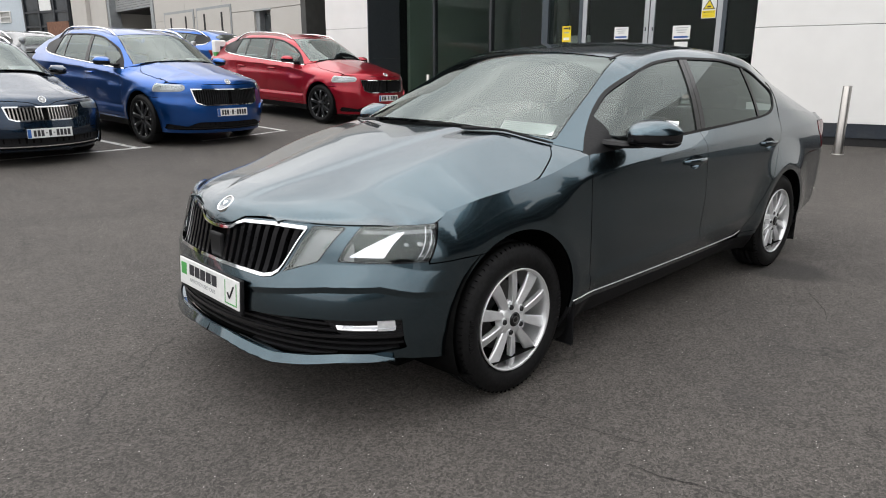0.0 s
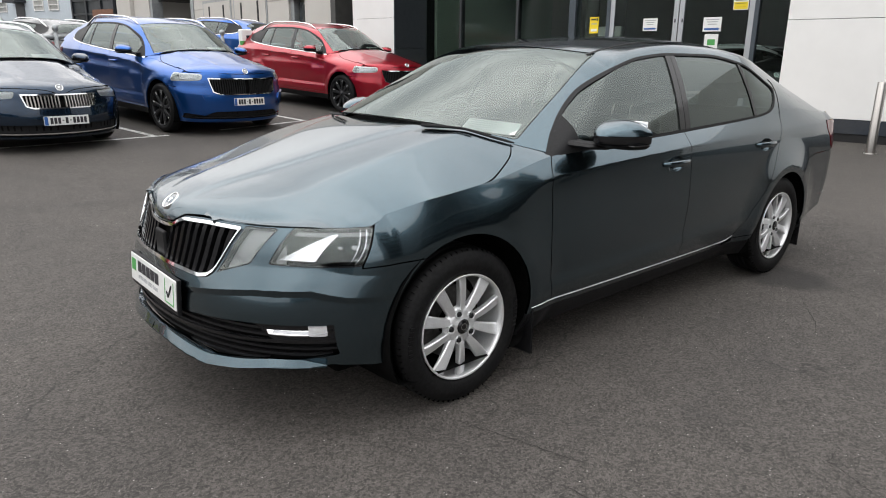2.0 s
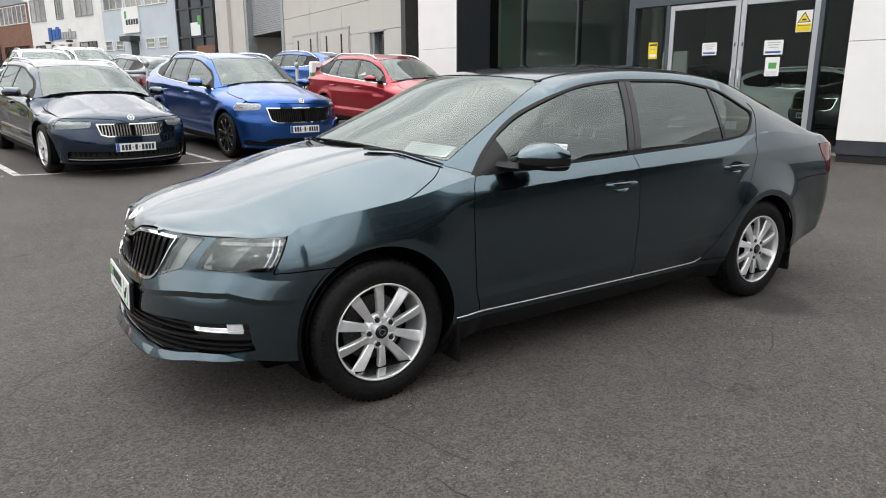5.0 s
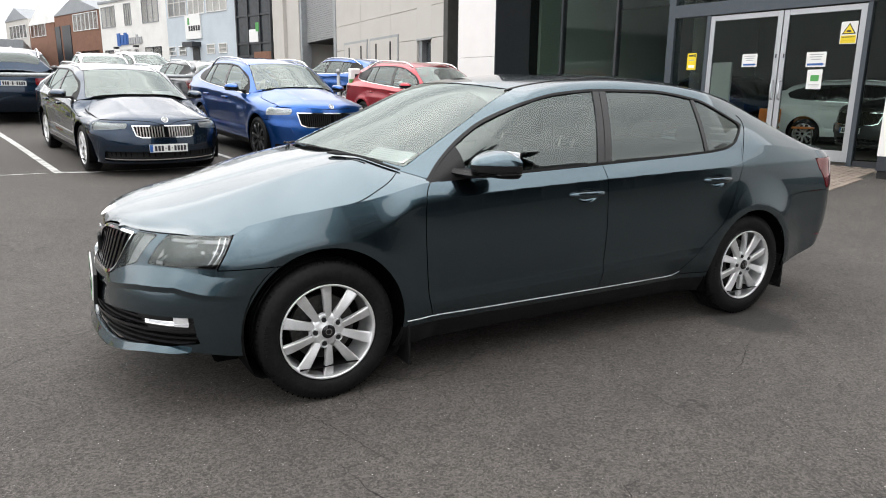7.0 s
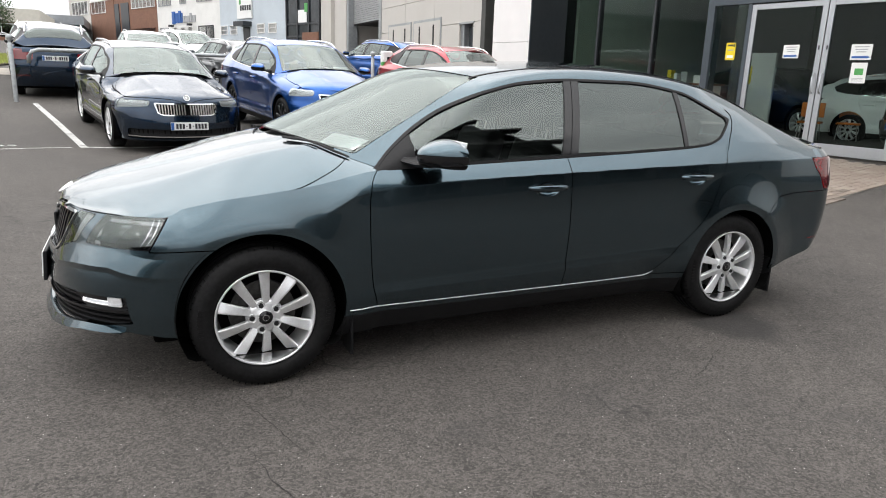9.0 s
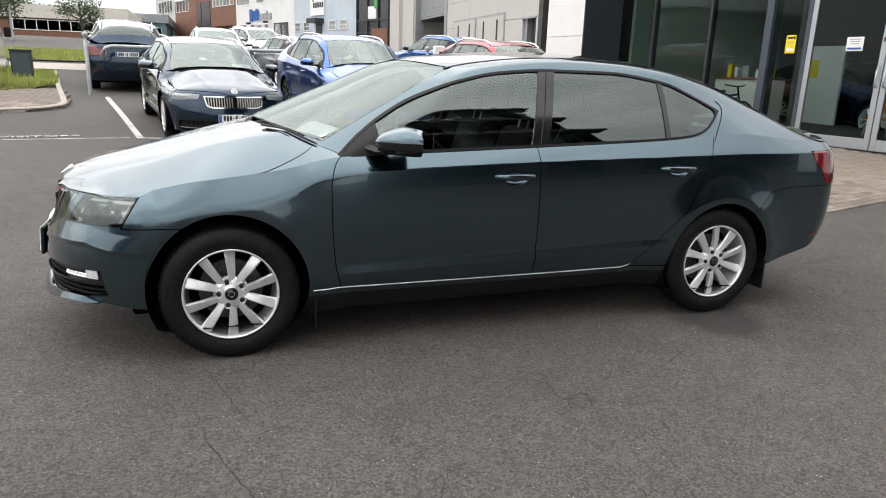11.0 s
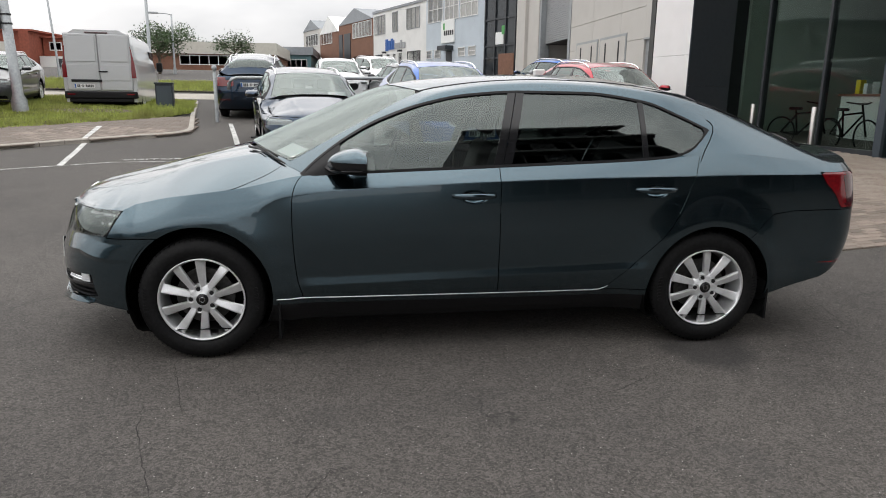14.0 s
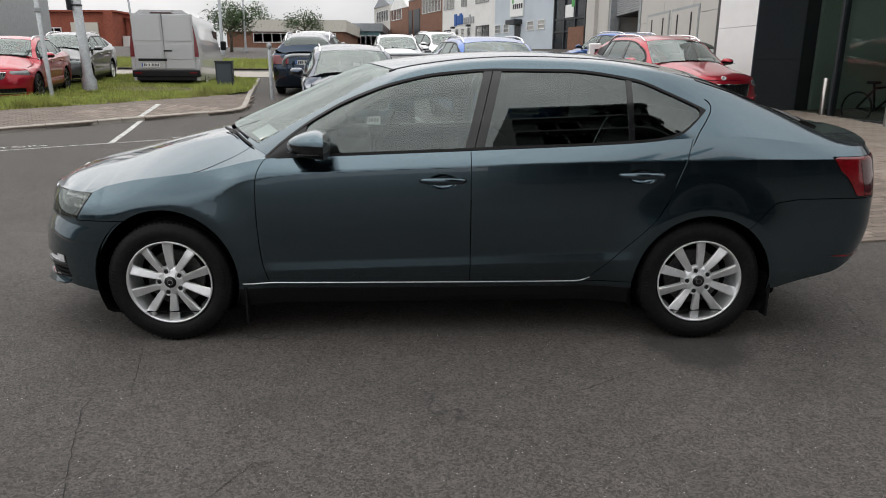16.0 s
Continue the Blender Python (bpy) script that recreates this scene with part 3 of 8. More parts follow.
        panel("rear_bumper", steps(2.6, sk.a1 + 1.0, h), zs, sk.body, [
            lambda U, V, P: U - 2.75, arch_r, lambda U, V, P: line(U) - gap - V, lambda U, V, P: V - s.get("tail_lo", 0.235) - s.get("tail_up", 0.0) * np.clip(U - 3.05, 0, 0.5) - 0.05 * np.clip(3.3 - U, 0, 1)], paint, car, side=sd)
        panel("tail_lamp", steps(3.2, 4.0, h), zs, sk.body, [lambda U, V, P: lamp_in(U, V) - 0.004], LAMP_RED, car, "dark red tail lamp with a pale inner panel", offset=0.003, side=sd)
        panel("lamp_inner_panel", steps(3.4, 3.75, h), zs, sk.body, [lambda U, V, P: lamp_in(U, V) - 0.02, lambda U, V, P: U - 3.47 - 0.3 * (0.86 - V), lambda U, V, P: 3.62 - U], s.get("inner_lamp", LAMP_SOFT), car, offset=0.0045, thick=0.004, side=sd)
        panel("sill", steps(0.25, 2.5, h), zs, sk.body, [
            lambda U, V, P: sill - gap - V, arch_f, arch_r, lambda U, V, P: V - 0.285, lambda U, V, P: U - 0.3, lambda U, V, P: rear_edge(np.full_like(V, 0.34)) + 0.25 - U], paint, car, side=sd)
        panel("sill_strip", steps(0.25, 2.5, h), zs, sk.body, [
            lambda U, V, P: 0.285 - V, arch_f, arch_r, lambda U, V, P: V - 0.185, lambda U, V, P: U - 0.3, lambda U, V, P: 2.5 - U], cladding or BLACK_TRIM, car, side=sd)
        if cladding:
            for xw, ac in ((0.0, arch_f), (wb, arch_r)):
                panel("arch_trim", steps(xw - 0.6, xw + 0.6, h), zs, sk.body, [ac, lambda U, V, P, ac=ac: 0.055 - ac(U, V, P), lambda U, V, P: V - 0.2], cladding, car, offset=0.006, side=sd)
    # bumper: full width skin from both sides
    zi = np.unique(np.concatenate([steps(0.14, 0.64, h / 2)]))
    made["bumper_us"] = steps(sk.a0 - 1.0, -0.14, h)
    made["zs"], made["zi"], made["arch_f"], made["arch_r"], made["fr_top"], made["gap"] = zs, zi, arch_f, arch_r, fr_top, gap
    # bonnet
    z_ = lambda P: P[..., 2] / wz
    yy = np.linspace(0.0, 0.8, 33)
    nose_x = linear([(y, float(sk.body(np.array([sk.a_of_y(y, 0.762)]), np.array([0.762]))[0][0]) / wx) for y in yy])
    cowl = lambda x, y: s.get("cowl", 0.138) + 0.30 * (np.abs(y) / 0.72) ** 2 - x
    ys = steps(-0.86, 0.86, h)
    made["bonnet"] = panel("bonnet", np.unique(np.concatenate([steps(-0.87, s.get("fine_to", -0.66), h / 4), steps(s.get("fine_to", -0.66), 0.45, h)])), ys, sk.hood, [
        lambda U, V, P: sk.shut(U) - 2 * gap - np.abs(V), lambda U, V, P: cowl(U, V), lambda U, V, P: P[..., 2] / wz - sk.lip(np.abs(V)) - 0.004 + 0.012 * np.clip((np.abs(V) - s.get("edge_from", 0.5)) / 0.1, 0, 1), lambda U, V, P: U - nose_x(np.abs(V)) + 0.003 + 3 * np.clip(s.get("edge_from", 0.5) + 0.05 - np.abs(V), 0, 1)], paint, car)
    for sd in (-1, 1):
        panel("wing_top", steps(0.0, 0.54, h / 2), steps(0.54, 0.86, h / 2), sk.hood, [
            lambda U, V, P: np.abs(V) - sk.shut(U) - gap, lambda U, V, P: sk.ytop(U) - 0.001 - np.abs(V), lambda U, V, P: 0.19 + 0.30 * (np.abs(V) / 0.72) ** 2 - U, lambda U, V, P: fe(P[..., 2] / wz) - gap - U], paint, car, side=sd)
    panel("cowl_panel", steps(-0.05, 0.52, h), ys, lambda x, y: sk.hood(x, y) - np.array([0, 0, 0.03]), [
        lambda U, V, P: -cowl(U, V) + 0.02, lambda U, V, P: 0.16 - (-cowl(U, V)), lambda U, V, P: 0.57 - np.abs(V)], BLACK_TRIM, car)
    # cabin
    xs = np.unique(np.concatenate([steps(0.10, 3.75, h)]))
    yc = np.unique(np.concatenate([steps(-0.88, -0.5, h / 2), steps(-0.5, 0.5, 2 * h), steps(0.5, 0.88, h / 2)]))
    ws_base = lambda x, y: x - (0.165 + 0.30 * (np.abs(y) / 0.72) ** 2)
    ws = lambda U, V, P: np.minimum.reduce([ws_base(U, V) - 0.0, 0.96 + 0.19 * (np.abs(V) / 0.56) ** 2 - U, 0.700 - 0.215 * (U - 0.44) - np.abs(V)])
    z_ = lambda P: P[..., 2] / wz
    dlo = lambda U, V, P: np.minimum.reduce([z_(P) - sk.dlo_lo(U), sk.dlo_hi(U) - z_(P), np.abs(V) - 0.45, U - 0.47, s["dlo_lo"][-1][0] + 0.01 - U])
    rg0, rg1 = s["rear_glass"]
    rg = lambda U, V, P: np.minimum.reduce([U - rg0 + 0.10 * (np.abs(V) / 0.5) ** 2 * 0, rg1 - U, s.get("rear_half", 0.575) - 0.03 * (U - 2.7) - np.abs(V)])
    tail_in = lambda U, V, P: sk.a1 + (float(sk.tail(1.0)) - sk.a1) * np.clip(1 - (np.abs(V) / 0.80) ** 3, 0, 1) ** (1 / 3) - U
    over = lambda U, V, P: z_(P) - sk.ztop(U) + 0.001
    base = lambda U, V, P: np.maximum(ws_base(U, V), np.minimum(np.abs(V) - 0.62, ws_base(U, V) + 0.03))
    yout = lambda U, V, P: sk.ytop(U) + 0.002 - np.abs(V)
    panel("roof_shell", xs, yc, sk.cabin, [yout, base, lambda U, V, P: -ws(U, V, P), lambda U, V, P: -dlo(U, V, P), lambda U, V, P: -rg(U, V, P), tail_in], roof_paint or paint, car)
    panel("windscreen", xs, yc, sk.cabin, [lambda U, V, P: ws(U, V, P) - 0.006], GLASS_FRONT, car, "windscreen that reflects the pale sky", offset=-0.003, thick=0.004)
    panel("windscreen_border", xs, yc, sk.cabin, [lambda U, V, P: ws(U, V, P) - 0.002, lambda U, V, P: s.get("border", 0.03) - ws(U, V, P)], BLACK_GLOSS, car, offset=-0.0055, thick=0.0)
    panel("rear_window", xs, yc, sk.cabin, [lambda U, V, P: rg(U, V, P) - 0.004], glass_rear or GLASS_REAR, car, offset=-0.002, thick=0.004)
    if "rear_half" in s:
        panel("rear_window_border", xs, yc, sk.cabin, [lambda U, V, P: rg(U, V, P) - 0.002, lambda U, V, P: 0.05 - rg(U, V, P)], BLACK_GLOSS, car, offset=0.003, thick=0.004)
    bp0 = lambda z: 1.478 + 0.105 * (z - 0.97) / 0.38
    bp1 = lambda z: 1.572 + 0.100 * (z - 0.97) / 0.38
    qp = s.get("quarter_post", 2.288)
    for sd in (-1, 1):
        on = lambda U, V, P, sd=sd: V * sd - 0.3
        frame_in = lambda U, V, P: np.minimum(z_(P) - sk.dlo_lo(U) - s.get("trim", 0.022), sk.dlo_hi(U) - s.get("trim", 0.019) - z_(P))
        panel("window_trim", xs, yc, sk.cabin, [on, dlo, lambda U, V, P: -np.minimum(frame_in(U, V, P), 2.655 - U)], BLACK_TRIM, car, offset=0.003, thick=0.01)
        if chrome_dlo:
            panel("chrome_strip", xs, np.unique(np.concatenate([steps(-0.88, -0.72, h / 5), steps(0.72, 0.88, h / 5)])), sk.cabin, [on, dlo, lambda U, V, P: sk.dlo_lo(U) + 0.013 - z_(P)], CHROME, car, offset=0.006, thick=0.006)
        panel("front_side_window", xs, yc, sk.cabin, [on, lambda U, V, P: frame_in(U, V, P), lambda U, V, P: bp0(z_(P)) - U, lambda U, V, P: U - 0.70], GLASS_SIDE, car, offset=-0.004, thick=0.004)
        panel("mirror_triangle", xs, yc, sk.cabin, [on, lambda U, V, P: frame_in(U, V, P), lambda U, V, P: 0.70 - U], BLACK_TRIM, car, offset=0.001, thick=0.008)
        for n, (p0, p1) in enumerate(((lambda z: bp0(z), lambda z: (bp0(z) + bp1(z)) / 2 - 0.002), (lambda z: (bp0(z) + bp1(z)) / 2 + 0.002, lambda z: bp1(z)))):
            panel("door_pillar", steps(1.4, 1.75, h / 2), yc, sk.cabin, [on, lambda U, V, P: frame_in(U, V, P), lambda U, V, P, p0=p0: U - p0(z_(P)), lambda U, V, P, p1=p1: p1(z_(P)) - U], BLACK_GLOSS, car, offset=0.002, thick=0.012)
        panel("rear_side_window", xs, yc, sk.cabin, [on, lambda U, V, P: frame_in(U, V, P), lambda U, V, P: U - bp1(z_(P)), lambda U, V, P: qp - U], glass_rear or GLASS_REAR, car, offset=-0.004, thick=0.004)
        panel("window_post", steps(qp - 0.04, qp + 0.08, h / 2), yc, sk.cabin, [on, lambda U, V, P: frame_in(U, V, P), lambda U, V, P: U - qp, lambda U, V, P: qp + 0.028 - U], BLACK_GLOSS, car, offset=0.001, thick=0.01)
        panel("quarter_window", xs, yc, sk.cabin, [on, lambda U, V, P: frame_in(U, V, P), lambda U, V, P: U - qp - 0.028, lambda U, V, P: s["dlo_lo"][-1][0] - 0.035 - U], glass_rear or GLASS_REAR, car, offset=-0.004, thick=0.004)
    # dark inner shell, wheel houses and floor, so that gaps and arches are dark
    if inner:
        for sd in (-1, 1):
            panel("inner_shell", steps(sk.a0 - 1.0, sk.a1 + 1.0, 0.06), steps(0.27, 0.94, 0.05), sk.body, [
                lambda U, V, P: arch_f(U, V, P) - 0.03, lambda U, V, P: arch_r(U, V, P) - 0.03, lambda U, V, P: sk.ztop(np.clip(U, sk.a0, sk.a1)) - 0.015 - V, lambda U, V, P: sk.lip(np.abs(P[..., 1]) / wy) - 0.02 - V, lambda U, V, P: np.maximum(0.5 - V, U + 0.75), lambda U, V, P: V - 0.28 - s.get("tail_up", 0.0) * np.clip(U - 3.0, 0, 0.55)],
                UNDERBODY, car, offset=-0.03, thick=0.0, side=sd)
            for xw, az in ((0.0, azf), (wb, azr)):
                bm = lathe_bm([(ar + 0.012, 0.885), (ar + 0.02, 0.82), (ar + 0.03, 0.60), (0.05, 0.58)], 40, 'y')
                if sd < 0:
                    move_bm(bm, Matrix.Diagonal((1, -1, 1, 1)))
                move_bm(bm, Matrix.Translation((xw, 0, az)))
                for v in list(bm.verts):
                    if v.co.z < 0.16:
                        v.co.z = 0.16
                move_bm(bm, Matrix.Diagonal((*sk.warp, 1)))
                part("wheel_house", bm, UNDERBODY, car, smooth=True)
        part("underbody", move_bm(box_bm(-0.45, 3.2, -0.66, 0.66, 0.17, 0.24, 0.02), Matrix.Diagonal((*sk.warp, 1))), UNDERBODY, car)
    return made


# ---- wheels ----
def build_wheel(parent, x, y, z, sd, radius=0.316, rim_r=0.210, width=0.205, spokes=5, style="pairs", rim_mat=None, turn=0.0, detail=True):
    """A wheel standing at x, y, z (its centre); sd is the side its face looks to."""
    rim_mat = rim_mat or ALLOY
    w = thing("wheel", pose(x, y, z, 0, 0, 180 if sd > 0 else 0) @ pose(0, 0, 0, 0, turn, 0))
    w.parent = parent
    hw, R = width / 2, radius
    # tyre: tread with grooves, shoulders, sidewall steps (axis y; outer face at -y)
    prof = [(rim_r + 0.002, -hw + 0.022), (rim_r + 0.010, -hw + 0.008), (rim_r + 0.030, -hw - 0.001), ((rim_r + R) / 2, -hw - 0.004), (R - 0.035, -hw + 0.001), (R - 0.030, -hw + 0.0045), (R - 0.016, -hw + 0.010), (R - 0.004, -hw + 0.026)]
    n = 4 if detail else 0
    tread = []
    for i in range(n + 1):
        c = -hw + 0.03 + (width - 0.06) * i / max(n, 1)
        if i:
            tread += [(R - 0.001, c - 0.004), (R - 0.008, c - 0.0035), (R - 0.008, c + 0.0035), (R - 0.001, c + 0.004)]
    prof += tread[:-4] if n else []
    prof += [(R - 0.004, hw - 0.026), (R - 0.03, hw), (rim_r, hw - 0.02)]
    part("tyre", lathe_bm(prof, 72 if detail else 40, 'y'), RUBBER, w, smooth=True)
    if detail:
        bm = bmesh.new()
        for i in range(72):
            a = 2 * math.pi * i / 72
            box_bm(-0.0012, 0.0012, -hw + 0.014, -hw + 0.040, R - 0.022, R - 0.0035, bm=bm)
            for v in bm.verts[-8:]:
                v.co = Matrix.Rotation(a, 3, 'Y') @ v.co
        tagged(part("tread_pattern", bm, UNDERBODY, w), kind="stuff")
        for c0 in (60, 240):
            bm = bmesh.new()
            for i in range(8):
                box_bm(-0.005, 0.005, -hw - 0.0052, -hw + 0.002, 0.262, 0.282, bm=bm)
                for v in bm.verts[-8:]:
                    v.co = Matrix.Rotation(radians(c0 + 3.6 * i), 3, 'Y') @ v.co
            tagged(part("sidewall_mark", bm, RUBBER, w), kind="stuff")
    rr = rim_r
    part("rim", lathe_bm([(rr + 0.004, -hw + 0.010), (rr + 0.005, -hw + 0.003), (rr, -hw + 0.002), (rr - 0.005, -hw + 0.008), (rr - 0.008, -hw + 0.030), (rr - 0.022, 0.02), (rr - 0.01, hw - 0.01)], 64 if detail else 36, 'y'), rim_mat if style != "dark" else ALLOY_DARK, w, "silver alloy rim" if style != "dark" else "black alloy rim", smooth=True)
    part("brake_disc", lathe_bm([(0.06, -0.005), (0.145, -0.005), (0.145, 0.02), (0.06, 0.02)], 40, 'y', closed=True), BRAKE, w, "worn steel brake disc")
    part("wheel_back", lathe_bm([(0.02, 0.035), (rr - 0.02, 0.035)], 32, 'y'), UNDERBODY, w)
    r0, r1 = 0.045, rr - 0.008
    face = -hw + 0.012
    arms = []
    if style == "pairs":
        for k in range(spokes):
            for sgn in (-1, 1):
                arms.append((360 / spokes * k + sgn * 360 / spokes / 4, sgn))
    else:
        arms = [(360 / spokes * k, 0) for k in range(spokes)]
    for ang, sgn in arms:
        bm = bmesh.new()
        rows = []
        m = 7
        for i in range(m):
            t = i / (m - 1)
            r = r0 + (r1 - r0) * t
            hwid = (0.0135 + 0.0112 * t) if style == "pairs" else (0.020 + 0.014 * t)
            yf = face + 0.012 - 0.016 * math.sin(t * math.pi * 0.62) + 0.006 * t
            skew = -sgn * (0.006 - 0.006 * t)
            dep = 0.030 - 0.010 * t
            if style == "pairs":
                # a bright ridge along one side and a broad facet that falls away from it
                fall = 0.004 + 0.009 * t
                sect = ((-hwid, yf + dep), (-hwid, yf + 0.004), (-hwid * 0.86, yf), (-hwid * 0.62, yf), (hwid * 0.80, yf + fall), (hwid, yf + fall + 0.005), (hwid, yf + dep))
                sect = sect if sgn < 0 else tuple((-k, yy) for k, yy in reversed(sect))
            else:
                sect = ((-hwid, yf + dep), (-hwid, yf + 0.005), (-hwid * 0.82, yf + 0.0005), (0.0, yf), (hwid * 0.82, yf + 0.0005), (hwid, yf + 0.005), (hwid, yf + dep))
            rows.append([bm.verts.new((skew + k, yy, r)) for k, yy in sect])
        for a, b in zip(rows, rows[1:]):
            for i in range(6):
                bm.faces.new((a[i], a[i + 1], b[i + 1], b[i]))
        bm.faces.new(rows[0])
        bm.faces.new(rows[-1])
        bmesh.ops.recalc_face_normals(bm, faces=list(bm.faces))
        if style == "dark" and spokes > 7:
            strip = bmesh.new()
            quad = [strip.verts.new((k, yy, r)) for k, yy, r in ((0.008, face + 0.008, r0 + 0.05), (0.016, face + 0.008, r0 + 0.05), (0.034, face - 0.001, r1), (0.012, face - 0.001, r1))]
            back = [strip.verts.new((v.co.x, v.co.y + 0.012, v.co.z)) for v in quad]
            strip.faces.new(quad)
            for i in range(4):
                strip.faces.new((quad[i], quad[(i + 1) % 4], back[(i + 1) % 4], back[i]))
            bmesh.ops.recalc_face_normals(strip, faces=list(strip.faces))
            part("spoke_face", strip, ALLOY, w, "machined silver spoke face").rotation_euler = (0, radians(ang), 0)
        ob = part("spoke", bm, rim_mat, w, smooth=False)
        ob.matrix_parent_inverse = Matrix.Identity(4)
        ob.rotation_euler = (0, radians(ang), 0)
    part("hub", lathe_bm([(0.0, face + 0.002), (0.028, face + 0.002), (0.031, face + 0.005), (0.055, face + 0.008), (0.078, face + 0.016), (0.082, face + 0.035)], 40, 'y'), rim_mat, w, smooth=True)
    part("centre_cap", lathe_bm([(0.0, face - 0.003), (0.027, face - 0.0025), (0.0305, face + 0.003)], 32, 'y'), BLACK_GLOSS, w, "black centre cap", smooth=True)
    if detail:
        part("cap_emblem", move_bm(lathe_bm([(0.010, -0.0004), (0.013, -0.001), (0.0165, -0.0004)], 24, 'y'), Matrix.Translation((0, face - 0.002, 0))), CHROME, w)
        for k in range(5):
            b = lathe_bm([(0.0, -0.002), (0.0095, -0.002), (0.012, 0.003), (0.012, 0.02)], 6, 'y')
            a = 2 * math.pi * (k + 0.5) / 5
            part("wheel_bolt", move_bm(b, Matrix.Translation((0.056 * math.sin(a), face + 0.004, 0.056 * math.cos(a)))), ALLOY_DARK, w, "dark wheel bolt")
            b = lathe_bm([(0.0125, 0.012), (0.0145, 0.0), (0.0185, -0.002), (0.021, 0.008)], 20, 'y')
            part("bolt_well", move_bm(b, Matrix.Translation((0.056 * math.sin(a), face + 0.006, 0.056 * math.cos(a)))), rim_mat, w)
    return w


def skin_box(sk, name, u0, u1, v0, v1, material, parent, offset=0.004, thick=0.02, side=1, label="", h=0.02, fn=None):
    return panel(name, steps(u0, u1, h), steps(v0, v1, h), fn or sk.body, [], material, parent, label, offset=offset, thick=thick, side=side)


# ---- the grey car ----
def seat(parent, x, y, material, headrest_z=1.08, back_tilt=18):
    s = thing("seat", pose(x, y, 0.28))
    s.parent = parent
    part("cushion", box_bm(-0.05, 0.45, -0.25, 0.25, 0.10, 0.26, 0.06, 3), material, s, smooth=True)
    part("backrest", move_bm(box_bm(-0.07, 0.07, -0.24, 0.24, 0.0, 0.60, 0.06, 3), pose(0.47, 0, 0.18, 0, back_tilt, 0)), material, s, smooth=True)
    part("headrest", move_bm(box_bm(-0.05, 0.05, -0.14, 0.14, 0.64, 0.84, 0.045, 3), pose(0.47, 0, 0.18, 0, back_tilt - 4, 0)), material, s, smooth=True)
    for yy in (-0.06, 0.06):
        part("headrest_post", move_bm(tube_bm([(0, yy, 0.55), (0, yy, 0.7)], 0.006, 8), pose(0.47, 0, 0.18, 0, back_tilt - 3, 0)), STEEL, s)
    return s


def cabin_inside(car, k=1.0, trims=SEAT):
    """Seats, dashboard and steering wheel (on the car's right) behind the glass."""
    for y in (-0.37, 0.37):
        seat(car, 1.02 * k, y, trims)
    part("rear_bench", box_bm(1.95 * k, 2.40 * k, -0.62, 0.62, 0.36, 0.56, 0.06, 3), trims, car, smooth=True)
    part("rear_backrest", move_bm(box_bm(-0.07, 0.07, -0.62, 0.62, 0.0, 0.60, 0.06, 3), pose(2.42 * k, 0, 0.48, 0, 22, 0)), trims, car, smooth=True)
    for y in (-0.4, 0.0, 0.4):
        part("rear_headrest", move_bm(box_bm(-0.045, 0.045, y - 0.13, y + 0.13, 0.60, 0.72, 0.04, 3), pose(2.42 * k, 0, 0.48, 0, 22, 0)), trims, car, smooth=True)
    part("dashboard", move_bm(box_bm(-0.18, 0.28, -0.63, 0.63, -0.14, 0.05, 0.05, 3), pose(0.62 * k, 0, 0.90, 0, 4, 0)), BLACK_TRIM, car, smooth=True)
    part("instrument_hood", box_bm(0.72 * k, 0.90 * k, 0.2, 0.56, 0.92, 1.0, 0.035, 3), BLACK_TRIM, car, smooth=True)
    bm = lathe_bm([(0.182 + 0.015 * math.cos(a), 0.015 * math.sin(a)) for a in [2 * math.pi * i / 8 for i in range(8)]], 36, 'x', closed=True)
    st = part("steering_wheel", move_bm(bm, pose(1.0 * k, 0.37, 0.92, 0, 24, 0)), BLACK_TRIM, car, smooth=True)
    for a in (90, -90, 180):
        part("spoke", move_bm(box_bm(-0.012, 0.012, -0.02, 0.02, 0.03, 0.18, 0.006), pose(1.0 * k, 0.37, 0.92, 0, 24, 0) @ pose(0, 0, 0, a, 0, 0)), BLACK_TRIM, st)
    part("airbag_boss", move_bm(lathe_bm([(0.0, -0.03), (0.05, -0.028), (0.065, 0.0), (0.06, 0.03)], 20, 'x'), pose(1.0 * k, 0.37, 0.92, 0, 24, 0)), BLACK_TRIM, st, smooth=True)


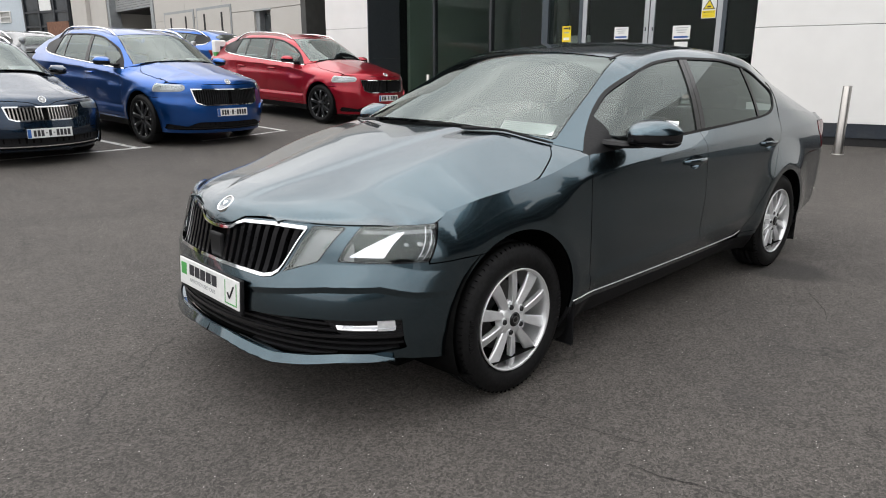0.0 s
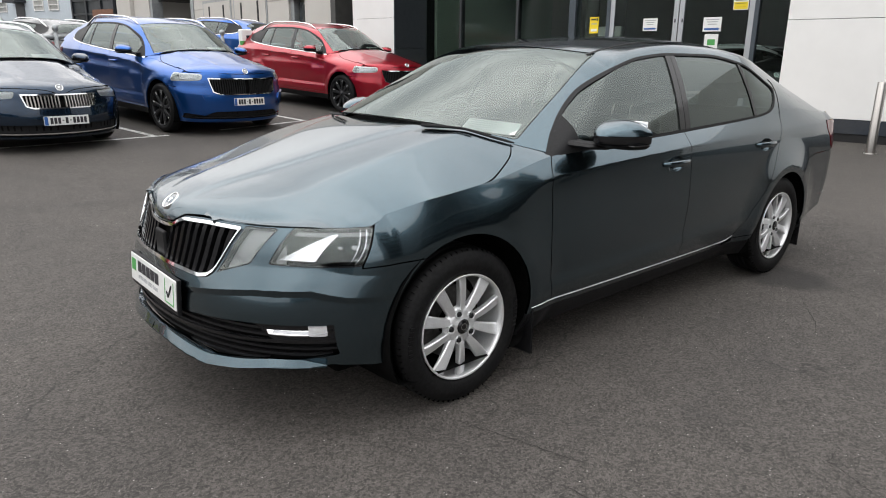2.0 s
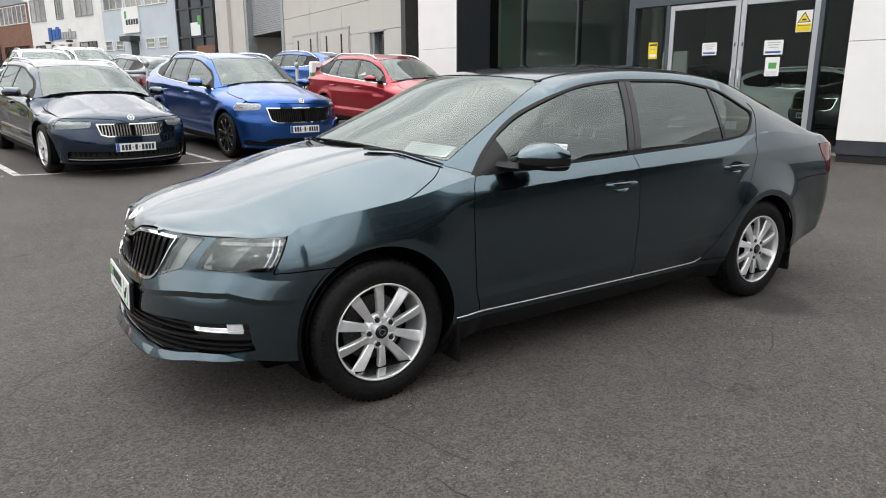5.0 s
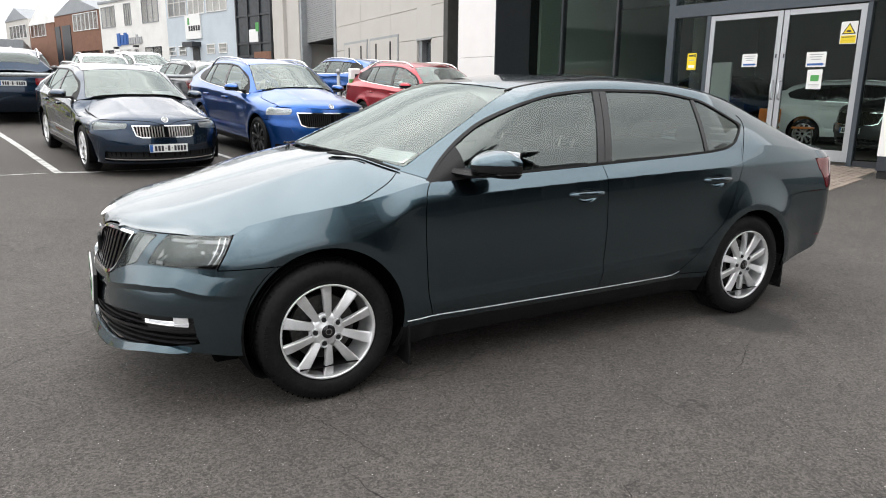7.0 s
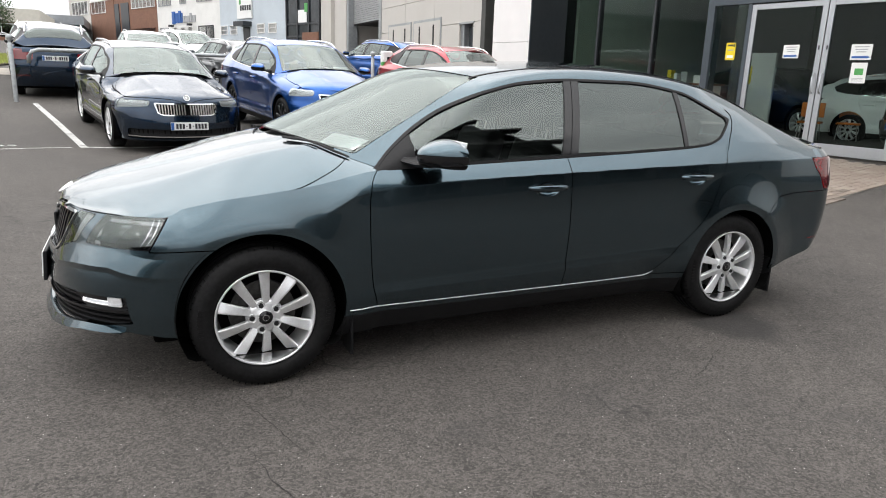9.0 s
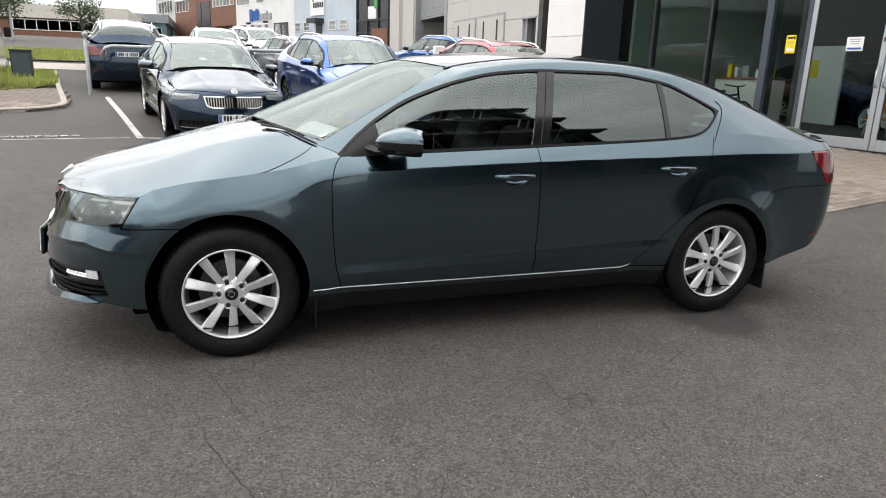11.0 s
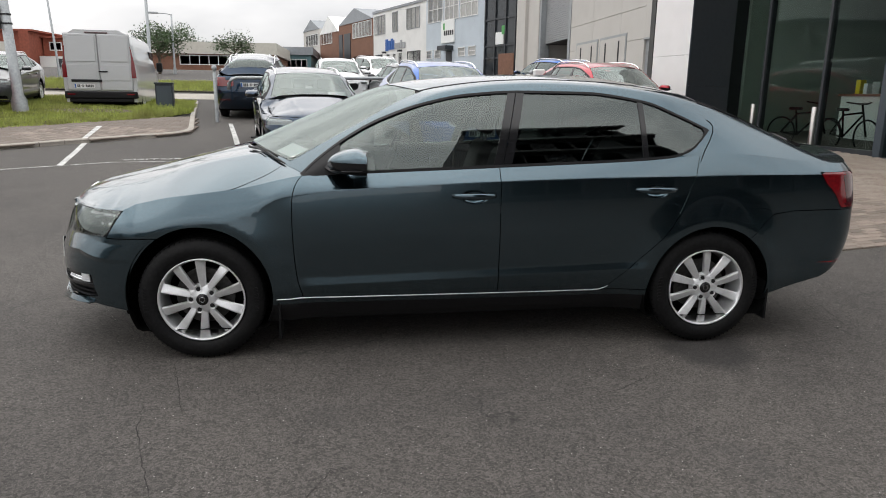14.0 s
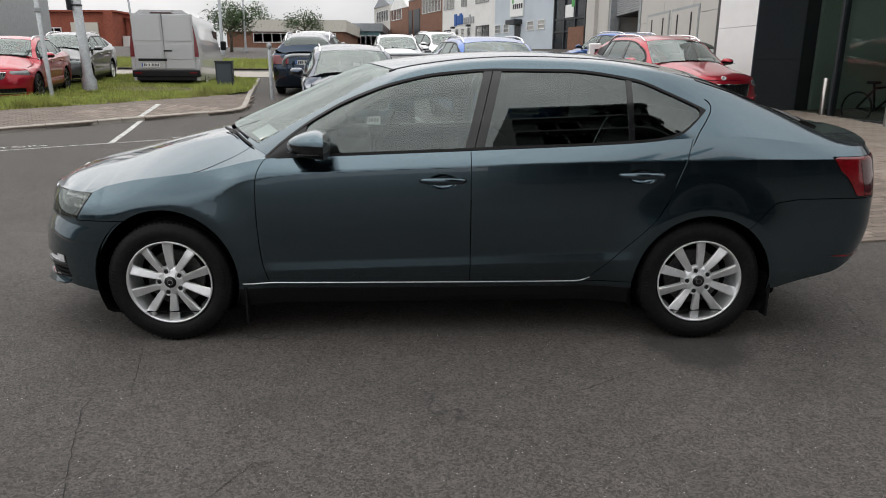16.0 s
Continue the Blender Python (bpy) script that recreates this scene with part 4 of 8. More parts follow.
def mirror(car, sk, sd, paint, x=0.745, y=0.985, z=1.022):
    m = thing("wing_mirror", pose(x, sd * y, z))
    m.parent = car
    fl = Matrix.Diagonal((1, sd, 1, 1))
    # the shell: a rounded wedge, blunt at the glass and tapering forward
    def shell(lo, hi, name, material, grow=1.0):
        bm = bmesh.new()
        rings = []
        for i in range(13):
            t = i / 12
            r = (1 - (1 - t) ** 1.9) ** 0.62
            cx = -0.098 + 0.186 * t
            ring = []
            for j in range(32):
                a = 2 * math.pi * j / 32
                c, s_ = math.cos(a), math.sin(a)
                yy = 0.118 * r * abs(c) ** 0.6 * (1 if c > 0 else -1) - 0.012 * (1 - t)
                top = 0.068 * (1 - 0.30 * max(0, (t - 0.68) / 0.32) ** 2)
                zz = (top * abs(s_) ** 0.9 if s_ > 0 else -0.066 * abs(s_) ** 0.45) * (r if s_ > 0 else 0.35 + 0.65 * r) * (1.0 - 0.20 * max(c, 0) * (s_ > 0))
                ring.append((cx, yy * grow, min(max(zz, lo), hi)))
            rings.append([bm.verts.new(p) for p in ring])
        for a, b in zip(rings, rings[1:]):
            for j in range(32):
                bm.faces.new((a[j], a[(j + 1) % 32], b[(j + 1) % 32], b[j]))
        bm.faces.new(rings[-1])
        bm.faces.new(rings[0][::-1])
        bmesh.ops.remove_doubles(bm, verts=list(bm.verts), dist=1e-4)
        bmesh.ops.recalc_face_normals(bm, faces=list(bm.faces))
        ob = part(name, move_bm(bm, fl), material, m, smooth=True)
        ob.data.set_sharp_from_angle(angle=radians(35))
    shell(0.0, 0.1, "cover", paint)
    shell(-0.036, -0.002, "lower_shell", BLACK_GLOSS, 0.985)
    shell(-0.1, -0.038, "mirror_base", BLACK_TRIM, 0.97)
    part("repeater", move_bm(box_bm(-0.03, 0.07, 0.085, 0.117, -0.040, -0.034, 0.002), fl), BLACK_GLOSS, m)
    part("mirror_glass", move_bm(box_bm(-0.003, 0.003, -0.090, 0.092, -0.046, 0.056, 0.002), fl @ pose(0.083, 0, 0, 0, 7, 0)), CHROME, m, "mirror glass")
    bm = bmesh.new()
    rows = []
    for x0, x1, yy, z0, z1 in ((-0.135, -0.02, -0.20, -0.062, -0.022), (-0.115, -0.01, -0.14, -0.062, -0.034), (-0.09, 0.03, -0.07, -0.064, -0.040), (-0.06, 0.05, -0.02, -0.062, -0.040)):
        rows.append([bm.verts.new(p) for p in ((x0, yy, (z0 + z1) / 2), (x0 + 0.02, yy, z0), (x1 - 0.02, yy, z0), (x1, yy, (z0 + z1) / 2), (x1 - 0.02, yy, z1), (x0 + 0.02, yy, z1))])
    for a, b in zip(rows, rows[1:]):
        for j in range(6):
            bm.faces.new((a[j], a[(j + 1) % 6], b[(j + 1) % 6], b[j]))
    bm.faces.new(rows[0])
    bm.faces.new(rows[-1])
    bmesh.ops.recalc_face_normals(bm, faces=list(bm.faces))
    part("stalk", move_bm(bm, fl), BLACK_TRIM, m)
    return m


def door_handle(car, sk, x, z, sd):
    y = float(sk.half_width(x, z))
    hd = thing("door_handle", pose(x, sd * y, z))
    hd.parent = car
    f = Matrix.Diagonal((1, sd, 1, 1))
    bm = bmesh.new()
    for i in range(13):
        t = i / 12
        xx = -0.115 + 0.23 * t
        bow = 0.034 * math.sin(math.pi * min(1, max(0, t))) ** 0.5
        hz = 0.0165 * (0.55 + 0.45 * math.sin(math.pi * t) ** 0.6)
        for j in range(8):
            a = 2 * math.pi * j / 8
            bm.verts.new((xx, bow - 0.002 + 0.007 * math.cos(a), hz * math.sin(a) + 0.002))
    bm.verts.ensure_lookup_table()
    for i in range(12):
        for j in range(8):
            bm.faces.new([bm.verts[k] for k in (i * 8 + j, i * 8 + (j + 1) % 8, (i + 1) * 8 + (j + 1) % 8, (i + 1) * 8 + j)])
    bm.faces.new([bm.verts[j] for j in range(8)])
    bm.faces.new([bm.verts[96 + j] for j in range(8)])
    bmesh.ops.recalc_face_normals(bm, faces=list(bm.faces))
    part("grip", move_bm(bm, f), PAINT_GREY, hd, smooth=True)
    # the recess behind the grip
    bm = lathe_bm([(0.0, -0.024), (0.03, -0.022), (0.044, -0.010), (0.0475, 0.0015), (0.051, 0.0022)], 32, 'y')
    for v in bm.verts:
        v.co.x *= 1.45
        v.co.z *= 0.78
    part("recess", move_bm(bm, f @ Matrix.Translation((0.0, 0.0, -0.006))), PAINT_GREY, hd, smooth=True)


def number_plate(parent, m, groups, band=True, width=0.52, height=0.11, name="number_plate"):
    """A white plate with a blue band; its characters are plain bars."""
    p = thing(name, m)
    p.parent = parent
    part("plate", box_bm(-width / 2, width / 2, -0.006, 0.0, -height / 2, height / 2, 0.004), PLATE_WHITE, p)
    if band:
        part("band", box_bm(-width / 2 + 0.004, -width / 2 + 0.044, -0.0075, -0.005, -height / 2 + 0.004, height / 2 - 0.004), INK_BLUE, p, "blue country band")
    x = -width / 2 + 0.065
    total = sum(groups) + len(groups) - 1
    step = (width - 0.085) / total
    for n, g in enumerate(groups):
        for i in range(g):
            part("bar", box_bm(x + 0.006, x + step - 0.006, -0.0075, -0.005, -0.036, 0.036), INK_DARK, p)
            x += step
        if n < len(groups) - 1:
            part("bar", box_bm(x + 0.012, x + step - 0.012, -0.0075, -0.005, -0.006, 0.006), INK_DARK, p)
            x += step
    return p


def emblem(parent, m, r=0.04):
    """A round chrome emblem with a plain dark disc."""
    e = thing("emblem", m)
    e.parent = parent
    part("ring", lathe_bm([(r * 0.82, -0.004), (r * 0.86, -0.008), (r * 0.97, -0.008), (r, -0.003), (r * 0.98, 0.02)], 40, 'y'), CHROME, e, smooth=True)
    part("disc", lathe_bm([(0.0, -0.004), (r * 0.84, -0.004)], 40, 'y'), INK_GREY, e)
    bm = bmesh.new()
    for i in range(3):
        box_bm(-r * 0.10, r * 0.10, -0.0065, -0.003, -r * 0.1, r * 0.52, 0.001, 1, bm)
        for v in bm.verts[-24:]:
            v.co = Matrix.Rotation(radians(-35 + 30 * i), 3, 'Y') @ v.co
    part("wing_shape", move_bm(bm, Matrix.Translation((-r * 0.1, 0, -r * 0.15))), CHROME, e)


def grey_car():
    sk = GreySkin(arch=0.352, arch_z=(0.34, 0.314), shelf=0.015, tail_lo=0.262, tail_up=0.30, lamp_edge=(-0.440, 0.61), cowl=0.150, border=0.014, edge_from=0.32, fine_to=-0.36, rear_half=0.625, trim=0.012, inner_lamp=LAMP_DARKRED,
              nose=[(0.14, -0.80), (0.22, -0.872), (0.40, -0.880), (0.50, -0.868), (0.58, -0.850), (0.66, -0.828), (0.72, -0.812), (0.78, -0.786)],
              nose_n=[(0.2, 2.2), (0.45, 2.2), (0.65, 2.0), (0.8, 1.95)],
              bonnet=[(-0.86, 0.56), (-0.833, 0.68), (-0.812, 0.745), (-0.781, 0.785), (-0.7, 0.822), (-0.6, 0.852), (-0.48, 0.882), (-0.15, 0.966), (0.1, 1.028), (0.3, 1.062), (0.5, 1.08)],
              nose_top=[(-0.46, 0.764), (-0.362, 0.765), (-0.33, 0.777), (-0.30, 0.792)],
              front_edge=[(0.28, 0.508), (0.34, 0.498), (0.42, 0.478), (0.55, 0.466), (0.70, 0.461), (0.80, 0.462), (0.87, 0.473), (0.91, 0.490), (0.94, 0.515), (0.97, 0.545)],
              width=[(-0.3, 0.860), (0.0, 0.883), (0.4, 0.903), (0.7, 0.914), (1.5, 0.918), (2.3, 0.910), (2.7, 0.895), (3.1, 0.884), (3.35, 0.868)],
              crease=[(-0.3, 0.65), (0.0, 0.685), (0.25, 0.75), (0.42, 0.835), (0.6, 0.862), (0.88, 0.882), (1.56, 0.908), (2.1, 0.922), (2.6, 0.930), (3.3, 0.938)],
              sharp=[(-0.3, 1.7), (0.2, 1.5), (0.5, 1.3), (1.0, 1.12), (3.35, 1.12)],
              ztop=[(-0.3, 0.792), (-0.14, 0.828), (-0.03, 0.843), (0.1, 0.860), (0.2, 0.873), (0.3, 0.893), (0.4, 0.917), (0.5, 0.935), (0.86, 0.952), (1.56, 0.980), (2.26, 1.012), (2.5, 1.03), (2.8, 1.045), (3.2, 1.01), (3.35, 0.995)],
              ytop=[(-0.3, 0.784), (-0.14, 0.818), (-0.03, 0.832), (0.1, 0.838), (0.3, 0.841), (0.5, 0.840), (0.86, 0.846), (1.56, 0.850), (2.26, 0.840), (2.6, 0.828), (3.0, 0.815), (3.35, 0.80)],
              crown=[(-0.8, 0.0), (-0.6, 0.03), (-0.45, 0.064), (-0.38, 0.074), (-0.3, 0.086), (-0.2, 0.113)],
              shut=[(-0.55, 0.715), (-0.50, 0.742), (-0.45, 0.768), (-0.41, 0.784), (-0.36, 0.794), (-0.3, 0.787), (-0.14, 0.820), (-0.03, 0.834), (0.1, 0.840), (0.165, 0.834), (0.21, 0.820), (0.26, 0.800), (0.30, 0.783), (0.335, 0.766), (0.365, 0.745), (0.42, 0.69)],
              tail=[(0.2, 3.38), (0.3, 3.51), (0.4, 3.60), (0.5, 3.67), (0.62, 3.70), (0.74, 3.70), (0.92, 3.66), (1.02, 3.62)],
              lip=[(0.0, 0.710), (0.06, 0.711), (0.11, 0.718), (0.19, 0.751), (0.33, 0.760), (0.50, 0.760), (0.74, 0.764), (0.9, 0.764)],
              roof=[(-0.3, 0.87), (0.0, 0.99), (0.15, 1.06), (0.55, 1.232), (0.95, 1.39), (1.2, 1.428), (1.5, 1.453), (1.8, 1.462), (2.1, 1.454), (2.4, 1.425), (2.7, 1.362), (3.0, 1.252), (3.28, 1.137), (3.40, 1.10), (3.65, 1.06)])
    car = thing("hatchback_car", Matrix.Identity(4), "dark grey-green metallic five-door car parked on asphalt", "car")
    made = build_car(car, sk, PAINT_GREY, h=0.02, bumper_z=0.632, handles=((1.375, 0.832), (2.345, 0.856)))
    zs, zi, us, af, gap = made["zs"], made["zi"], made["bumper_us"], made["arch_f"], made["gap"]
    W = lambda P: np.abs(P[..., 1])
    # half outlines over y on the nose
    grille_hi = linear([(0.0, 0.698), (0.06, 0.699), (0.11, 0.706), (0.15, 0.728), (0.19, 0.740), (0.33, 0.748), (0.485, 0.746), (0.5, 0.70)])
    grille_lo = linear([(0.0, 0.564), (0.25, 0.560), (0.348, 0.557), (0.39, 0.566), (0.415, 0.585), (0.487, 0.746)])
    inner_lamp = lambda P, V: np.minimum.reduce([W(P) - (0.428 + 0.414 * (V - 0.583)), 0.555 + 0.479 * (V - 0.632) - W(P), V - (0.583 + 0.38 * np.clip(W(P) - 0.426, 0, 1)), sk.lip(W(P)) - 0.006 - V])
    outer_lamp = lambda P, V: np.minimum.reduce([W(P) - (0.617 + 0.29 * (V - 0.638)), -0.443 - P[..., 0] + 0.61 * (V - 0.638), V - 0.638, sk.lip(W(P)) - 0.001 - V])
    grille = lambda P, V: np.minimum.reduce([grille_hi(W(P)) - V, V - grille_lo(W(P)), 0.50 - W(P)])
    intake = lambda U, V, P: np.minimum.reduce([V - np.interp(W(P), [0, 0.25, 0.43, 0.55, 0.74, 0.80], [0.30, 0.302, 0.28, 0.29, 0.31, 0.324]), np.interp(W(P), [0, 0.27, 0.57, 0.80], [0.410, 0.415, 0.434, 0.44]) - V, 0.808 - W(P)])
    lip_lo = linear([(0.0, 0.262), (0.12, 0.267), (0.30, 0.248), (0.40, 0.240), (0.55, 0.259), (0.66, 0.280), (0.79, 0.287), (0.825, 0.272), (0.85, 0.245), (0.9, 0.225)])
    fog = lambda P, V: np.minimum.reduce([V - 0.397, 0.431 - V + 0.04 * (W(P) - 0.65), W(P) - 0.621 - 1.0 * (0.43 - V), 0.795 - W(P)])
    for sd in (-1, 1):
        panel("front_bumper", steps(sk.a0 - 1.0, -0.14, 0.01), np.unique(np.round(np.concatenate([zi, steps(0.47, 0.64, 0.0034), steps(0.64, 0.78, 0.01)]), 5)), sk.body, [
            af, lambda U, V, P: np.where(P[..., 0] > -0.444, 0.632 - gap, 0.80) - V, lambda U, V, P: sk.lip(W(P)) - 0.004 - V, lambda U, V, P: V - lip_lo(W(P)),
            lambda U, V, P: -grille(P, V) - 0.004, lambda U, V, P: -inner_lamp(P, V), lambda U, V, P: -outer_lamp(P, V), lambda U, V, P: -intake(U, V, P)], PAINT_GREY, car, side=sd)
        def lip_skin(a, z):
            P = sk.body(a, z)
            t = np.clip((z - lip_lo(np.abs(P[..., 1]))) / 0.034, 0, 1)
            return P - np.stack([0.026 - 0.021 * t, -0.008 * (1 - t) * np.sign(P[..., 1]), 0 * t], -1)
        panel("lower_lip", us, steps(0.22, 0.34, 0.006), lip_skin, [lambda U, V, P: V - lip_lo(W(P)), lambda U, V, P: lip_lo(W(P)) + np.interp(W(P), [0, 0.4, 0.74, 0.81], [0.032, 0.034, 0.027, 0.002]) - V, lambda U, V, P: 0.795 - W(P)], PAINT_GREY, car, offset=0.003, thick=0.03, side=sd)
        panel("air_intake", us, steps(0.25, 0.47, 0.01), sk.body, [lambda U, V, P: intake(U, V, P) + 0.02], BLACK_TRIM, car, "black honeycomb air intake", offset=-0.035, thick=0.0, side=sd)
        for k in range(6):
            zz = 0.292 + 0.024 * k
            panel("intake_slat", us, steps(zz, zz + 0.009, 0.005), sk.body, [lambda U, V, P: intake(U, V, P) - 0.002, lambda U, V, P: -fog(P, V)], BLACK_TRIM, car, offset=-0.012, thick=0.02, side=sd)
        panel("intake_divider", us, steps(0.34, 0.40, 0.006), sk.body, [lambda U, V, P: intake(U, V, P), lambda U, V, P: V - np.interp(W(P), [0, 0.5, 0.8], [0.350, 0.362, 0.374]), lambda U, V, P: np.interp(W(P), [0, 0.5, 0.8], [0.362, 0.374, 0.386]) - V], BLACK_GLOSS, car, offset=-0.002, thick=0.02, side=sd)
        panel("fog_lamp_surround", us, zi, sk.body, [lambda U, V, P: fog(P, V) + 0.018, lambda U, V, P: intake(U, V, P) + 0.01], BLACK_GLOSS, car, offset=-0.012, thick=0.015, side=sd)
        fog_skin = lambda a, z: sk.body(a, z) + np.stack([0.9 * np.clip(z - 0.400, 0, 1), 0 * z, 0 * z], -1)
        fog_in = lambda U, V: fog(sk.body(U, V), V)
        uf, zf = steps(sk.a0 - 0.9, -0.35, 0.012), steps(0.38, 0.45, 0.004)
        panel("fog_lamp", uf, zf, fog_skin, [lambda U, V, P: fog_in(U, V), lambda U, V, P: 0.755 - W(sk.body(U, V))], LAMP_REFLECTOR, car, "bright chrome fog lamp", offset=-0.002, thick=0.02, side=sd)
        panel("fog_lens", uf, zf, sk.body, [lambda U, V, P: fog(P, V), lambda U, V, P: W(P) - 0.757], LAMP_GREY, car, offset=-0.004, thick=0.004, side=sd)
        panel("fog_rib", uf, zf, fog_skin, [lambda U, V, P: fog_in(U, V) - 0.004, lambda U, V, P: 0.004 - np.abs(V - 0.410), lambda U, V, P: W(sk.body(U, V)) - 0.66], LAMP_SOFT, car, offset=0.001, thick=0.006, side=sd)
        # lamps: a clear lens over a grey housing with a bright reflector
        lamp = thing("headlamp")
        lamp.parent = car
        z2 = np.unique(np.concatenate([zi, steps(0.5, 0.80, 0.008)]))
        u2 = steps(sk.a0 - 0.75, -0.28, 0.012)
        for fn in (inner_lamp, outer_lamp):
            panel("housing", u2, z2, sk.body, [lambda U, V, P, fn=fn: fn(P, V)], LAMP_GREY, lamp, offset=-0.032, thick=0.0, side=sd)
            panel("rim", u2, z2, sk.body, [lambda U, V, P, fn=fn: fn(P, V), lambda U, V, P, fn=fn: 0.005 - fn(P, V)], BLACK_GLOSS, lamp, offset=-0.001, thick=0.04, side=sd)
            panel("lens", u2, z2, sk.body, [lambda U, V, P, fn=fn: fn(P, V) - 0.003], GLASS_CLEAR, lamp, "clear lens", offset=0.0, thick=0.0, side=sd)
        def bowl(z0, k):
            """The skin leaned back from the height z0 up, like the inside of a reflector."""
            def at(a, z):
                P = sk.body(a, z)
                d = k * np.clip(z - z0, 0, 1)
                return np.stack([P[..., 0] + d, P[..., 1] * (1 - 0.35 * d), P[..., 2]], -1)
            return at
        panel("reflector", u2, z2, bowl(0.655, 0.24), [lambda U, V, P: outer_lamp(sk.body(U, V), V) - 0.012, lambda U, V, P: V - 0.658, lambda U, V, P: 0.664 + 0.85 * (W(sk.body(U, V)) - 0.655) - V, lambda U, V, P: 0.742 - V, lambda U, V, P: 0.752 + 0.15 * (V - 0.69) - W(sk.body(U, V))], LAMP_REFLECTOR, lamp, "bright reflector", offset=-0.006, thick=0.004, side=sd)
        for k in range(2):
            panel("day_light", steps(sk.a0 - 0.42, -0.28, 0.004), steps(0.64, 0.766, 0.005), sk.body, [lambda U, V, P: outer_lamp(P, V) - 0.008, lambda U, V, P, k=k: 0.0016 - np.abs(-0.443 - P[..., 0] + 0.61 * (V - 0.638) - 0.016 - 0.021 * k - 2.2 * (V - 0.70) ** 2), lambda U, V, P: W(P) - 0.70], LAMP_REFLECTOR, lamp, offset=-0.004, thick=0.006, side=sd)
        panel("indicator", u2, z2, bowl(0.60, 0.30), [lambda U, V, P: inner_lamp(sk.body(U, V), V) - 0.010, lambda U, V, P: 0.034 - (0.555 + 0.479 * (V - 0.632) - W(sk.body(U, V))), lambda U, V, P: V - 0.675, lambda U, V, P: 0.728 - V], LAMP_REFLECTOR, lamp, offset=-0.005, thick=0.004, side=sd)
        panel("lamp_step", u2, z2, bowl(0.59, 0.25), [lambda U, V, P: inner_lamp(sk.body(U, V), V) - 0.010, lambda U, V, P: 0.615 - V, lambda U, V, P: W(sk.body(U, V)) - 0.47], LAMP_PALE, lamp, offset=-0.006, thick=0.004, side=sd)
        # grille
        panel("grille_back", us, steps(0.5, 0.78, 0.012), sk.body, [lambda U, V, P: grille(P, V) + 0.004], UNDERBODY, car, offset=-0.04, thick=0.0, side=sd)
        panel("grille_frame", steps(sk.a0 - 1.0, -0.5, 0.008), steps(0.5, 0.79, 0.006), sk.body, [lambda U, V, P: grille(P, V) + 0.002, lambda U, V, P: 0.010 - grille(P, V)], CHROME, car, "chrome grille frame", offset=0.006, thick=0.012, side=sd)
        for k in range(9):
            yk = 0.075 + 0.044 * k
            lean = 0.30 * (yk - 0.05)
            panel("grille_rib", steps(sk.a0 - 1.0, -0.5, 0.006), steps(0.52, 0.76, 0.012), sk.body, [lambda U, V, P: grille(P, V) - 0.008, lambda U, V, P, yk=yk, lean=lean: 0.011 - np.abs(W(P) - yk - lean * (V - 0.62))], BLACK_RIB, car, offset=-0.010, thick=0.035, side=sd)
        mirror(car, sk, sd, PAINT_GREY)
        door_handle(car, sk, 1.375, 0.838, sd)
        door_handle(car, sk, 2.345, 0.862, sd)
        # the highlight on the doors' lower edge, modelled as a thin bright tube
        edge_line = [(x, 0.316 - 0.004 * (x < 0.45)) for x in steps(0.37, 2.04, 0.06)] + [(2.075, 0.319), (2.10, 0.327), (2.125, 0.340)]
        part("edge_highlight", tube_bm([(x, sd * (float(sk.half_width(np.array(x), np.array(z))) + 0.001), z) for x, z in edge_line], [0.003] * (len(edge_line) - 3) + [0.0028, 0.002, 0.001], 6), ALLOY, car, "thin bright tube for the highlight on the doors' lower edge", smooth=True)
        # rear bumper details, mud flaps
        panel("rear_reflector", steps(3.30, 3.85, 0.02), steps(0.40, 0.48, 0.01), sk.body, [lambda U, V, P: V - 0.435 - 0.04 * (3.6 - U), lambda U, V, P: 0.455 - 0.035 * (3.6 - U) - V], LAMP_RED, car, "red reflector strip", offset=0.002, thick=0.006, side=sd)
        part("mud_flap", move_bm(box_bm(0.375, 0.385, 0.70 * sd - 0.06, 0.70 * sd + 0.19 * sd + 0.0, 0.10, 0.30, 0.004), Matrix.Identity(4)), BLACK_TRIM, car)
        part("mud_flap", move_bm(box_bm(3.045, 3.055, 0.70 * sd - 0.06, 0.70 * sd + 0.18 * sd, 0.13, 0.34, 0.004), Matrix.Identity(4)), BLACK_TRIM, car)
        for x in (0.0, 2.686):
            build_wheel(car, x, sd * 0.785, 0.316, sd, turn=18)
    part("grille_sensor", move_bm(box_bm(-0.018, 0.0, -0.05, 0.05, 0.565, 0.668, 0.008), Matrix.Translation((-0.822, -0.012, 0))), BLACK_TRIM, car)
    emblem(car, pose(-0.781, -0.012, 0.7745, -50, 0, -90), 0.041)
    # dealer plate: brand name and mark as plain shapes, the line of words below it lettered
    pl = thing("dealer_plate", pose(-0.876, -0.008, 0.468, -4, 0, -90))
    pl.parent = car
    part("holder", box_bm(-0.268, 0.268, -0.004, 0.012, -0.075, 0.062, 0.004), BLACK_TRIM, pl)
    part("plate", box_bm(-0.262, 0.262, -0.010, -0.003, -0.058, 0.058, 0.004), PLATE_WHITE, pl)
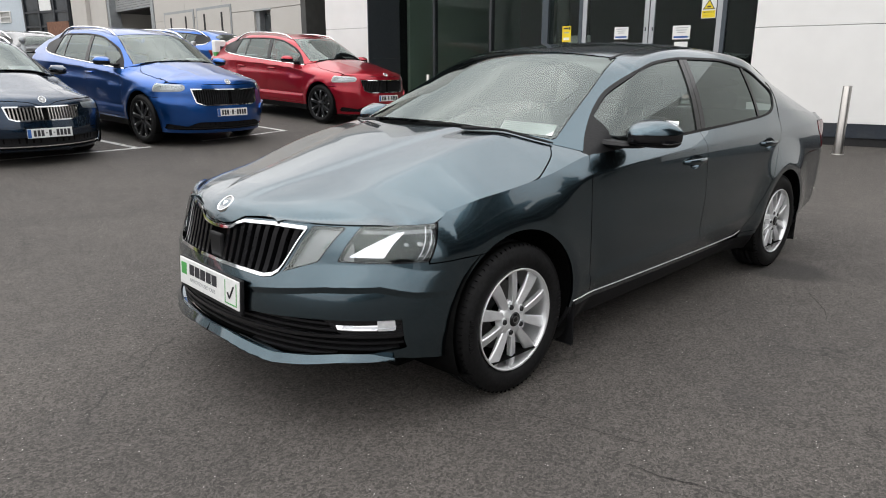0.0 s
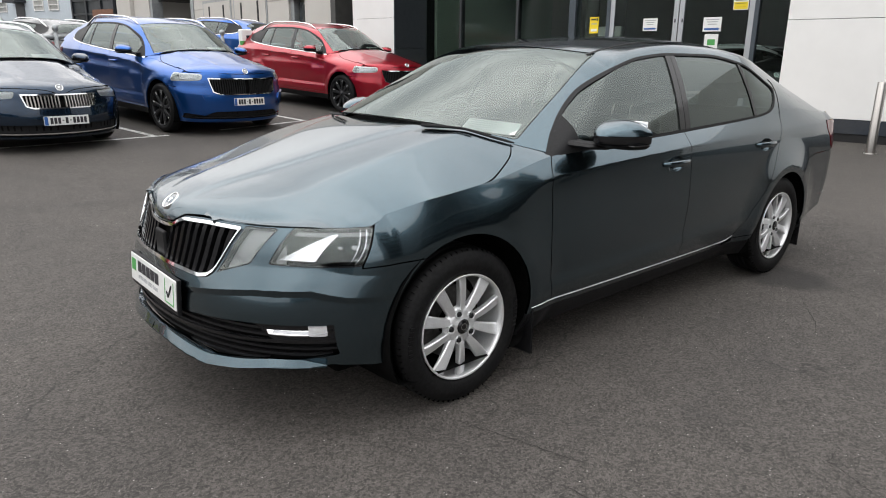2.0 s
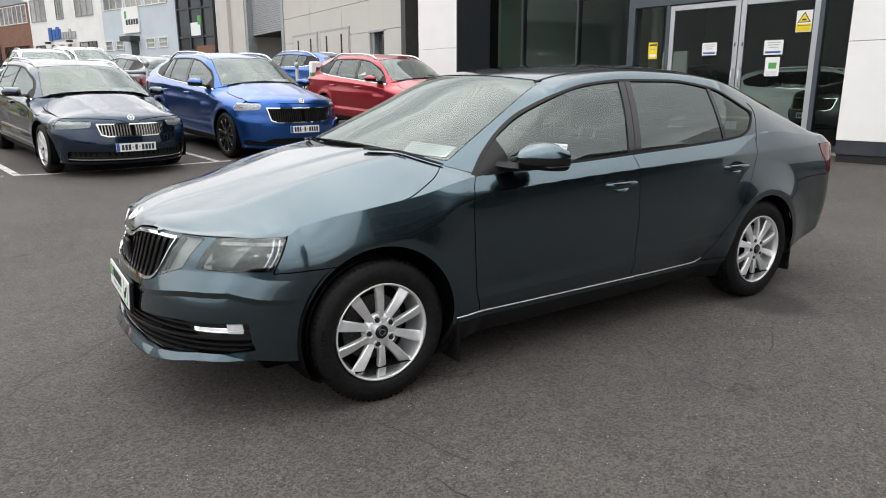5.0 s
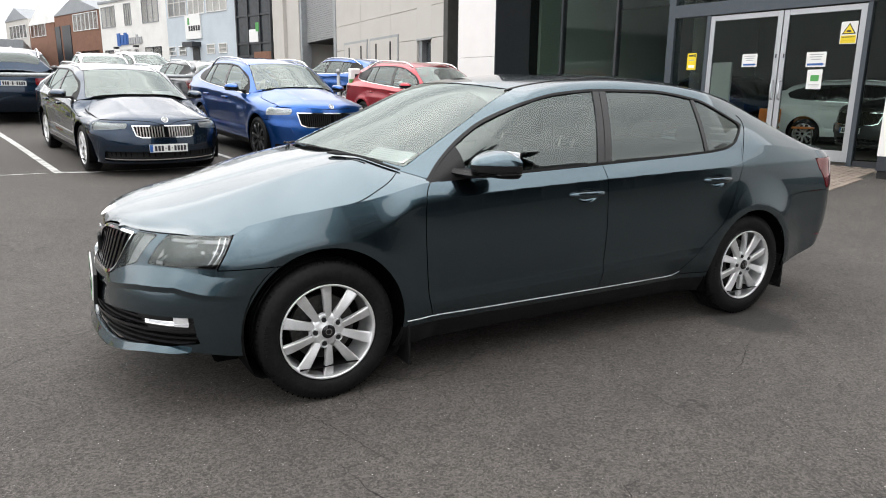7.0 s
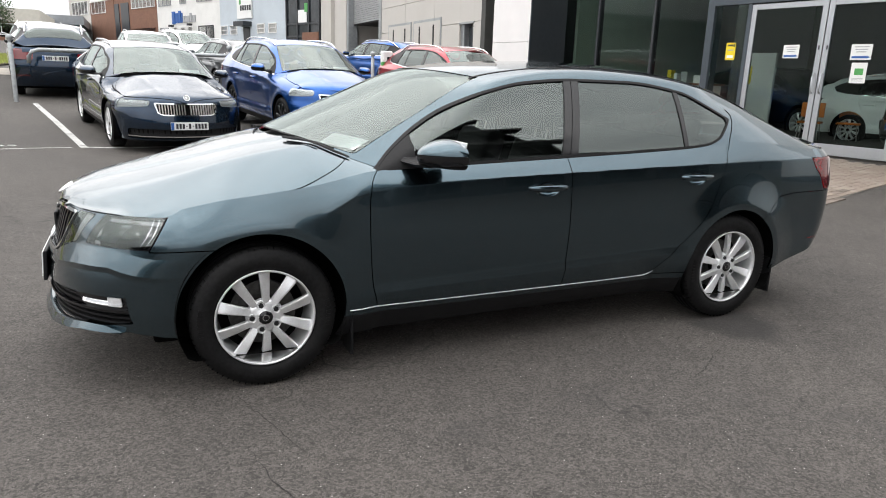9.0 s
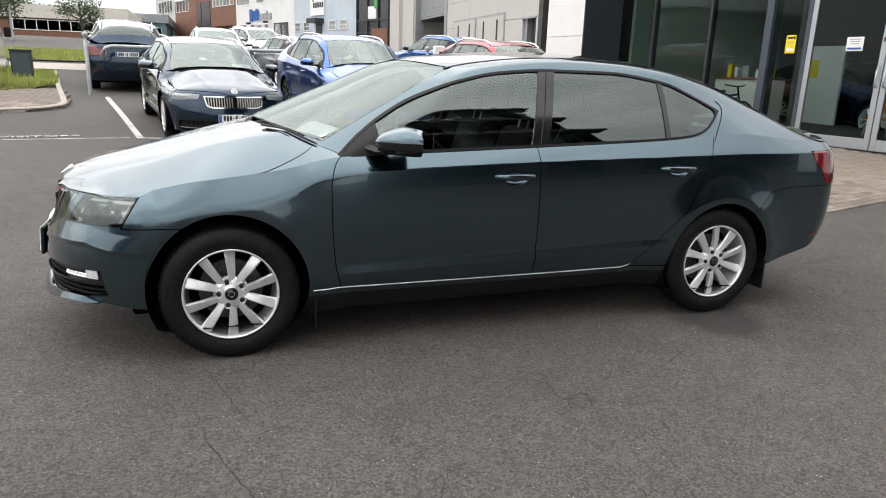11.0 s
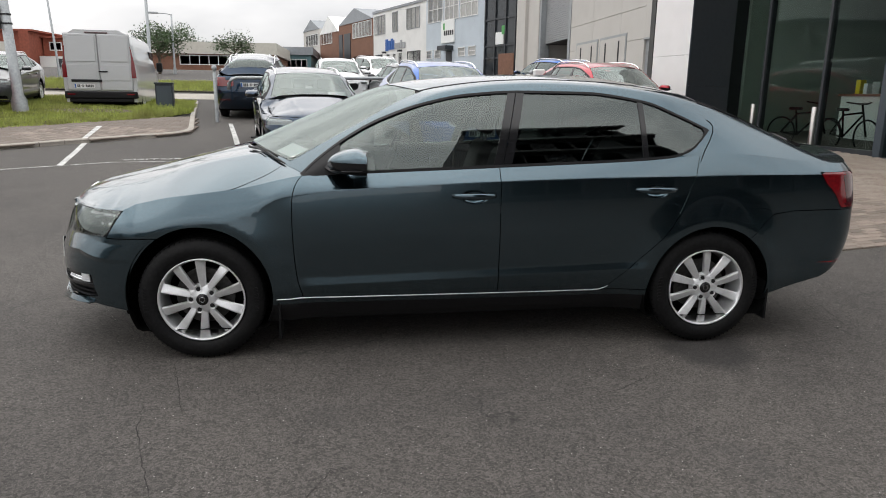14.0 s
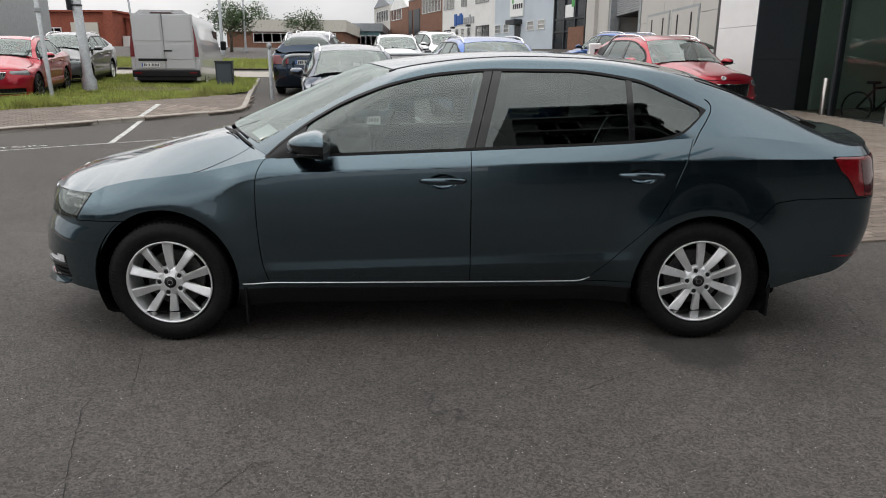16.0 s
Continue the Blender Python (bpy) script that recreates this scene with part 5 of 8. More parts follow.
    for x0, x1, z0, z1, mt in ((-0.245, -0.195, -0.012, 0.038, INK_GREEN), (-0.165, 0.09, -0.004, 0.040, INK_DARK), (0.15, 0.245, -0.046, -0.041, INK_GREEN), (0.15, 0.155, -0.046, 0.046, INK_GREEN), (0.24, 0.245, -0.046, 0.046, INK_GREEN)):
        if mt is INK_DARK:
            for k in range(5):
                part("bar", box_bm(x0 + 0.051 * k, x0 + 0.051 * k + 0.042, -0.0115, -0.009, z0, z1), mt, pl)
        else:
            part("mark", box_bm(x0, x1, -0.0115, -0.009, z0, z1, 0.001), mt, pl)
    part("tick", tube_bm([(0.175, -0.0115, 0.0), (0.19, -0.0115, -0.02), (0.222, -0.0115, 0.03)], 0.0035, 6), INK_DARK, pl)
    lettering("APPROVED USED CARS", 0.0225, pl, pose(-0.165, -0.0105, -0.034, 90, 0, 0), INK_GREY)
    cabin_inside(car)
    panel("headliner", steps(1.0, 2.7, 0.1), steps(-0.56, 0.56, 0.08), sk.cabin, [], HEADLINER, car, offset=-0.035, thick=0.0)
    cu, cv = Vector((0.40, -0.906, -0.06)).normalized(), Vector((0.88, 0.36, 0.42)).normalized()
    cv = (cv - cu * cv.dot(cu)).normalized()
    cn = cu.cross(cv)
    CARD = Matrix(((cv.x, -cu.x, cn.x, 0.444), (cv.y, -cu.y, cn.y, -0.545), (cv.z, -cu.z, cn.z, 1.038), (0, 0, 0, 1)))
    # dashboard card, wipers, antenna, roof edge
    card = part("price_card", move_bm(box_bm(-0.05, 0.05, -0.125, 0.125, 0, 0.002), CARD), PAPER, car, "white price card lying on the dashboard")
    for k in range(5):
        part("bar", move_bm(box_bm(-0.036 + 0.018 * k, -0.033 + 0.018 * k, -0.02 - 0.02 * (k % 3), 0.115, 0.0021, 0.003), CARD), INK_GREY, card)
    for y0, y1 in ((-0.71, -0.37), (0.60, 0.16)):
        wp = thing("wiper")
        wp.parent = car
        pts = []
        for i in range(11):
            t = i / 10
            yy = y0 + (y1 - y0) * t
            xx = 0.128 + 0.30 * (yy / 0.72) ** 2
            zz = max(float(sk.bonnet_z(np.array(xx), np.array(yy))), float(sk.cabin_z(np.array(xx + 0.02), np.array(yy))) - 0.012)
            pts.append((xx, yy, zz + 0.010))
        part("blade", tube_bm(pts, [0.0035] + [0.006] * 9 + [0.004], 6), BLACK_TRIM, wp)
        part("arm", tube_bm([(p[0] - 0.016, p[1], p[2] + 0.003) for p in pts[4:]], [0.004] * 3 + [0.007] * 4, 6), BLACK_TRIM, wp)
    # shut line over the rear pillar
    for sd in (-1, 1):
        pts = []
        for x, z in ((2.60, 1.00), (2.635, 1.06), (2.675, 1.11), (2.708, 1.155), (2.718, 1.185), (2.708, 1.205), (2.69, 1.218)):
            ys = np.linspace(0.45, 0.86, 400)
            y = ys[np.argmin(np.abs(sk.cabin_z(np.full_like(ys, x), ys) - z))]
            pts.append((x, sd * float(y), z))
        part("shut_line", tube_bm(pts, 0.0028, 6), UNDERBODY, car)
    panel("boot_spoiler", steps(3.24, 3.33, 0.015), steps(-0.60, 0.60, 0.05), sk.cabin, [], BLACK_GLOSS, car, "gloss black rear spoiler lip", offset=0.012, thick=0.02)
    panel("roof_seam", steps(1.1, 2.5, 0.03), steps(0.525, 0.537, 0.012), sk.cabin, [], BLACK_TRIM, car, offset=0.002, thick=0.004)
    panel("roof_seam", steps(1.1, 2.5, 0.03), steps(-0.537, -0.525, 0.012), sk.cabin, [], BLACK_TRIM, car, offset=0.002, thick=0.004)
    return car


def lettering(text, size, parent, m, material, align='LEFT', name="lettering"):
    """Words in the built-in font, as a flat mesh."""
    cu = bpy.data.curves.new(name, 'FONT')
    cu.body, cu.size, cu.extrude, cu.align_x = text, size, 0.0005, align
    tmp = new("tmp_text", cu)
    dg = bpy.context.evaluated_depsgraph_get()
    me = bpy.data.meshes.new_from_object(tmp.evaluated_get(dg))
    bpy.data.objects.remove(tmp)
    bpy.data.curves.remove(cu)
    me.materials.clear()
    me.materials.append(material)
    ob = new(name, me)
    if parent is not None:
        ob.parent = parent
    ob.matrix_local = m
    return ob


# ---- setting: ground ----
def ground_mat():
    m = bpy.data.materials.new("worn_asphalt")
    m.use_nodes = True
    n, l = m.node_tree.nodes, m.node_tree.links
    p = n["Principled BSDF"]
    co = n.new("ShaderNodeTexCoord")

    def noise(scale, detail=3, rough=0.6):
        t = n.new("ShaderNodeTexNoise")
        t.inputs["Scale"].default_value, t.inputs["Detail"].default_value, t.inputs["Roughness"].default_value = scale, detail, rough
        l.new(co.outputs["Object"], t.inputs["Vector"])
        return t.outputs["Fac"]

    def ramp(fac, a, b, ca, cb):
        r = n.new("ShaderNodeValToRGB")
        r.color_ramp.elements[0].position, r.color_ramp.elements[0].color = a, (*ca, 1)
        r.color_ramp.elements[1].position, r.color_ramp.elements[1].color = b, (*cb, 1)
        l.new(fac, r.inputs["Fac"])
        return r.outputs["Color"]

    def mix(fac, a, b, mode='MIX', val=None):
        x = n.new("ShaderNodeMixRGB")
        x.blend_type = mode
        if val is not None:
            x.inputs["Fac"].default_value = val
        else:
            l.new(fac, x.inputs["Fac"])
        for s_, v in (("Color1", a), ("Color2", b)):
            if isinstance(v, tuple):
                x.inputs[s_].default_value = (*v, 1)
            else:
                l.new(v, x.inputs[s_])
        return x.outputs["Color"]

    # stones set in the binder, of many greys, under finer grit
    stones = n.new("ShaderNodeTexVoronoi")
    stones.inputs["Scale"].default_value = 128
    l.new(co.outputs["Object"], stones.inputs["Vector"])
    sep = n.new("ShaderNodeSeparateColor")
    l.new(stones.outputs["Color"], sep.inputs["Color"])
    fine = ramp(noise(330, 3, 0.7), 0.36, 0.64, (0.018, 0.0168, 0.016), (0.126, 0.117, 0.110))
    col = mix(None, fine, ramp(sep.outputs["Red"], 0.0, 1.0, (0.50, 0.495, 0.49), (1.54, 1.51, 1.48)), 'MULTIPLY', 1.0)
    col = mix(None, col, ramp(noise(0.55, 5), 0.35, 0.7, (0.82, 0.82, 0.82), (1.14, 1.13, 1.11)), 'MULTIPLY', 1.0)
    col = mix(None, col, ramp(noise(6, 4, 0.7), 0.3, 0.7, (0.90, 0.90, 0.90), (1.10, 1.10, 1.10)), 'MULTIPLY', 1.0)
    # pale chips
    vor = n.new("ShaderNodeTexVoronoi")
    vor.inputs["Scale"].default_value = 48
    l.new(co.outputs["Object"], vor.inputs["Vector"])
    chips = ramp(vor.outputs["Distance"], 0.07, 0.14, (1, 1, 1), (0, 0, 0))
    sparse = ramp(noise(23, 2), 0.565, 0.60, (0, 0, 0), (1, 1, 1))
    chipfac = mix(None, chips, sparse, 'MULTIPLY', 1.0)
    col = mix(chipfac, col, (0.62, 0.60, 0.56))
    # worn dark patches, cracks, a dark spot by the grey car's rear wheel
    patch = ramp(noise(1.7, 6, 0.65), 0.56, 0.68, (0, 0, 0), (0.28, 0.28, 0.28))
    col = mix(patch, col, (0.042, 0.040, 0.040))
    warp = n.new("ShaderNodeTexNoise")
    warp.inputs["Scale"].default_value, warp.inputs["Detail"].default_value = 3.0, 5
    l.new(co.outputs["Object"], warp.inputs["Vector"])
    add = n.new("ShaderNodeMixRGB")
    add.blend_type = 'ADD'
    add.inputs["Fac"].default_value = 0.55
    l.new(co.outputs["Object"], add.inputs["Color1"])
    l.new(warp.outputs["Color"], add.inputs["Color2"])
    edge = n.new("ShaderNodeTexVoronoi")
    edge.feature = 'DISTANCE_TO_EDGE'
    edge.inputs["Scale"].default_value = 0.42
    l.new(add.outputs["Color"], edge.inputs["Vector"])
    crack = mix(None, ramp(edge.outputs["Distance"], 0.0010, 0.0030, (1, 1, 1), (0, 0, 0)), ramp(noise(0.8, 3), 0.50, 0.57, (0, 0, 0), (0.7, 0.7, 0.7)), 'MULTIPLY', 1.0)
    col = mix(crack, col, (0.012, 0.012, 0.012))
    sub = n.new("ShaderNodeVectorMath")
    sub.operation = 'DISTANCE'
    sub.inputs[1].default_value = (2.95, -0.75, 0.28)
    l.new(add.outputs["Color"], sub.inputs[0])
    dark_spot = ramp(sub.outputs["Value"], 0.12, 0.30, (0.70, 0.70, 0.70), (0, 0, 0))
    col = mix(dark_spot, col, (0.022, 0.021, 0.021))
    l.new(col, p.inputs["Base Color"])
    p.inputs["Roughness"].default_value = 0.82
    p.inputs["Specular IOR Level"].default_value = 0.35
    b = n.new("ShaderNodeBump")
    b.inputs["Strength"].default_value, b.inputs["Distance"].default_value = 0.8, 0.004
    l.new(noise(200, 3, 0.7), b.inputs["Height"])
    l.new(b.outputs["Normal"], p.inputs["Normal"])
    return m


ASPHALT = ground_mat()
rad = [0.0] + [0.7 * 1.09**i for i in range(86)]
verts, faces = [], []
NA = 96
for i, r in enumerate(rad):
    for k in range(NA if i else 1):
        a = 2 * math.pi * k / NA
        x, y = 1.3 + r * math.cos(a) / (0.75 if r < 60 else 0.75), r * math.sin(a)
        verts.append((x, y, gz(x, y)))
for i in range(1, len(rad)):
    for k in range(NA):
        a, b = 1 + (i - 1) * NA + k, 1 + (i - 1) * NA + (k + 1) % NA
        if i == 1:
            faces.append((0, a, b))
        else:
            c, d = 1 + (i - 2) * NA + k, 1 + (i - 2) * NA + (k + 1) % NA
            faces.append((c, a, b, d))
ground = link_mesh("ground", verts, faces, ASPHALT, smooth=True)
tagged(ground, "worn dark grey asphalt yard with pale chips", "ground", kind="structure")


CRACK = mat("asphalt_crack", (0.040, 0.038, 0.037), rough=0.95, spec=0.1, grain=0.4, scale=90)


def crack(points, width, seed):
    """A thin ragged crack drawn over the asphalt."""
    rnd = random.Random(seed)
    line = []
    for (x0, y0), (x1, y1) in zip(points, points[1:]):
        n = max(2, int(math.hypot(x1 - x0, y1 - y0) / 0.025))
        for i in range(n):
            t = i / n
            line.append((x0 + (x1 - x0) * t + rnd.gauss(0, 0.003), y0 + (y1 - y0) * t + rnd.gauss(0, 0.003)))
    line.append(points[-1])
    verts, faces = [], []
    for i, (x, y) in enumerate(line):
        a, b = line[max(i - 1, 0)], line[min(i + 1, len(line) - 1)]
        d = math.hypot(b[0] - a[0], b[1] - a[1]) + 1e-6
        w = width * rnd.uniform(0.25, 1.0) * (1 - 0.7 * abs(2 * i / len(line) - 1) ** 4) / 2
        nx, ny = -(b[1] - a[1]) / d * w, (b[0] - a[0]) / d * w
        verts += [(x + nx, y + ny, gz(x, y) + 0.003), (x - nx, y - ny, gz(x, y) + 0.003)]
        if i:
            faces.append((2 * i - 2, 2 * i - 1, 2 * i + 1, 2 * i))
    tagged(link_mesh("asphalt_crack", verts, faces, CRACK), "thin dark crack in the asphalt", "crack", kind="structure")


crack([(0.16, -2.45), (0.11, -2.2), (-0.02, -1.88), (-0.12, -1.60), (-0.16, -1.36)], 0.006, 1)
crack([(0.03, -1.50), (-0.06, -1.19), (-0.14, -0.94)], 0.005, 2)
crack([(1.83, -1.51), (2.02, -1.43), (2.19, -1.31), (2.33, -1.24)], 0.005, 3)
crack([(0.55, -2.25), (0.62, -2.13), (0.68, -2.0), (0.79, -1.99)], 0.004, 4)

WHITE_CLAD = mat("white_cladding", (0.80, 0.80, 0.79), rough=0.4, grain=0.02, scale=3, stain=0.12, stain_scale=0.7, stain_color=(0.62, 0.61, 0.58))
DARK_CLAD = mat("charcoal_cladding", (0.022, 0.026, 0.032), rough=0.45, grain=0.12, scale=12, stain=0.2, stain_scale=1.2, stain_color=(0.05, 0.05, 0.05))
PLINTH = mat("navy_plinth", (0.018, 0.025, 0.036), rough=0.45, grain=0.15, scale=30, stain=0.35, stain_scale=2.5, stain_color=(0.06, 0.058, 0.055))
BASE_BLACK = mat("black_base", (0.008, 0.008, 0.009), rough=0.7, grain=0.3, scale=30)
MULLION = mat("grey_blue_frame", (0.06, 0.075, 0.09), rough=0.4, metal=0.3, grain=0.1, scale=50)
DOOR_ALU = mat("door_aluminium", (0.42, 0.44, 0.46), rough=0.38, metal=0.7, grain=0.06, scale=90)
GREEN_WALL = mat("pale_green_wall", (0.36, 0.43, 0.37), rough=0.7, grain=0.05, scale=8, stain=0.2, stain_scale=1.0)
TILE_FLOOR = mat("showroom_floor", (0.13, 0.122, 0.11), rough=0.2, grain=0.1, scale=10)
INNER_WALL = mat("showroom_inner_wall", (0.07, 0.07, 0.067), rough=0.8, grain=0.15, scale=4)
LINE_WHITE = mat("worn_road_paint", (0.56, 0.56, 0.54), rough=0.7, grain=0.3, scale=60, stain=0.95, stain_scale=9, stain_color=(0.12, 0.118, 0.115))
KERB = mat("concrete_kerb", (0.36, 0.33, 0.29), rough=0.85, grain=0.2, scale=60, bump=0.3, stain=0.4, stain_scale=4)
BRICK_PAVE = mat("paving_brick", (0.18, 0.145, 0.12), rough=0.85, grain=0.25, scale=70, bump=0.3, vary=0.35, stain=0.35, stain_scale=3, stain_color=(0.30, 0.27, 0.23))
JOINT = mat("sand_joint", (0.09, 0.085, 0.075), rough=0.95, grain=0.3, scale=80)
SOIL = mat("soil", (0.10, 0.085, 0.05), rough=0.95, grain=0.4, scale=30, bump=0.4)
GREY_BLOCK = mat("grey_rendered_panel", (0.50, 0.48, 0.45), rough=0.8, grain=0.05, scale=20, stain=0.25, stain_scale=0.8, stain_color=(0.38, 0.36, 0.33))
SHUTTER = mat("roller_shutter", (0.33, 0.34, 0.345), rough=0.5, metal=0.4, grain=0.1, scale=20)
PALE_BLUE = mat("pale_blue_render", (0.50, 0.56, 0.61), rough=0.8, grain=0.05, scale=10, stain=0.2, stain_scale=0.5)
RENDER_WHITE = mat("white_render", (0.74, 0.74, 0.72), rough=0.8, grain=0.04, scale=10, stain=0.2, stain_scale=0.6)
BROWN_BRICK = mat("brown_brick", (0.20, 0.10, 0.065), rough=0.85, grain=0.25, scale=6, stain=0.25, stain_scale=1.0)
RED_BRICK = mat("red_brick", (0.27, 0.075, 0.045), rough=0.85, grain=0.2, scale=5, stain=0.2, stain_scale=0.8)
ROOF_GREY = mat("grey_roof_sheet", (0.26, 0.28, 0.30), rough=0.6, grain=0.1, scale=4, stain=0.2, stain_scale=0.5)
CREAM = mat("cream_cladding", (0.55, 0.53, 0.47), rough=0.7, grain=0.06, scale=4)
TEAL = mat("teal_cladding", (0.10, 0.20, 0.22), rough=0.6, grain=0.1, scale=4)
FAR_GLASS = mat("dark_window_glass", (0.03, 0.035, 0.04), rough=0.08, grain=0.2, scale=2)
PALE_GLASS = mat("pale_window_blind", (0.42, 0.42, 0.40), rough=0.3, grain=0.15, scale=3)
FRAME_WHITE = mat("white_window_frame", (0.75, 0.75, 0.74), rough=0.5, grain=0.03, scale=10)
TOWER_BLOCK = mat("dark_block_facade", (0.045, 0.047, 0.05), rough=0.7, grain=0.15, scale=2)
BALCONY = mat("dark_balcony", (0.10, 0.10, 0.105), rough=0.6, grain=0.2, scale=6)
ORANGE = mat("orange_plastic", (0.65, 0.18, 0.02), rough=0.5, grain=0.08, scale=30)
GRASS = mat("grass_blades", (0.30, 0.35, 0.075), rough=0.7, grain=0.4, scale=3, stain=0.5, stain_scale=0.9, stain_color=(0.24, 0.21, 0.085))
LEAF = mat("leaves", (0.045, 0.085, 0.025), rough=0.6, grain=0.45, scale=2)
BARK = mat("bark", (0.10, 0.08, 0.06), rough=0.9, grain=0.3, scale=20)


def frame_at(x, y, z, dx, dy):
    """Local x along (dx, dy), z up."""
    n = math.hypot(dx, dy)
    dx, dy = dx / n, dy / n
    return Matrix(((dx, -dy, 0, x), (dy, dx, 0, y), (0, 0, 1, z), (0, 0, 0, 1)))


def block(name, m, x0, x1, y0, y1, z0, z1, material, parent=None, label="", bevel=0.0, category="", kind=""):
    ob = part(name, move_bm(box_bm(x0, x1, y0, y1, z0, z1, bevel), m), material, parent, label)
    return tagged(ob, category=category, kind=kind)


# ---- showroom with a white portal and a glazed entrance ----
SH = frame_at(10.34, 5.202, 0.25, 0.177, -0.984)
PF = -1.15
INV = SH.inverted()
show = thing("showroom_front", SH, "glazed car showroom front in a white portal", "building", kind="structure")


def sh(name, x0, x1, y0, y1, z0, z1, material, parent=None, label="", bevel=0.0):
    return part(name, box_bm(x0, x1, y0, y1, z0, z1, bevel), material, parent or show, label)


# white portal: cladding panels with open joints
for x0, x1 in ((-7.15, -5.76),):
    for z0, z1 in ((-0.2, 1.985), (1.993, 7.0)):
        sh("cladding_panel", x0, x1, PF, PF + 0.06, z0, z1, WHITE_CLAD, bevel=0.004)
        sh("cladding_panel", x0, x0 + 0.06, PF + 0.062, 0.4, z0, z1, WHITE_CLAD, bevel=0.004)
sh("portal_core", -7.08, -5.83, PF + 0.05, 0.4, -0.3, 7.0, BASE_BLACK)
for z0, z1 in ((-0.2, 1.30), (1.308, 7.0)):
    sh("reveal_panel", -5.83, -5.752, PF + 0.03, 0.02, z0, z1, DARK_CLAD, bevel=0.003)
sh("edge_trim", -5.762, -5.745, PF - 0.004, PF + 0.03, -0.2, 7.0, MULLION)
for i, (x0, x1) in enumerate(((2.74, 4.90), (4.908, 7.3), (7.308, 9.7), (9.708, 12.1))):
    for z0, z1 in ((0.24, 1.715), (1.723, 4.4)):
        sh("cladding_panel", x0, x1, PF, PF + 0.06, z0, z1, WHITE_CLAD, bevel=0.004)
sh("portal_core", 2.80, 12.1, PF + 0.05, 0.4, -0.3, 4.4, BASE_BLACK)
sh("plinth", 2.745, 12.1, PF + 0.012, PF + 0.05, 0.02, 0.235, PLINTH, label="dark navy plinth band", bevel=0.004)
sh("plinth_base", 2.76, 12.1, PF + 0.035, PF + 0.06, -0.4, 0.02, BASE_BLACK)
sh("portal_head", 2.76, 12.1, PF, 0.4, 4.4, 5.0, WHITE_CLAD)
sh("portal_head", -7.15, 2.75, PF, 0.4, 7.0, 7.6, WHITE_CLAD)
# out of view: dark upper front added for the car's roof to mirror
sh("unseen_facade", -5.74, 2.73, 0.03, 0.4, 4.56, 7.0, DARK_CLAD)
# glazing: posts, rails and panes
POSTS = [(-4.66, 0.06, 0.10), (-3.07, 0.06, 0.10), (-1.70, 0.15, 0.22)]
for u, w, d in POSTS:
    sh("mullion", u - w / 2, u + w / 2, -0.05, d, -0.1, 4.4, MULLION if w > 0.1 else DARK_CLAD, bevel=0.004)
sh("sill_rail", -5.76, -1.76, -0.06, 0.08, -0.2, 0.16, DARK_CLAD, bevel=0.004)
sh("transom", -1.63, 2.76, -0.05, 0.12, 2.62, 2.86, MULLION, bevel=0.004)
sh("transom", -5.76, -1.78, -0.03, 0.07, 3.4, 3.46, DARK_CLAD)
for a, b in ((-5.75, -4.69), (-4.63, -3.10), (-3.04, -1.78)):
    sh("pane", a, b, 0.0, 0.012, 0.16, 3.4, GLASS_SHOP)
    sh("pane", a, b, 0.0, 0.012, 3.46, 4.4, GLASS_SHOP)
for a, b in ((-1.62, -0.93), (1.99, 2.80)):
    sh("pane", a, b, 0.02, 0.032, 0.05, 2.62, GLASS_SHOP)
    sh("bottom_rail", a, b, 0.0, 0.05, -0.1, 0.05, DARK_CLAD)
sh("pane", -1.62, 2.76, 0.02, 0.032, 2.86, 4.4, GLASS_SHOP)
for u in (-0.89, 1.945):
    sh("door_post", u - 0.04, u + 0.04, -0.03, 0.10, -0.1, 2.62, MULLION, bevel=0.004)
for n, (a, b, hx) in enumerate(((-0.85, 0.545, 0.49), (0.56, 1.905, 0.63))):
    d = tagged(thing("door_%d" % (n + 1), SH), "glass entrance door leaf in a grey aluminium frame", "door", kind="structure")
    st = 0.095
    sh("stile", a, a + st, -0.02, 0.03, 0.012, 2.60, DOOR_ALU, d, bevel=0.004)
    sh("stile", b - st, b, -0.02, 0.03, 0.012, 2.60, DOOR_ALU, d, bevel=0.004)
    sh("top_rail", a + st, b - st, -0.018, 0.028, 2.505, 2.60, DOOR_ALU, d, bevel=0.004)
    sh("bottom_rail", a + st, b - st, -0.018, 0.028, 0.012, 0.20, DOOR_ALU, d, bevel=0.004)
    sh("pane", a + st, b - st, 0.0, 0.01, 0.20, 2.505, GLASS_SHOP, d)
    part("handle", tube_bm([(hx, -0.02, 1.05), (hx, -0.075, 1.07), (hx, -0.085, 1.12), (hx, -0.085, 1.32), (hx, -0.075, 1.37), (hx, -0.02, 1.39)], 0.014, 10), DOOR_ALU, d, smooth=True)
    sh("lock", hx - 0.012, hx + 0.012, -0.026, -0.018, 1.78, 1.85, INK_DARK, d)


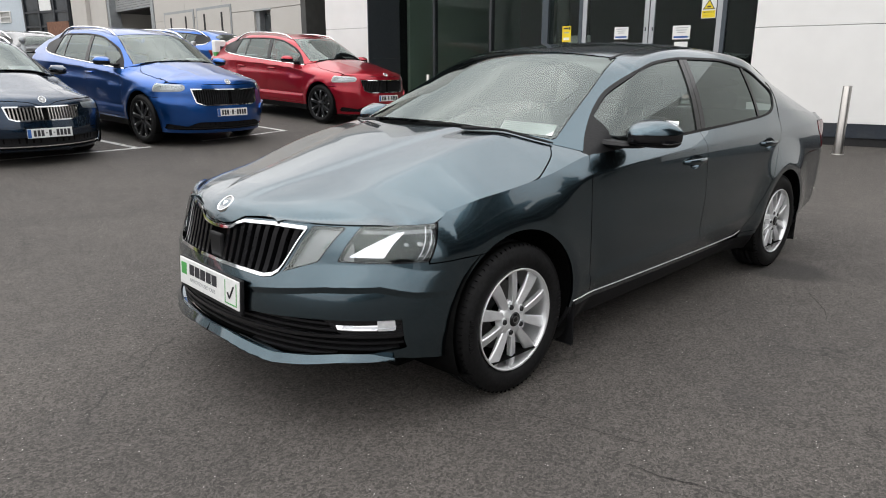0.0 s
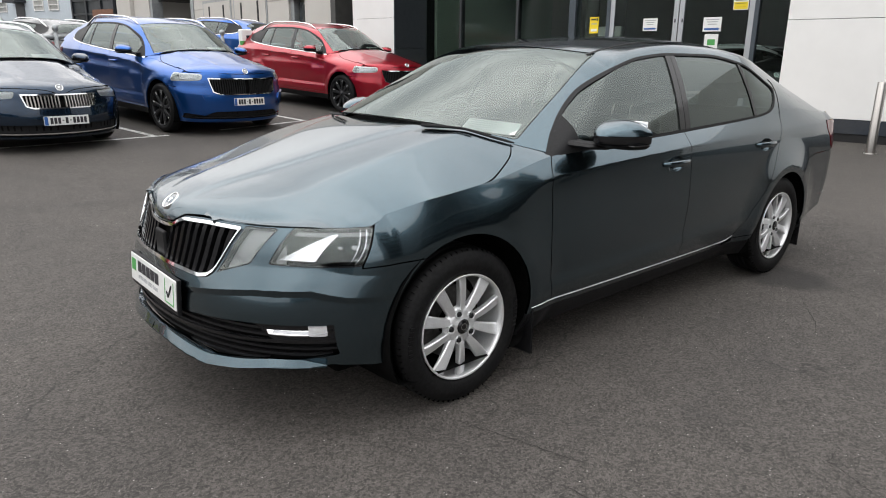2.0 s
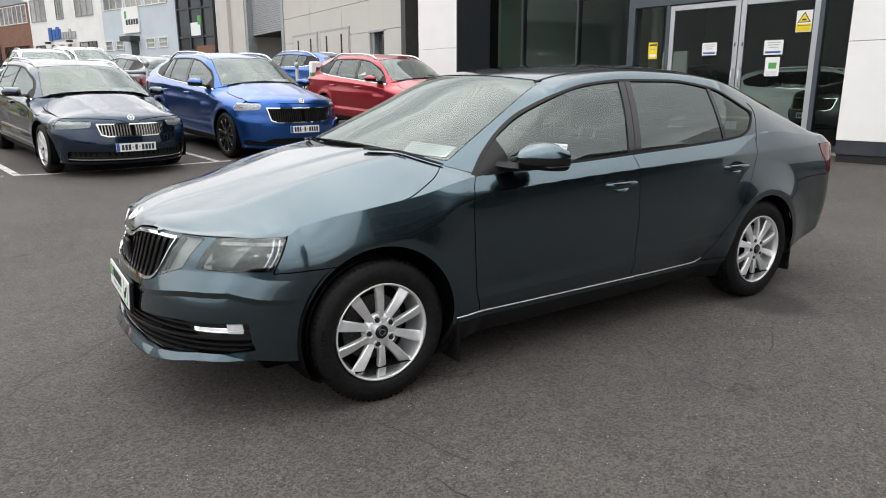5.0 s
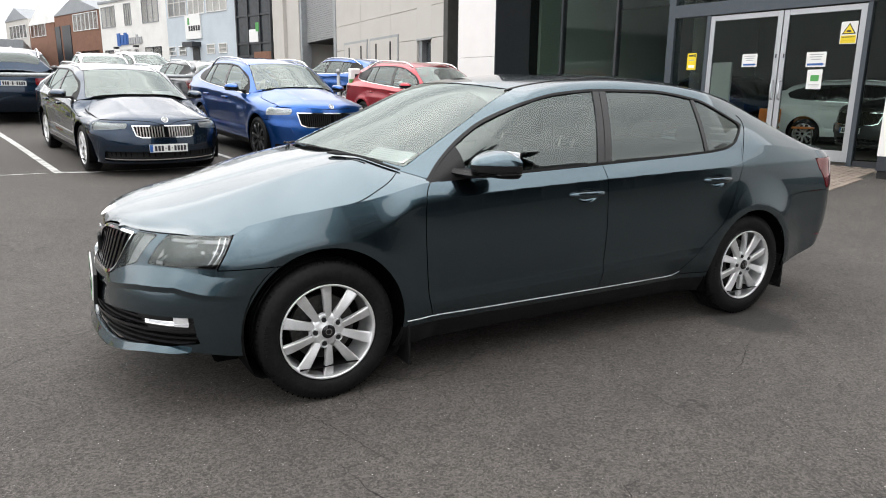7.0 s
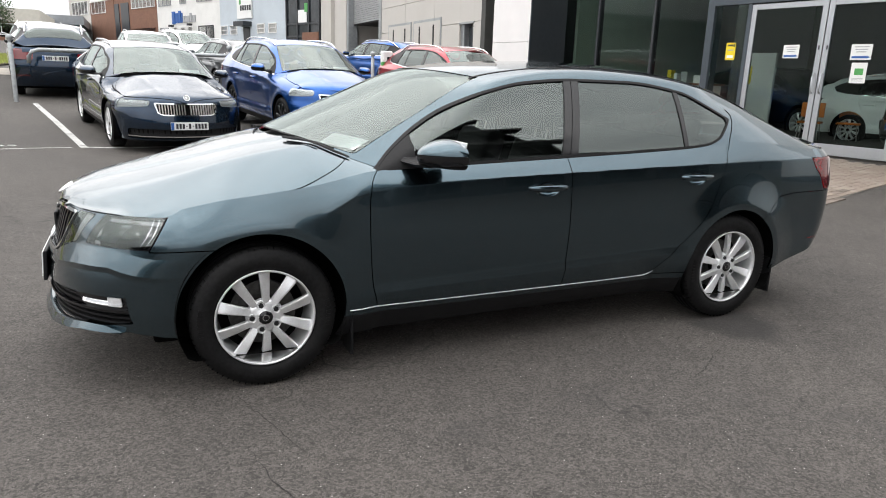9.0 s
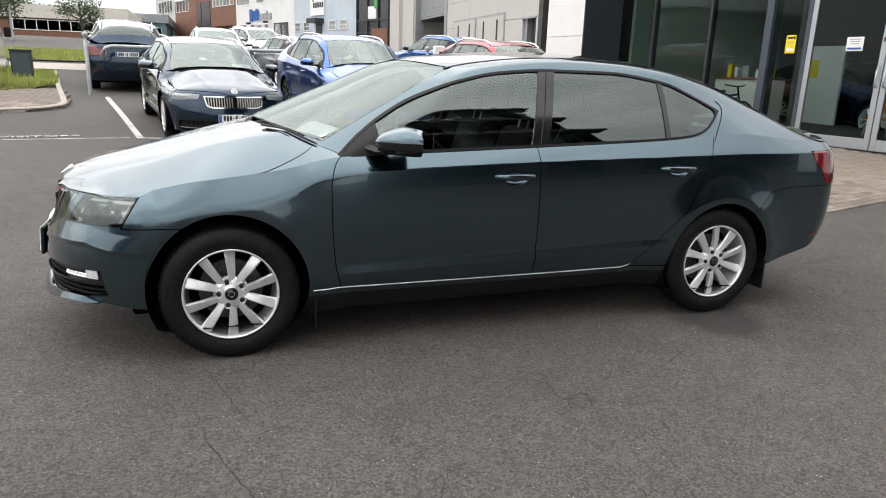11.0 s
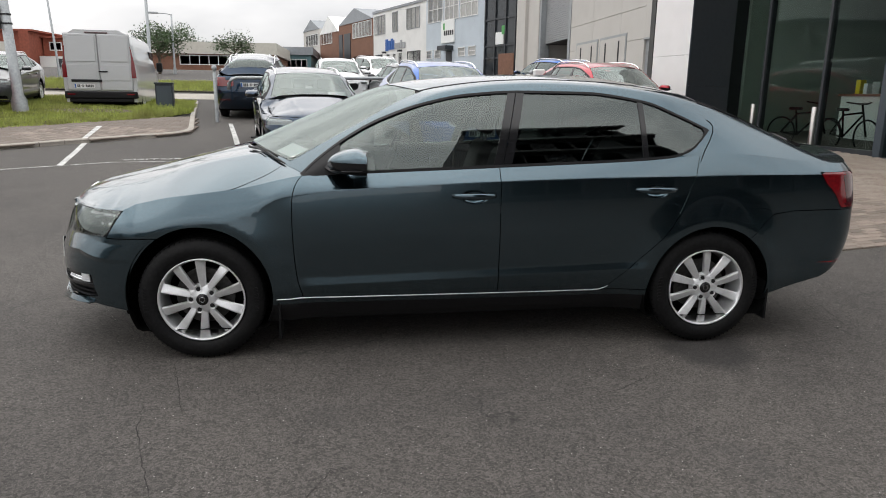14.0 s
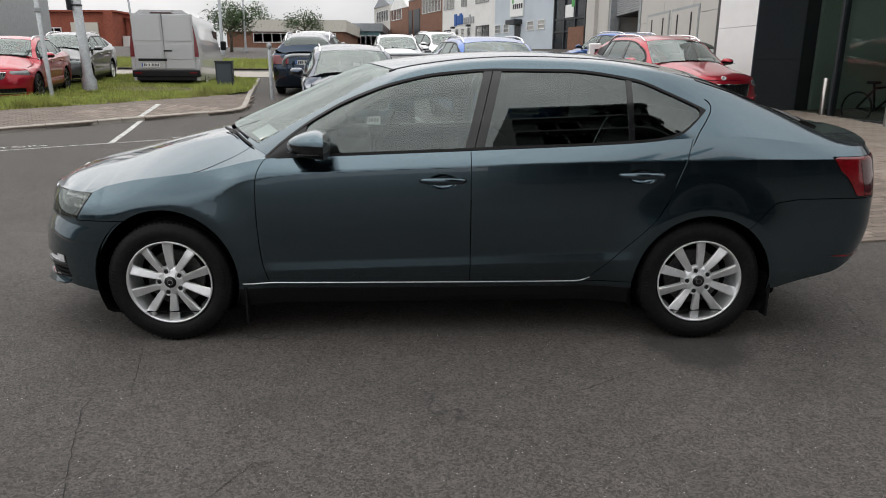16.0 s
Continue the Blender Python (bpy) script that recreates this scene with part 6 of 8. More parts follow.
def notice(u, z, w, h, kind):
    nt = thing("door_notice", SH @ Matrix.Translation((u, -0.006, z)))
    part("sheet", box_bm(-w / 2, w / 2, -0.003, 0.0, -h / 2, h / 2), PAPER if kind != "yellow" else SIGN_YELLOW, nt)
    f = lambda x0, x1, z0, z1, mt: part("mark", box_bm(x0, x1, -0.0048, -0.003, z0, z1), mt, nt)
    if kind == "arrow":
        for k in range(3):
            f(-w * 0.36 + 0.02 * k, w * 0.36 - 0.02 * k, h * (0.30 - 0.16 * k), h * (0.36 - 0.16 * k), INK_GREY)
        f(-w * 0.42, w * 0.30, -h * 0.40, -h * 0.26, INK_BLUE)
        bm = bmesh.new()
        bm.faces.new([bm.verts.new(p) for p in ((w * 0.30, -0.004, -h * 0.44), (w * 0.44, -0.004, -h * 0.33), (w * 0.30, -0.004, -h * 0.22))])
        part("arrow_head", bm, INK_BLUE, nt)
        tagged(nt, "white paper notice with a blue arrow on a glass door", "notice")
    elif kind == "yellow":
        f(-w * 0.35, w * 0.2, h * 0.30, h * 0.40, INK_DARK)
        f(w * 0.25, w * 0.42, h * 0.26, h * 0.44, INK_DARK)
        f(-w * 0.30, w * 0.30, h * 0.05, h * 0.11, INK_GREY)
        f(-w * 0.34, w * 0.34, -h * 0.38, -h * 0.22, PAPER)
        tagged(nt, "yellow safety notice stuck on a window", "notice")
    elif kind == "photo":
        f(-w * 0.26, w * 0.30, -h * 0.10, h * 0.22, INK_GREEN)
        for k in range(3):
            f(-w * 0.36, w * 0.36, -h * (0.28 + 0.06 * k), -h * (0.26 + 0.06 * k), INK_GREY)
        tagged(nt, "white notice with a small picture on a glass door", "notice")
    else:
        bm = bmesh.new()
        bm.faces.new([bm.verts.new(p) for p in ((-w * 0.42, -0.004, -h * 0.06), (w * 0.42, -0.004, -h * 0.06), (0, -0.004, h * 0.44))])
        part("warning_triangle", bm, INK_DARK, nt)
        bm = bmesh.new()
        bm.faces.new([bm.verts.new(p) for p in ((-w * 0.32, -0.0052, -h * 0.02), (w * 0.32, -0.0052, -h * 0.02), (0, -0.0052, h * 0.36))])
        part("warning_face", bm, SIGN_YELLOW, nt)
        part("camera_mark", box_bm(-w * 0.13, w * 0.13, -0.0065, -0.0052, h * 0.03, h * 0.11), INK_DARK, nt)
        f(-w * 0.46, w * 0.46, -h * 0.47, -h * 0.12, SIGN_YELLOW)
        f(-w * 0.40, w * 0.40, -h * 0.22, -h * 0.17, INK_DARK)
        f(-w * 0.36, w * 0.36, -h * 0.38, -h * 0.33, INK_DARK)
        tagged(nt, "yellow camera warning sign on a glass door", "warning sign")


notice(-1.20, 1.77, 0.20, 0.32, "yellow")
notice(0.0, 1.755, 0.29, 0.23, "arrow")
notice(1.19, 1.735, 0.33, 0.25, "arrow")
notice(1.20, 1.40, 0.25, 0.33, "photo")
notice(1.66, 2.15, 0.26, 0.36, "warning")
# inside of the showroom
room = thing("showroom_room", SH, "dim showroom interior behind glass", "room", kind="structure")
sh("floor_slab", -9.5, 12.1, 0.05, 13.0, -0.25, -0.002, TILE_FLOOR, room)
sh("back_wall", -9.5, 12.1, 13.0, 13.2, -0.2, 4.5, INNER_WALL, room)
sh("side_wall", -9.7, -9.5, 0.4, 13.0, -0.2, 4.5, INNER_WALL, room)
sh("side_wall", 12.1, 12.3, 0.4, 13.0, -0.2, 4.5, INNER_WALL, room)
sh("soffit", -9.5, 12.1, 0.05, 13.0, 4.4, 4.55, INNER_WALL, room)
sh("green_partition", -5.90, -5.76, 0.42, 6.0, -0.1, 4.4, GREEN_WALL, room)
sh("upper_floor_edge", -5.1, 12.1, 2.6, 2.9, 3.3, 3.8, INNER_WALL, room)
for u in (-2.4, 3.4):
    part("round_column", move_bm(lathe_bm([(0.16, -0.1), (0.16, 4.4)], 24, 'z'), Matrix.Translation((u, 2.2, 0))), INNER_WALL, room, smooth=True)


# ---- steel bollards ----
def bollard(x, y, h=0.78, r=0.055, lean=0.0):
    b = thing("bollard", pose(x, y, gz(x, y), 0, lean, 0), "brushed stainless steel bollard before the showroom glass", "bollard", "steel bollards")
    part("post", lathe_bm([(0.0, h), (r - 0.006, h), (r, h - 0.006), (r, -0.1)], 28, 'z'), STEEL, b, smooth=True)
    part("base_collar", lathe_bm([(r + 0.02, 0.0), (r + 0.02, 0.012), (r + 0.001, 0.014)], 28, 'z'), STEEL, b, smooth=True)


bollard(9.03, 0.62, 0.98, 0.06)
bollard(9.42, 9.93, 0.76, 0.055)
bollard(9.55, 8.05, 0.82, 0.055)


# ---- paving, lines, kerb, grass ----
def inside(poly, x, y):
    hit = False
    for (x0, y0), (x1, y1) in zip(poly, poly[1:] + poly[:1]):
        if (y0 > y) != (y1 > y) and x < (x1 - x0) * (y - y0) / (y1 - y0) + x0:
            hit = not hit
    return hit


def drape(name, poly, lift, material, step=0.35, label="", category="", kind="structure", thick=0.0):
    """A thin sheet over the ground within an outline."""
    xs, ys = [p[0] for p in poly], [p[1] for p in poly]
    nx, ny = max(2, int((max(xs) - min(xs)) / step)), max(2, int((max(ys) - min(ys)) / step))
    bm = bmesh.new()
    fc = bm.faces.new([bm.verts.new((x, y, 0)) for x, y in poly])
    bmesh.ops.triangulate(bm, faces=[fc])
    for i in range(1, nx):
        x = min(xs) + (max(xs) - min(xs)) * i / nx
        bmesh.ops.bisect_plane(bm, geom=bm.verts[:] + bm.edges[:] + bm.faces[:], plane_co=(x, 0, 0), plane_no=(1, 0, 0))
    for i in range(1, ny):
        y = min(ys) + (max(ys) - min(ys)) * i / ny
        bmesh.ops.bisect_plane(bm, geom=bm.verts[:] + bm.edges[:] + bm.faces[:], plane_co=(0, y, 0), plane_no=(0, 1, 0))
    for v in bm.verts:
        v.co.z = gz(v.co.x, v.co.y) + lift
    if bm.faces and sum(f.normal.z for f in bm.faces) < 0:
        bmesh.ops.reverse_faces(bm, faces=bm.faces[:])
    ob = part(name, bm, material, None, label)
    return tagged(ob, category=category, kind=kind)


def pave(name, poly, ux, uy, parent, lift, bw=0.2, bh=0.1, near=None, limit=280):
    """Stretcher-bond bricks within an outline: the nearest as parts, the rest joined."""
    n = math.hypot(ux, uy)
    ux, uy = ux / n, uy / n
    vx, vy = -uy, ux
    us = [p[0] * ux + p[1] * uy for p in poly]
    vs = [p[0] * vx + p[1] * vy for p in poly]
    rnd = random.Random(5)
    cells = []
    j = 0
    v = min(vs)
    while v < max(vs):
        u = min(us) - (bw / 2 if j % 2 else 0)
        while u < max(us):
            x, y = (u + bw / 2) * ux + (v + bh / 2) * vx, (u + bw / 2) * uy + (v + bh / 2) * vy
            if inside(poly, x, y):
                cells.append((x, y))
            u += bw
        v += bh
        j += 1
    if near:
        cells.sort(key=lambda c: math.hypot(c[0] - near[0], c[1] - near[1]))
    ang = math.atan2(uy, ux)
    brick = box_bm(-bw / 2 + 0.004, bw / 2 - 0.004, -bh / 2 + 0.004, bh / 2 - 0.004, -0.03, 0.0, 0.004, 1)
    me = bpy.data.meshes.new(name)
    brick.to_mesh(me)
    brick.free()
    me.materials.append(BRICK_PAVE)
    base = [Vector(v_.co) for v_ in me.vertices]
    polys = [list(p.vertices) for p in me.polygons]
    verts, faces = [], []
    for k, (x, y) in enumerate(cells):
        e = 0.1
        nx, ny = (gz(x + e, y) - gz(x - e, y)) / (2 * e), (gz(x, y + e) - gz(x, y - e)) / (2 * e)
        m = Matrix.Translation((x, y, gz(x, y) + lift + rnd.uniform(-0.002, 0.003))) @ Vector((0, 0, 1)).rotation_difference(Vector((-nx, -ny, 1))).to_matrix().to_4x4() @ Matrix.Rotation(ang + rnd.uniform(-0.015, 0.015), 4, 'Z')
        if near and k < limit:
            ob = new(name, me)
            ob.parent = parent
            ob.matrix_world = m
        else:
            o = len(verts)
            verts += [m @ b for b in base]
            faces += [[i + o for i in p] for p in polys]
    if verts:
        ob = link_mesh("further_" + name + "s", verts, faces, BRICK_PAVE, parent, smooth=False)
        tagged(ob, kind="stuff")


apron_poly = [(4.75, 1.13), (6.5, 1.50), (9.9, 2.50), (10.55, 2.62), (9.35, 11.0), (7.6, 10.6), (6.2, 5.6)]
apron = drape("pavement_apron", apron_poly, 0.006, JOINT, label="worn reddish-brown brick paving before the entrance", category="pavement")
pave("brick", apron_poly, 0.97, 0.235, apron, 0.016, near=(6.0, 1.9))


def ground_line(pts, width, name="painted_line", label="worn white painted bay line on the asphalt", material=None):
    out = []
    for i, p in enumerate(pts):
        q0, q1 = Vector(pts[max(i - 1, 0)]), Vector(pts[min(i + 1, len(pts) - 1)])
        d = (q1 - q0).normalized()
        out.append((Vector(p), Vector((-d.y, d.x))))
    poly = [tuple(p + n * width / 2) for p, n in out] + [tuple(p - n * width / 2) for p, n in reversed(out)]
    return drape(name, poly, 0.004, material or LINE_WHITE, 0.3, label, "road marking")


ground_line([(-1.16, 7.38), (-1.75, 10.3), (-2.36, 13.2)], 0.10)
ground_line([(-1.20, 7.36), (-0.7, 7.30), (0.9, 7.47), (1.75, 7.55)], 0.08)
ground_line([(2.6, 7.72), (3.5, 7.92), (4.35, 8.14)], 0.08)
ground_line([(1.55, 7.55), (1.0, 10.2), (0.7, 12.0)], 0.09)
ground_line([(4.3, 8.12), (3.9, 10.5)], 0.09)
ground_line([(-5.2, 5.42), (-4.2, 6.22), (-3.1, 6.98), (-1.9, 7.24), (-1.3, 7.34)], 0.035)
ground_line([(-3.72, 6.62), (-4.05, 8.1), (-4.35, 9.35)], 0.09)


def ground_words(text, x, y, ang, size):
    ob = lettering(text, size, None, pose(x, y, gz(x, y) + 0.006, 0, 0, ang), LINE_WHITE, name="painted_words")
    for v in ob.data.vertices:
        w = ob.matrix_local @ v.co
        v.co.z += gz(w.x, w.y) + (0.007 if v.co.z > 0 else 0.004) - w.z
    return tagged(ob, "worn white painted word on the asphalt", "road marking", kind="structure")


ground_words("VISITORS", -3.0, 7.14, 14, 0.26)
ground_words("VISITORS", -5.3, 5.55, 38, 0.26)

kerb_path = [(-9.6, 3.2), (-7.6, 5.3), (-5.9, 7.33), (-4.58, 8.93), (-3.6, 9.95), (-3.02, 10.45), (-2.82, 10.85), (-2.80, 11.3), (-3.05, 12.5), (-3.42, 14.2), (-4.6, 20.0)]
island_poly = kerb_path + [(-12.0, 24.0), (-30.0, 22.0), (-26.0, 3.2)]
path_poly = kerb_path[:10] + [(-4.05, 13.95), (-4.6, 13.25), (-5.91, 11.6), (-7.05, 10.2), (-9.2, 7.6), (-11.0, 5.2)]
island = drape("pavement_island", path_poly, 0.055, JOINT, label="brick-paved edge of a grass island", category="pavement")
pave("brick", path_poly, 0.66, 0.75, island, 0.068, near=(-4.5, 10.2), limit=260)
drape("bay_line_on_paving", [(-4.40, 9.32), (-4.30, 9.30), (-4.78, 11.5), (-4.90, 11.5)], 0.078, LINE_WHITE, step=0.1, label="worn white bay line over the paving", category="road marking")
# kerb stones along the edge
kp = [Vector(p) for p in kerb_path]
lens = [0]
for a, b in zip(kp, kp[1:]):
    lens.append(lens[-1] + (b - a).length)


def kerb_point(s):
    for i in range(len(kp) - 1):
        if s <= lens[i + 1] or i == len(kp) - 2:
            t = (s - lens[i]) / (lens[i + 1] - lens[i])
            return kp[i].lerp(kp[i + 1], t)


kerb = thing("kerb", None, "pale concrete kerb stones round the island", "kerb", kind="structure")
s0 = 0.0
while s0 < lens[-1] - 0.3:
    L = 0.9 if not 6.5 < s0 < 11 else 0.45
    a, b = kerb_point(s0 + 0.006), kerb_point(min(s0 + L - 0.006, lens[-1]))
    d = (b - a).normalized()
    nrm = Vector((-d.y, d.x))
    bm = bmesh.new()
    lo, hi = [], []
    ring = []
    for p in (a, b):
        g = gz(p.x, p.y)
        ring.append([bm.verts.new((p.x + nrm.x * o, p.y + nrm.y * o, g + z)) for o, z in ((0.0, -0.05), (0.012, 0.065), (0.03, 0.082), (0.125, 0.085), (0.125, -0.05))])
    for i in range(5):
        bm.faces.new((ring[0][i], ring[0][(i + 1) % 5], ring[1][(i + 1) % 5], ring[1][i]))
    bm.faces.new(ring[0])
    bm.faces.new(ring[1])
    bmesh.ops.recalc_face_normals(bm, faces=list(bm.faces))
    part("kerb_stone", bm, KERB, kerb)
    s0 += L
# grass: soil sheet and many blades
grass_poly = [(-4.05, 13.95), (-4.6, 13.25), (-5.91, 11.6), (-7.05, 10.2), (-9.2, 7.6), (-11.0, 5.2), (-20.0, 5.2), (-20.0, 12.0), (-12.0, 19.5), (-8.5, 21.0), (-4.7, 20.0), (-4.0, 17.0)]
drape("ground_verge", grass_poly, 0.065, SOIL, label="grassy soil verge", category="ground")


def grass(name, poly, count, seed, hmin, hmax, lift=0.06, edge=0.0):
    rnd = random.Random(seed)
    xs, ys = [p[0] for p in poly], [p[1] for p in poly]
    verts, faces = [], []
    while len(faces) < count:
        x, y = rnd.uniform(min(xs), max(xs)), rnd.uniform(min(ys), max(ys))
        if not inside(poly, x, y):
            continue
        if math.hypot((x + 6.3) / 1.6, (y - 15.2) / 1.1) < 0.75 and rnd.random() < 0.85:
            continue
        z = gz(x, y) + lift
        tall = hmin + (hmax - hmin) * rnd.random() ** 2 * (0.6 + 0.8 * noise.noise((x * 0.9, y * 0.9, seed)))
        tall = max(tall, hmin * 0.7)
        for k in range(2):
            a, w = rnd.uniform(0, 6.28), rnd.uniform(0.006, 0.014)
            dx, dy = math.cos(a), math.sin(a)
            ox, oy = x + rnd.uniform(-0.02, 0.02), y + rnd.uniform(-0.02, 0.02)
            bx, by = rnd.uniform(-0.5, 0.5) * tall, rnd.uniform(-0.5, 0.5) * tall
            n = len(verts)
            verts += [(ox - dx * w, oy - dy * w, z), (ox + dx * w, oy + dy * w, z), (ox + bx, oy + by, z + tall * rnd.uniform(0.8, 1.1))]
            faces.append((n, n + 1, n + 2))
    ob = link_mesh(name, verts, faces, GRASS, None, "uneven green grass on the verge", smooth=False)
    return tagged(ob, category="grass", kind="stuff")


grass("grass", [p for p in grass_poly if p[0] > -15] + [], 90000, 3, 0.04, 0.16)
grass("tall_grass", [(-4.05, 14.0), (-4.7, 13.5), (-5.0, 14.6), (-4.9, 16.4), (-4.0, 16.6), (-3.75, 15.4)], 5000, 4, 0.12, 0.38)
grass("tall_grass", [(-7.1, 10.3), (-6.6, 10.75), (-6.7, 11.2), (-7.5, 11.6), (-8.2, 10.6), (-8.0, 9.9)], 5000, 6, 0.10, 0.30)
far_verge = [(-16.0, 24.5), (-4.8, 25.5), (-3.5, 33.0), (-18.0, 32.5)]
drape("ground_far_verge", far_verge, 0.05, SOIL, 1.0, label="grassy strip beyond the road", category="ground")
grass("grass", far_verge, 30000, 8, 0.10, 0.28)
drape("road_concrete", [(-14.0, 20.6), (-3.6, 21.4), (-3.4, 24.6), (-14.0, 23.6)], 0.012, KERB, 1.0, label="pale concrete road strip", category="road")


# ---- buildings ----
def window(parent, m, x0, x1, z0, z1, bars=2, rails=0, glass=None, fr=None, depth=0.12, w=0.07):
    """A window in a wall whose face is y = 0: frame, bars and panes set back."""
    fr, glass = fr or FRAME_WHITE, glass or FAR_GLASS
    win = part("window", move_bm(box_bm(x0, x1, depth * 0.5, depth * 0.5 + 0.02, z0, z1), m), glass, parent)
    bm = bmesh.new()
    box_bm(x0, x1, -0.015, depth, z0 - w, z0, bm=bm)
    box_bm(x0, x1, -0.01, depth, z1, z1 + w, bm=bm)
    box_bm(x0 - w, x0, -0.01, depth, z0 - w, z1 + w, bm=bm)
    box_bm(x1, x1 + w, -0.01, depth, z0 - w, z1 + w, bm=bm)
    for i in range(1, bars):
        x = x0 + (x1 - x0) * i / bars
        box_bm(x - w / 2, x + w / 2, 0.0, depth, z0, z1, bm=bm)
    for i in range(1, rails + 1):
        z = z0 + (z1 - z0) * i / (rails + 1)
        box_bm(x0, x1, 0.005, depth, z - w / 2, z + w / 2, bm=bm)
    f = part("frame", move_bm(bm, m), fr, win)
    return win


# grey panelled workshop next to the showroom
WK = frame_at(13.3, 24.0, 0.9, -0.02, 1.0)
WK = frame_at(13.3, 20.0, 0.9, 0.0, 1.0)
shop = thing("workshop", None, "grey panelled workshop with a roller shutter and vents", "building")
wm = WK @ Matrix.Diagonal((1, -1, 1, 1))


def wk(name, x0, x1, y0, y1, z0, z1, material, label="", bevel=0.0, parent=None):
    bm = box_bm(x0, x1, y0, y1, z0, z1, bevel)
    move_bm(bm, wm)
    bmesh.ops.reverse_faces(bm, faces=bm.faces[:])
    return part(name, bm, material, parent or shop, label)


# along x = distance past the near corner, y into the building
cols = [(-6.0, 3.85), (3.87, 5.9), (5.92, 10.3), (10.32, 16.1)]
wk("wall_core", -6.0, 3.9, 0.06, 12.0, 0.0, 9.5, GREY_BLOCK)
wk("wall_core", 5.3, 16.1, 0.06, 12.0, 0.0, 9.5, GREY_BLOCK)
wk("wall_core", 3.9, 5.3, 0.5, 12.0, 0.0, 9.5, GREY_BLOCK)
for x0, x1 in ((-6.0, -1.0), (-0.98, 3.9), (5.3, 8.2), (8.22, 12.2), (12.22, 16.1)):
    for z0, z1 in ((2.86, 4.2), (4.22, 9.5)):
        wk("panel", x0, x1, 0.0, 0.06, z0, z1, GREY_BLOCK, bevel=0.01)
    wk("panel", x0, x1, 0.0, 0.06, 0.0, 2.84, GREY_BLOCK, bevel=0.01)
wk("panel", 3.9, 5.3, 0.0, 0.06, 2.86, 9.5, GREY_BLOCK, bevel=0.01)
wk("recess_lintel", 3.85, 5.35, -0.02, 0.1, 2.80, 2.88, GALV)
wk("recess_window", 4.0, 4.9, 0.30, 0.34, 1.0, 2.7, FAR_GLASS)
wk("recess_post", 5.0, 5.3, 0.1, 0.45, 0.0, 2.84, GALV)
for k in range(2):
    a = 7.3 + 3.9 * k
    wk("vent_frame", a, a + 3.6, -0.03, 0.03, 1.0, 3.25, GALV, "grey metal vent door")
    wk("vent_leaf", a + 0.12, a + 3.48, -0.045, -0.02, 1.05, 3.13, GREY_BLOCK)
    for q in (0.9, 2.7):
        wk("vent_slot", a + q - 0.08, a + q + 0.08, -0.06, -0.04, 1.3, 2.95, BASE_BLACK)
for x0, x1 in ((16.1, 16.5), (22.8, 23.2)):
    wk("door_jamb", x0, x1, -0.05, 0.6, 0.0, 9.5, GALV)
for k in range(44):
    z = 3.75 + 0.13 * k
    wk("shutter_slat", 16.5, 22.8, 0.30, 0.36 + 0.0, z, z + 0.115, SHUTTER, bevel=0.02)
wk("shutter_backing", 16.5, 22.8, 0.37, 0.42, 3.7, 9.5, BASE_BLACK)
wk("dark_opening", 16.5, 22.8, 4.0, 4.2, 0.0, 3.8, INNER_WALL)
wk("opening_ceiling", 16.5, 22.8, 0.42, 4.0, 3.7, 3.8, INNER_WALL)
wk("end_pier", 23.2, 30.0, -0.1, 8.0, 0.0, 9.5, GREY_BLOCK)
wk("end_pier", 26.2, 28.5, -0.35, 8.0, 0.0, 9.5, GREY_BLOCK)
wk("roof", -6.0, 30.0, -0.15, 12.0, 9.5, 9.8, ROOF_GREY)

# the row of units further on
RW = frame_at(12.24, 56.7, 2.6, -0.342, 0.94)
rm = RW @ Matrix.Diagonal((1, -1, 1, 1))


def unit(name, label, x0, x1, z1, material, gable=0.0, depth=20.0, roof=None):
    u = thing(name, None, label, "building")
    bm = box_bm(x0, x1, 0.0, depth, -1.0, z1)
    move_bm(bm, rm)
    bmesh.ops.reverse_faces(bm, faces=bm.faces[:])
    part("wall", bm, material, u)
    if gable:
        bm = bmesh.new()
        xm = (x0 + x1) / 2
        fr_ = [bm.verts.new((x0, -0.1, z1)), bm.verts.new((x1, -0.1, z1)), bm.verts.new((xm, -0.1, z1 + gable))]
        bk = [bm.verts.new((x0, depth, z1)), bm.verts.new((x1, depth, z1)), bm.verts.new((xm, depth, z1 + gable))]
        bm.faces.new(fr_)
        bm.faces.new(bk[::-1])
        for i in range(3):
            bm.faces.new((fr_[i], fr_[(i + 1) % 3], bk[(i + 1) % 3], bk[i]))
        move_bm(bm, rm)
        bmesh.ops.recalc_face_normals(bm, faces=bm.faces[:])
        part("gable_roof", bm, roof or ROOF_GREY, u)
    else:
        bm = box_bm(x0 - 0.05, x1 + 0.05, -0.1, depth, z1, z1 + 0.25)
        part("roof", move_bm(bm, rm), roof or ROOF_GREY, u)
    return u


def rwin(u, x0, x1, z0, z1, bars=2, rails=0, glass=None, fr=None):
    m = rm @ Matrix.Translation((0, -0.06, 0))
    return window(u, m, x0, x1, z0 - 2.6, z1 - 2.6, bars, rails, glass, fr)


def rbox(name, u, x0, x1, y0, y1, z0, z1, material, label=""):
    return part(name, move_bm(box_bm(x0, x1, y0, y1, z0 - 2.6, z1 - 2.6), rm), material, u, label)


